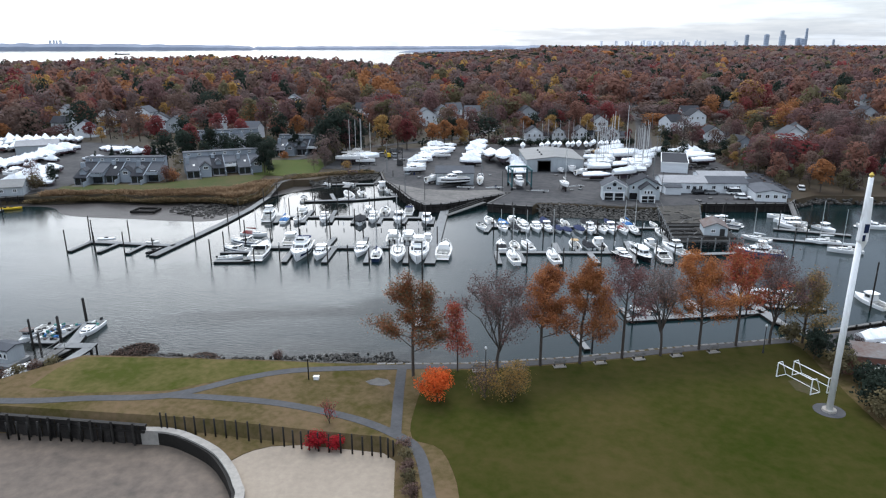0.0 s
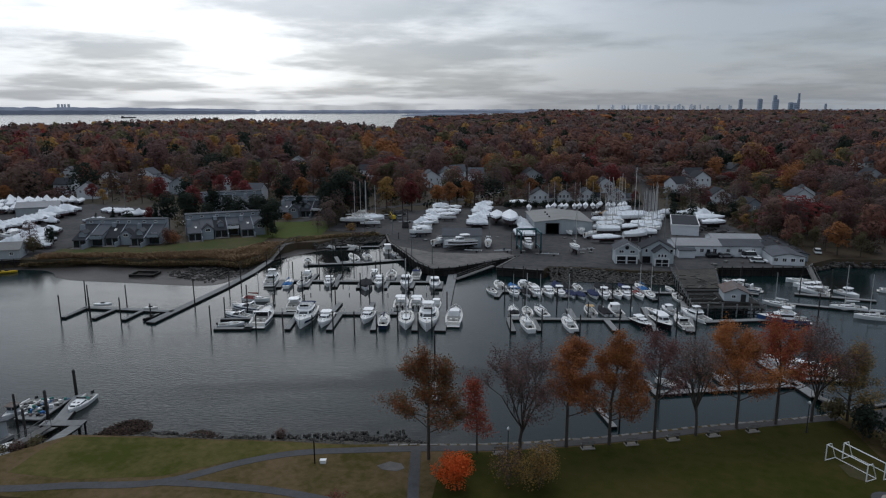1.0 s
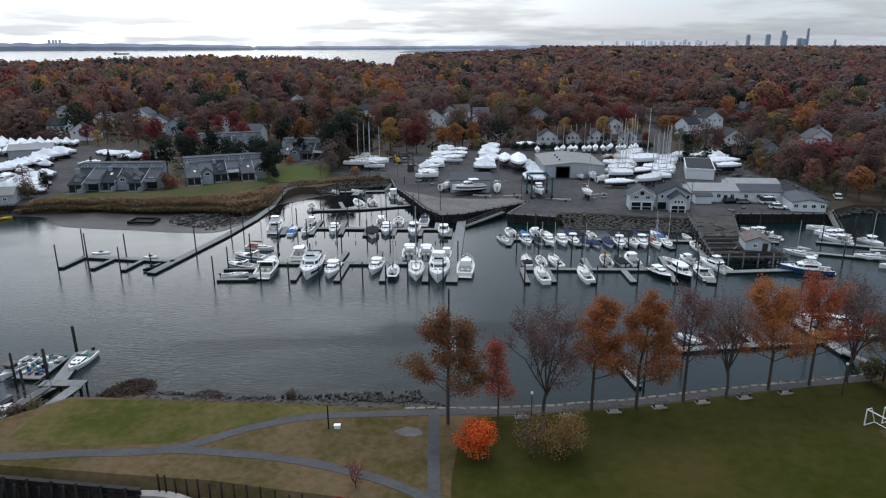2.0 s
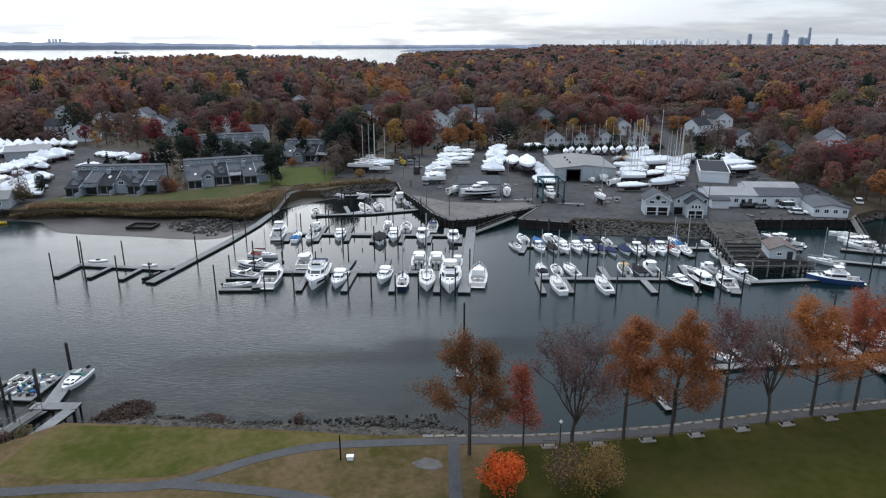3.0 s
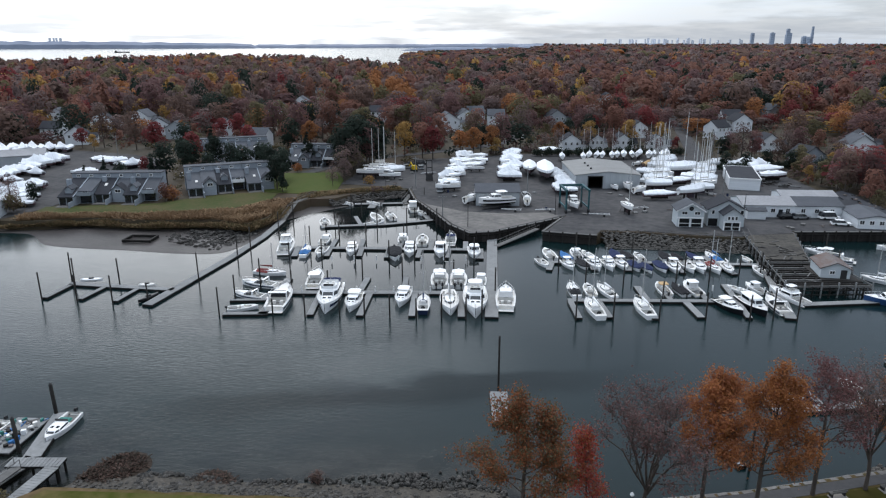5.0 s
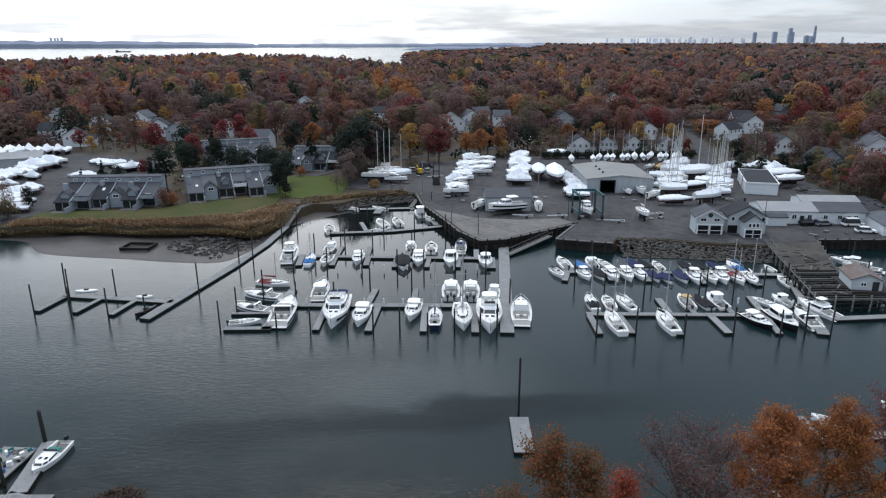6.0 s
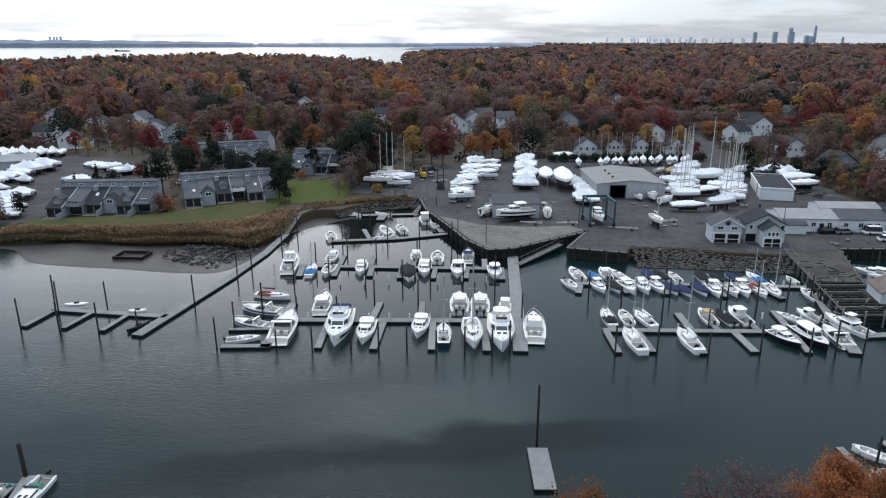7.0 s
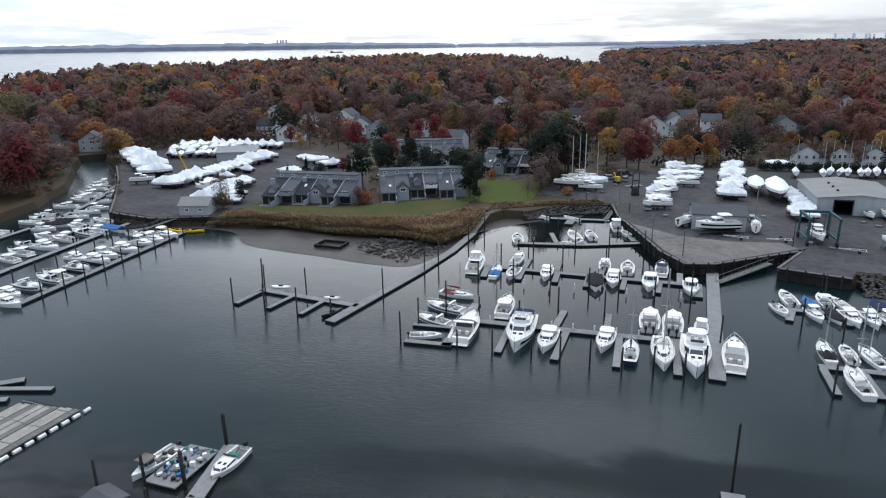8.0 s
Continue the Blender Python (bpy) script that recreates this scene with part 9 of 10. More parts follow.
def goal(x, y, turn):
    t = thing("soccer_goal", "white tube soccer goal frame without a net", "goal", pose(x, y, 3.1, 0, 0, turn), "soccer goals")
    w, h, d = 5.3, 2.1, 1.7
    for e in (-1, 1):
        part("post", Shape().tube((e * w / 2, 0, 0), (e * w / 2, 0, h), 0.07, n=6), M_TRIM, t)
        part("top_stay", Shape().tube((e * w / 2, 0, h), (e * w / 2, d * 0.45, h), 0.05, n=5), M_TRIM, t)
        part("back_stay", Shape().tube((e * w / 2, d * 0.45, h), (e * w / 2, d, 0.05), 0.05, n=5), M_TRIM, t)
        part("ground_bar", Shape().tube((e * w / 2, 0, 0.05), (e * w / 2, d, 0.05), 0.05, n=5), M_TRIM, t)
    part("crossbar", Shape().tube((-w / 2, 0, h), (w / 2, 0, h), 0.07, n=6), M_TRIM, t)
    part("back_bar", Shape().tube((-w / 2, d, 0.05), (w / 2, d, 0.05), 0.05, n=5), M_TRIM, t)


goal(53.4, 78.5, -68)
goal(55.7, 78.9, -68)
setting("ground.006", Shape().slab([(53.2, 77.2), (54.4, 76.2), (56.0, 76.8), (56.2, 78.6), (55.0, 80.2), (53.4, 79.8)], 2.95, 3.122), material("bare_soil", (0.075, 0.055, 0.032), (0.045, 0.045, 0.018), rough=0.95, scale=0.5, fine=2), "bare brown soil patch before the goals", "ground")

# tall flagpole
flag = thing("flagpole", "very tall white monopole flagpole with a furled flag", "flagpole", pose(54.7, 72.2, 3.1))
part("base_ring", Shape().tube((0, 0, 0), (0, 0, 0.25), 0.85, 0.8, 20), M_CONC, flag)
part("pole", Shape().tube((0, 0, 0.2), (0, 0, 21.5), 0.38, 0.33, 14), M_TRIM, flag, smooth=True)
part("upper_pole", Shape().tube((0, 0, 21.5), (0, 0, 28.6), 0.32, 0.27, 12), M_TRIM, flag, smooth=True)
part("furled_flag", Shape().loft([[(0.22 + 0.42 * k * math.cos(a), 0.35 * k * math.sin(a), z) for a in (2 * math.pi * i / 10 for i in range(10))] for z, k in ((20.2, 0.5), (21.5, 1.5), (23.2, 1.35), (25.0, 1.15), (26.4, 0.9))]), M_GEL, flag, "white furled flag with a dark emblem")
part("emblem", Shape().box((0.15, -0.62, 23.0), (0.5, 0.08, 1.0)).box((0.0, -0.64, 21.9), (0.3, 0.08, 0.7)), M_NAVY, flag, "dark plain emblem")
part("finial", Shape().loft([[(0.28 * r * math.cos(a), 0.28 * r * math.sin(a), 28.9 + z) for a in (math.pi * k / 4 for k in range(8))] for r, z in ((0.3, -0.3), (1, 0), (0.3, 0.28))]), material("gilded_ball", (0.6, 0.42, 0.1), (0.5, 0.35, 0.08), rough=0.3, metal=0.8, bump=0), flag)
gravel = Shape().slab([(54.7 + 1.8 * math.cos(a), 72.2 + 1.8 * math.sin(a)) for a in (math.pi * k / 10 for k in range(20))], 3.0, 3.13)
setting("pavement.004", gravel, M_PATH, "grey gravel round the flagpole", "pavement")

# club buildings beyond the hedge
club = thing("club_store", "low brick store with a flat roof", "building", pose(66.4, 83.2, 3.0, 0, 0, -14))
part("wall", Shape().box((0, 0, 1.4), (8, 5, 2.8)), M_BRICK, club)
part("roof", Shape().box((0, 0, 2.86), (8.3, 5.3, 0.14)), M_RUST, club)
part("door", Shape().box((-1.5, -2.52, 1.05), (1.0, 0.06, 2.1)), M_TRIM, club)
for k, (x, y, h) in enumerate(((72, 90.5, 280), (78, 92, 285), (71, 86.0, 282), (80, 87, 278), (68.5, 77.5, 268), (74, 80, 275), (84, 94, 280), (66.2, 76, 200))):
    b = put_boat("tan_wrap" if k == 6 else "wrap" if k < 6 else "stored_small", x, y, h, 7.5)
    b.location.z = 3.1 + b["lift"] * b.scale[2]
setting("pavement.005", Shape().slab([(63.5, 93.8), (63.5, 66), (130, 66), (130, 102.5), (80, 98.6)], 2.9, 3.12), M_ASPHALT, "asphalt of the yard beyond the hedge", "pavement")

# floats by the park
for a, b, w in (((29.3, 102.4), (30.3, 95.4), 0.9), ((39.4, 107.2), (64.2, 110.6), 1.6), ((39.9, 112.6), (40.0, 108), 0.9), ((45.8, 113.9), (46.5, 108.6), 0.9), ((52.0, 114), (52.6, 109.6), 0.9),
                ((63.2, 121.4), (64.8, 105.6), 2.0), ((66, 113.4), (76, 111.8), 1.2), ((63.6, 116.5), (74, 118.4), 1.0)):
    dock(a, b, w)
gangway((64.8, 105.8), (64.0, 95.4), 0.5, 3.05, 1.4)
for x, y, h in ((30.9, 95.0, 6.0), (40.2, 106.4, 5.6), (60.5, 108.8, 6.4), (66.4, 106.8, 6.4), (70.6, 119.2, 6.8), (84, 112, 7.0), (88, 118, 7.0), (65.4, 121.8, 6.2), (90, 108, 5.2), (82.6, 176, 4.6), (78, 163, 4.8), (93, 166, 5.0), (96, 158, 5.2), (104, 172, 5.0), (89, 150, 4.8), (110, 175, 5.0)):
    pile(x, y, h)
for a, b, w in (((73.6, 171), (83, 166), 1.4), ((92, 166.5), (108, 160), 1.5), ((97.6, 164), (104, 178), 1.5), ((86, 158), (104, 151), 1.3)):
    dock(a, b, w)

# western floats by the park
dock((-53.6, 87), (-50.4, 97.2), 2.0, "pale timber float leading out from the park")
dock((-50.6, 97.2), (-52.3, 107.0), 2.0, "pale timber float beside the work barge")
wharf = thing("timber_wharf", "weathered grey L-shaped timber wharf on posts by the lawn", "wharf")
for (ax, ay), (bx, by), w in (((-51.2, 94.3), (-45.2, 94.3), 1.7), ((-45.9, 93.4), (-46.9, 87.6), 1.6)):
    d, turn = math.dist((ax, ay), (bx, by)), math.atan2(by - ay, bx - ax)
    n = int(d / 0.42)
    for k in range(n):
        u = (k + 0.5) / n
        part("plank", Shape().box((ax + (bx - ax) * u, ay + (by - ay) * u, 1.72), (0.38, w, 0.07), turn), M_TIMBER, wharf)
    for e in (-1, 1):
        ox, oy = -math.sin(turn) * e * w * 0.42, math.cos(turn) * e * w * 0.42
        part("stringer", Shape().box(((ax + bx) / 2 + ox, (ay + by) / 2 + oy, 1.56), (d, 0.16, 0.24), turn), M_WET, wharf)
        for u in (0.05, 0.5, 0.95):
            x, y = ax + (bx - ax) * u + ox, ay + (by - ay) * u + oy
            part("post", Shape().tube((x, y, -1.5), (x, y, 1.5), 0.14, n=7), M_WET, wharf)
gangway((-49.8, 93.6), (-52.6, 88.6), 1.7, 0.55, 1.2)
shack = thing("floating_shack", "small grey-green cabin with windows on a float", "cabin", pose(-57.4, 92.0, 0, 0, 0, -18))
part("float", Shape().box((0, 0, 0.3), (4.6, 4.0, 0.5)), M_TIMBER, shack)
gable_block(shack, 0, 0.2, 3.4, 2.8, 2.1, 0.35, M_PALEWALL, M_ROOFGREY, "x", 0.25, 0.55)
for k in range(4):
    window(shack, -1.2 + 0.8 * k, -1.22, 1.75, 0.55, 0.8, -90, cross=False)
for x, y, h, r in ((-53.0, 106.9, 4.6, 1.7), (-53.0, 98.8, 4.6, 1.6), (-56.2, 96.6, 5.0, 1.2), (-52.4, 92.4, 4.6, 1.2), (-57.4, 88.4, 4.4, 1.2), (-61, 95.0, 4.6, 1.2)):
    pile(x, y, h, rs.uniform(-2, 2), r)
barge = thing("work_barge", "flat grey work barge heaped with fishing gear", "barge", pose(-55.4, 101.8, 0, 0, 0, -4))
part("deck", Shape().box((0, 0, 0.42), (4.2, 7.6, 0.16)), M_TIMBER, barge)
part("float", Shape().box((0, 0, 0.1), (4.0, 7.4, 0.5)), M_WET, barge)
for k in range(70):
    x, y = rs.uniform(-1.7, 1.7), rs.uniform(-3.2, 3.4)
    m = rs.choice([M_WET, M_STEEL, M_CREAM, M_RUST, M_CANVAS["green"], M_CANVAS["blue"], M_TIMBER, M_TRIM])
    if k % 3:
        part("gear_crate", Shape().box((x, y, 0.5 + rs.uniform(0.08, 0.3)), (rs.uniform(0.25, 0.7), rs.uniform(0.2, 0.5), rs.uniform(0.15, 0.6)), rs.uniform(0, 3), 0.9), m, barge)
    else:
        a = rs.uniform(0, 3.1)
        part("gear_pole", Shape().tube((x, y, 0.55), (x + rs.uniform(0.6, 1.4) * math.cos(a), y + math.sin(a), 0.7), 0.06, n=5), m, barge)
for k, (a, b, w) in enumerate((((-96, 110.0), (-84.8, 113.0), 1.0), ((-98, 109), (-91, 114.2), 1.4), ((-98.5, 103.5), (-88.5, 109.0), 1.2))):
    dock(a, b, w)
stack = thing("stored_floats", "raft of pale grey dock sections with white floats", "pontoon", pose(-80.6, 100.2, 0, 0, 0, 84))
for k in range(9):
    part("dock_section", Shape().box((0, -3.0 + k * 1.05, 0.55 + 0.05 * (k % 2)), (18 - 0.4 * k, 0.95, 0.16)), M_CONC if k % 3 else M_CAP, stack)
    for j in range(0, 9, 2):
        part("plank_rib", Shape().box((-8.0 + 2.0 * j, -3.0 + k * 1.05, 0.66 + 0.05 * (k % 2)), (0.12, 0.9, 0.06)), M_TIMBER, stack)
for j in range(12):
    part("float_drum", Shape().tube((-9.2 + 1.68 * j, -3.75, 0.2), (-8.2 + 1.68 * j, -3.75, 0.2), 0.26, n=8), M_TRIM, stack)
part("float_base", Shape().box((0, 1.1, 0.2), (17.6, 9.2, 0.5)), M_WET, stack)
for x, y, tn in ((-64.6, 91.6, 20),):
    f = thing("upturned_skiff", "pale upturned work skiff alongside the floats", "skiff", pose(x, y, 0.1, 0, 0, tn))
    part("hull", Shape().box((0, 0, 0.3), (4.6, 2.0, 0.6), 0, 0.8), M_CAP, f)
    part("keel", Shape().box((0, 0, 0.64), (4.0, 0.12, 0.1)), M_TIMBER, f)

# reeds, marsh and weed
def reed_bed(name, label, area, count, h, z, mats, seed, width=0.22):
    rg = np.random.default_rng(seed)
    xs, ys = [p[0] for p in area], [p[1] for p in area]
    pts = []
    while len(pts) < count:
        x, y = rg.uniform(min(xs), max(xs)), rg.uniform(min(ys), max(ys))
        if inside(x, y, area):
            pts.append((x, y))
    p = np.array(pts)
    n = len(p)
    a = rg.uniform(0, math.pi, n)
    u = np.stack([np.cos(a), np.sin(a), 0 * a], 1) * width * rg.uniform(0.6, 1.6, (n, 1))
    b = np.stack([p[:, 0], p[:, 1], np.full(n, z)], 1)
    tall = np.array([0.75 + 0.5 * noise.noise(Vector((px * 0.15, py * 0.15, 0))) for px, py in pts])
    t = b + np.stack([rg.normal(0, 0.3 + 0.25 * h, n), rg.normal(0, 0.3 + 0.25 * h, n), h * rg.uniform(0.45, 1.2, n) * tall], 1)
    q = np.stack([b - u, b + u, t + u * 1.2, t - u * 1.2], 1)
    return tagged(new(name, quads_mesh(name, q, mats, rg.integers(0, len(mats), n))), label, "reeds", kind="stuff")


def rock_belt(name, label, area, count, lo, hi, z, seed):
    """Small uneven stones strewn over an area, as one sheet."""
    rd = random.Random(seed)
    s = Shape()
    xs, ys = [p[0] for p in area], [p[1] for p in area]
    left = count
    while left:
        x, y = rd.uniform(min(xs), max(xs)), rd.uniform(min(ys), max(ys))
        if not inside(x, y, area) or noise.noise(Vector((x * 0.35, y * 0.6, seed))) < rd.uniform(-0.45, 0.2):
            continue
        left -= 1
        r = lo + (hi - lo) * rd.random() ** 2.2
        a0 = rd.uniform(0, 6.3)
        rings = []
        for f, h in ((1.0, -0.6), (0.95, 0.15), (0.5, 0.6)):
            rings.append([(x + r * f * rd.uniform(0.75, 1.2) * math.cos(a0 + 1.2566 * i), y + r * f * rd.uniform(0.75, 1.2) * math.sin(a0 + 1.2566 * i), z + r * h * rd.uniform(0.8, 1.2)) for i in range(5)])
        s.loft(rings)
    return tagged(new(name, s.mesh(name, M_ROCK)), label, "rocks", kind="stuff")


reed_bed("reeds", "tall dry golden-brown reeds along the shore", [(-112, 198), (-95, 201.6), (-78, 198.6), (-63, 199.6), (-53, 196), (-49.6, 202), (-48, 214), (-46, 221), (-52, 221), (-60, 210), (-78, 203.5), (-96, 205), (-114, 204)], 30000, 1.3, 1.95, [M_REED], 3, 0.06)
reed_bed("marsh_grass", "low brown marsh grass at the mud's edge", [(-116, 196), (-95, 199), (-78, 196), (-63, 197), (-51, 192.8), (-47.4, 203), (-46, 214), (-49, 214), (-51, 203), (-53, 197), (-63, 200.4), (-78, 199.4), (-95, 202.4), (-112, 199.4)], 26000, 1.5, 0.7, [M_REED, M_STRAW, M_STRAW], 4, 0.06)
reed_bed("shore_grass", "ragged olive and straw grass above the mud", [(-114, 198.4), (-95, 201.8), (-78, 198.8), (-63, 199.8), (-53, 195.5), (-48.4, 204), (-47, 216), (-51, 216), (-54, 200), (-63, 203), (-78, 201.6), (-95, 204), (-114, 201)], 16000, 1.1, 1.5, [M_REED, M_STRAW, M_REED], 14, 0.06)
rock_belt("mud_ridges", "dark weedy ridges and old timbers in the mud", [(-72, 190), (-64, 183), (-56, 179), (-51, 185), (-48.6, 197), (-56, 197), (-68, 196)], 420, 0.2, 0.75, 0.08, 21)
reed_bed("bank_grass", "rough brown grass on the basin bank", [(-46, 221), (-40, 226), (-30, 231.5), (-16, 236), (-18, 240), (-34, 236), (-46, 229)], 9000, 0.8, 2.0, [M_STRAW, M_STRAW, M_REED], 6, 0.07)

# weed mounds and shore rocks in the shallows
WEED_BEDS = ([(-43.4, 93.4), (-42.6, 95.6), (-41.0, 97.6), (-39.4, 98.4), (-37.6, 97.4), (-36.9, 95.6), (-38.4, 93.8), (-40.6, 92.8)], [(-30.6, 93.2), (-30.0, 94.6), (-28.2, 95.0), (-26.6, 93.8), (-26.0, 92.4), (-28.6, 92.2)])
for k, bed_line in enumerate(WEED_BEDS):
    outline = smooth_line(bed_line + bed_line[:1], 4)[:-1][::-1]
    setting("ground.00%d" % (6 + k), land(outline, 0.16 - 0.1 * k, -0.5, 2.2), M_WEED, "dark weed-covered mound in the shallows", "mound")
    reed_bed("marsh_weed", "dark brown marsh weed on the mound", bed_line, 2200 - 1300 * k, 0.28 - 0.12 * k, 0.1, [M_WEED, M_WEED, LEAVES[BROWN]], 8 + k, 0.07)


rock_belt("shore_rocks", "scattered dark rocks and weed along the park shore", [(-37, 92.2), (-37, 95), (-33, 94.4), (-25, 93.2), (-15, 93.6), (-9, 94.4), (0, 95), (3.5, 91.5), (2.5, 86.8), (-5, 86.6), (-15, 87.6), (-26, 88.3)], 1900, 0.10, 0.36, 0.16, 3)
rock_belt("shore_rocks", "line of dark stones along the foot of the bank", [(-43.6, 88.9), (-36, 88.4), (-25.5, 87.7), (-15, 87.0), (-5.5, 86.0), (-1, 86.0), (-1, 86.7), (-5.5, 86.8), (-15, 87.8), (-25.5, 88.5), (-36, 89.2), (-43.6, 89.7)], 420, 0.14, 0.38, 1.0, 4)
rock_belt("shore_rocks", "dark riprap along the foot of the wall", [(6, 87.6), (16, 88.2), (27, 89.8), (34, 91.2), (41, 92.8), (47, 96.6), (58, 98.4), (62, 97.4), (53, 95.0), (41, 92.0), (33, 90.3), (26, 88.8), (16, 87.3), (6, 86.9)], 620, 0.18, 0.5, 0.25, 5)

# planted trees round the townhouses and yards
for kind, x, y, s in ((8, -118, 216, .5), (7, -112, 234, .62), (8, -104, 240, .6), (7, -97, 246, .7), (8, -80, 250, .7), (7, -114, 250, .6), (8, -92, 268, .8), (8, -86, 276, .85), (8, -98, 276, .8), (2, -106, 262, .5), (0, -82.6, 219.5, .36), (9, -123, 214, .55),
                      (8, -54.5, 236, .8), (7, -52, 232, .6), (8, -55, 246, .8), (8, -60, 250, .85), (7, -72, 252, .8), (8, -92, 262, .85), (8, -66, 262, .8), (6, -36, 254, .65), (9, -35, 246, .5), (9, -38, 240, .42), (6, -34, 262, .7), (8, -38, 272, .8), (8, -44, 284, .8), (8, -76, 262, .8), (8, -70, 256, .8), (8, -62, 256, .85), (8, -56, 252, .8), (2, -103, 338, .9), (2, -98, 346, 1.0), (4, -126, 352, .7), (8, -68, 372, 1.1), (8, -74, 380, 1.1), (8, -60, 384, 1.1), (8, -30, 276, 1.2), (7, -26, 282, 1.2), (8, -36, 280, 1.2), (8, -37, 260, 1.3), (7, -34, 274, 1.3), (8, -33.5, 268, 1.4), (8, -35, 288, 1.3), (7, -31, 284, 1.2), (9, -36, 250, .7), (9, -34, 256, .8),
                      (4, 8.6, 300, .95), (4, 3.4, 304, .8), (5, -18.5, 297, .95), (2, -7.4, 290, 1.05), (0, -11.5, 294, .9), (4, 16.0, 305, .95), (5, 17.5, 300, .5), (1, 20, 309, .95), (5, 58, 318, .8), (5, 76, 322, .8), (5, 88, 320, .75), (4, 48, 334, .8), (9, 44, 311, .55), (9, 56, 312, .6), (1, 66, 312, .55), (9, 80, 311, .6), (2, 92, 310, .5), (9, 38, 309, .5), (5, 130, 262, .5), (6, 122, 268, .6), (9, 136, 270, .7), (3, 118, 276, .6), (1, 112, 284, .7), (6, 104, 282, .5), (9, 128, 290, .7), (2, 120, 298, .6),
                      (8, 96, 268, .5), (8, 102, 266, .5), (8, 110, 268, .55), (8, 118, 266, .55), (6, 124, 252, .5), (6, 118, 236, .5), (5, 152, 250, .6), (0, 128, 226, .5), (6, 122, 214, .45), (3, 136, 214, .6), (2, 150, 214, .6), (0, 142, 230, .7), (6, 120, 262, .5), (6, 112, 206, .42), (3, 115, 214, .5), (9, 119, 221, .55), (6, 114, 226, .5), (8, 118, 230, .55), (3, 124, 236, .6), (6, 115, 240, .55), (9, 129, 232, .6), (6, 126, 244, .6), (8, 131, 240, .6), (3, 116, 250, .5), (6, 130, 252, .6), (9, 122, 208, .5), (3, 127, 218, .6), (6, 134, 224, .65), (8, 138, 246, .7), (1, 140, 238, .75), (6, 142, 222, .7), (0, 146, 244, .8), (3, 134, 206, .55), (6, 128, 200, .5), (9, 146, 206, .6),
                      (5, -148, 312, .5), (2, -158, 322, .7), (2, -84, 312, .9), (4, -196, 318, .7), (2, -188, 208, 1.5), (1, -194, 215, 1.3), (6, -190, 197, .6), (0, -222, 250, 1.1), (3, -228, 240, 1.1), (1, -208, 226, 1.25), (0, -200, 216, 1.2), (3, -199, 206, 1.2), (5, -184, 188, .5), (6, -188, 180, .6), (1, -198, 190, 1.0), (6, -246, 272, .8), (3, -256, 262, 1.1)):
    plant(kind, x, y, s, 2.15, rs.uniform(0, 360))
shrub(-118, 206.5, 4.6, 3.4, OLIVE, 600, 0.3, 290, "round olive-brown bush by the townhouses", 2.1, second=BROWN)
shrub(-82.0, 222.5, 3.2, 3.2, ORANGE, 500, 0.3, 291, "rust-orange spreading shrub between townhouses", 2.1, second=RUST)
shrub(-27, 245, 2.4, 2.2, GOLD, 300, 0.25, 292, "yellow bush below the stored boats", 2.1, second=BROWN)
shrub(-54, 264.5, 3.2, 1.7, ORANGE, 300, 0.25, 293, "orange bush before the shingled wall", 2.2)
for k in range(13):
    shrub(93 + 2.6 * k, 262 + 0.5 * k, 3.4, 1.9, EVERGREEN, 260, 0.3, 300 + k, "dark clipped evergreen hedge by the road", 2.15)
for k in range(15):
    shrub(34 + 4.0 * k, 298.5 + rs.uniform(-0.5, 0.5), rs.uniform(2.6, 3.8), 2.6, EVERGREEN, 300, 0.34, 330 + k, "dark evergreen hedge behind the stored sloops", 2.15)

# ---- far shore, islands and skyline ----
def far_strip(name, label, pts, h, seed, depth=120):
    """A low wooded shore: a bumpy ridge between ground points."""
    rd = random.Random(seed)
    s = Shape()
    rings = []
    heights = h if isinstance(h, tuple) else (h,) * len(pts)
    for a, b, ha, hb in zip(pts, pts[1:], heights, heights[1:]):
        n = max(2, int(math.dist(a, b) / 45))
        for k in range(n):
            u = k / n
            x, y = a[0] + (b[0] - a[0]) * u, a[1] + (b[1] - a[1]) * u
            hh = (ha + (hb - ha) * u) * rd.uniform(0.86, 1.04)
            rings.append([(x, y - depth / 2, -0.5), (x, y - depth * 0.4, hh * 0.55), (x, y, hh), (x, y + depth / 2, -0.5)])
    rings[0] = [(p[0], p[1], min(p[2], 1.0)) for p in rings[0]]
    rings[-1] = [(p[0], p[1], min(p[2], 1.0)) for p in rings[-1]]
    s.loft(rings, False, False)
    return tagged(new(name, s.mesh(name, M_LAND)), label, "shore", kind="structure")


def bearing(px, dist):
    """A ground point at a bearing (slope x over y) and distance from the channel."""
    return (px * dist, 20 + dist)


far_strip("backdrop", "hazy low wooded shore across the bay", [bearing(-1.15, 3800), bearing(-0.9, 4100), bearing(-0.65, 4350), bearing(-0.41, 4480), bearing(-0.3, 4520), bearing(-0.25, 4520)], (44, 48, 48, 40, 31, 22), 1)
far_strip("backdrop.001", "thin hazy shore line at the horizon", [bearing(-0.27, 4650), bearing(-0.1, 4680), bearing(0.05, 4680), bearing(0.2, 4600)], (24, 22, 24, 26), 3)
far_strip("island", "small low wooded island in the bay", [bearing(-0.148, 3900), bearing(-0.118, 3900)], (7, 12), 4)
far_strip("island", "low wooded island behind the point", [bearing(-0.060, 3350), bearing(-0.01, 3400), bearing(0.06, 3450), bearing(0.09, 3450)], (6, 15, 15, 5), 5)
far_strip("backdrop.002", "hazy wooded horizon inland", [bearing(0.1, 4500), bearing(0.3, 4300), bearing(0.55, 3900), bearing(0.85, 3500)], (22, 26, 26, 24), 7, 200)


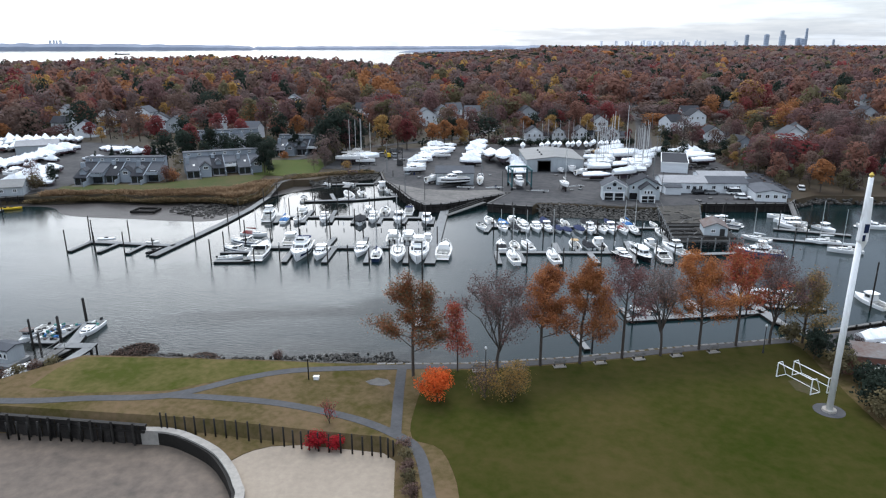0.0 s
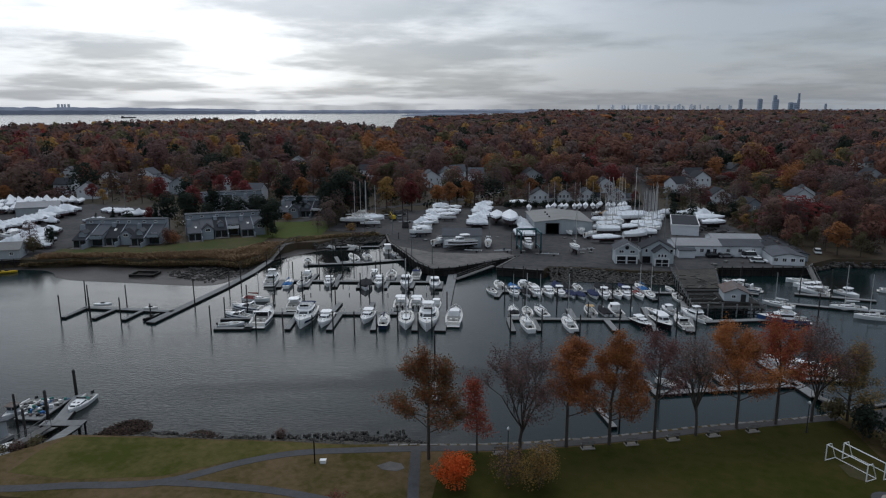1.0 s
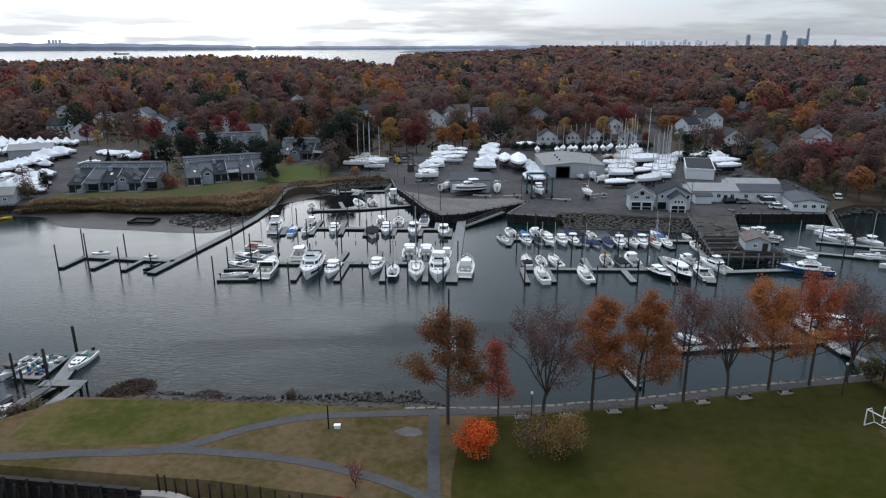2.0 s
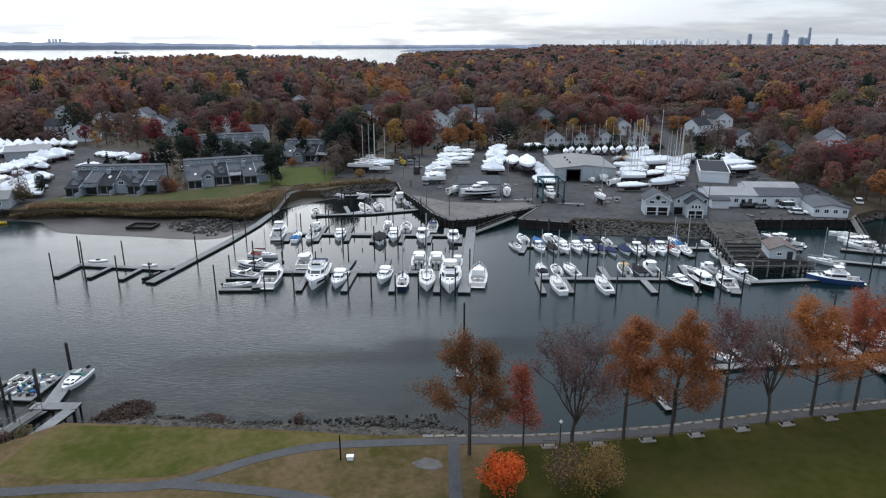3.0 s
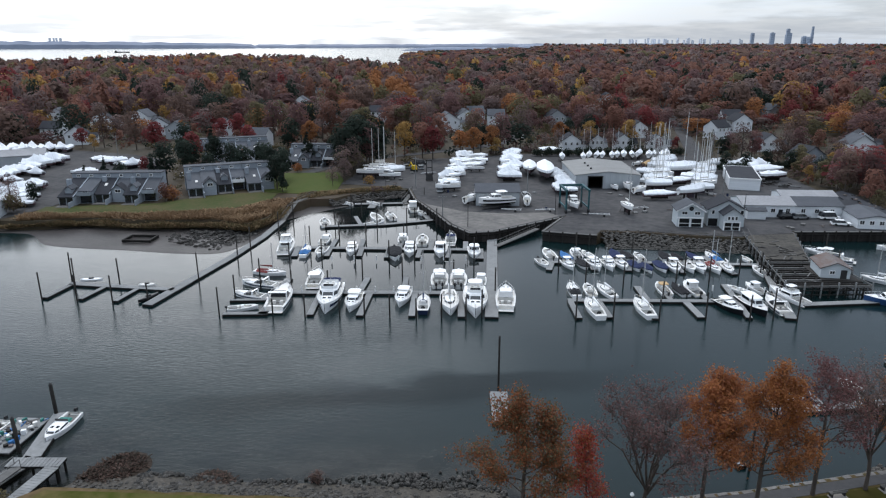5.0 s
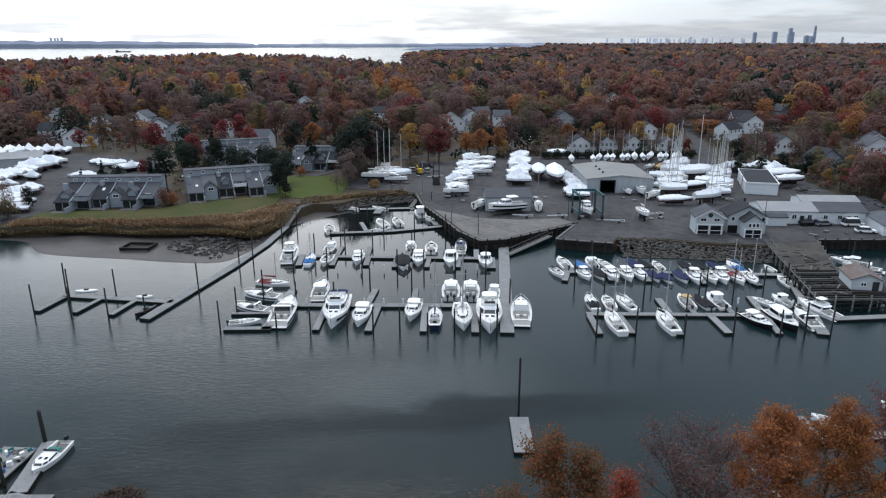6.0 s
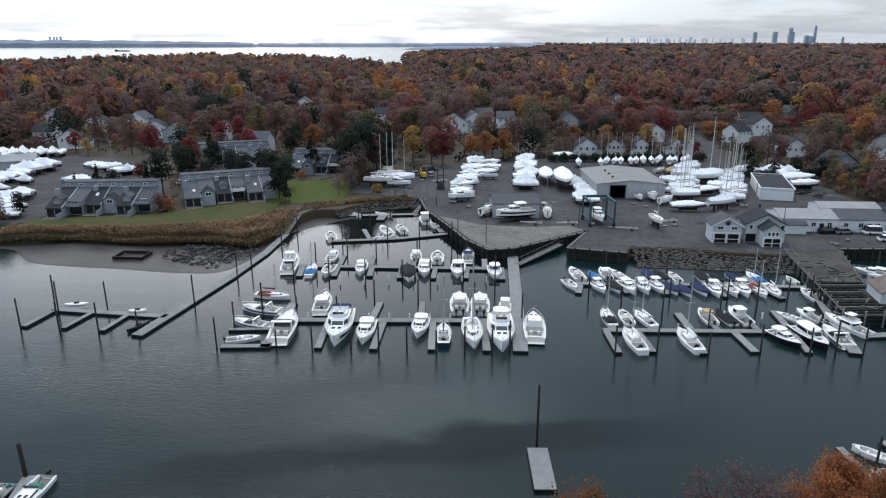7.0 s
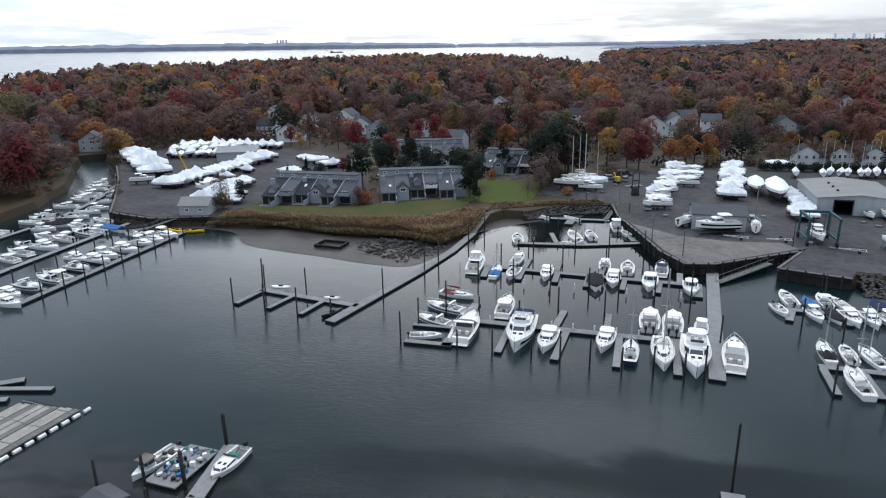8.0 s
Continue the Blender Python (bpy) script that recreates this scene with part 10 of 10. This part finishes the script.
def tower_block(px, dist, w, d, h, label, steps=1, z=2.0, bands=True):
    x, y = bearing(px, dist)
    t = thing("tower_block", label, "tower", pose(x, y, z), "skyline")
    for k in range(steps):
        f = 1 - 0.22 * k
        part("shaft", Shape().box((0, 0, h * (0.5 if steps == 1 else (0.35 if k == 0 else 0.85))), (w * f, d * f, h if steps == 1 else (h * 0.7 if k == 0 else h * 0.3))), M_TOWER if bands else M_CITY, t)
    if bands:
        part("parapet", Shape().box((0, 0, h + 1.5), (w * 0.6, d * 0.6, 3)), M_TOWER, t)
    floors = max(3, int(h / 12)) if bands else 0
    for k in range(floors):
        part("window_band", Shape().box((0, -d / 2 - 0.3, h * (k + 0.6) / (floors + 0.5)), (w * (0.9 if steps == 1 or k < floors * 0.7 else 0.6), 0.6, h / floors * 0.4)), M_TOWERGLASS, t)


SK = 4000
for px, w, top, st in ((0.4295, 24, 78, 1), (0.4572, 30, 80, 1), (0.4785, 30, 100, 2), (0.4825, 16, 78, 1), (0.5020, 34, 60, 1), (0.5125, 18, 112, 2), (0.5080, 24, 56, 1), (0.5520, 14, 52, 1)):
    tower_block(px, SK + 9 * (w % 7) + 40 * px, w * 0.74, w * 0.6, top, "tall hazy apartment tower on the horizon", st)
rk = random.Random(14)
for k in range(40):
    px = rk.triangular(0.20, 0.435, 0.34)
    tower_block(px, 4340 + 7 * k, rk.uniform(5, 13), 14, rk.uniform(40, 50) + (9 if rk.random() < 0.12 else 0), "faint distant city tower on the horizon", 1, bands=False)
for k, px in enumerate((-0.5510, -0.5455, -0.5415, -0.5360)):
    tower_block(px, 4720, 8 if k in (1, 2) else 11, 14, 65, "hazy pair of distant towers across the bay", 1, -0.1, False)
barge_far = thing("anchored_barge", "long dark barge anchored in the bay", "barge", pose(*bearing(-0.452, 2900), 0))
part("hull", Shape().box((0, 0, 2.0), (60, 12, 4), 0, 0.96), M_STEEL, barge_far)
part("deckhouse", Shape().box((-24, 0, 5.5), (6, 8, 4)), M_STEEL, barge_far)
for px, d, w in ((0.36, 1900, 40), (0.475, 1150, 44), (0.575, 1300, 36)):
    x, y = bearing(px, d)
    t = thing("large_building", "long white flat-roofed building beyond the woods", "building", pose(x, y, 2))
    part("wall", Shape().box((0, 0, 9), (w, 18, 18)), M_WHITEWALL, t)
    part("roof", Shape().box((0, 0, 18.3), (w + 0.6, 18.6, 0.6)), M_ROOFWHITE, t)
    for k in range(int(w / 6)):
        part("window", Shape().box((-w / 2 + 3 + 6 * k, -9.05, 15.6), (3, 0.2, 1.4)), M_TINT, t)
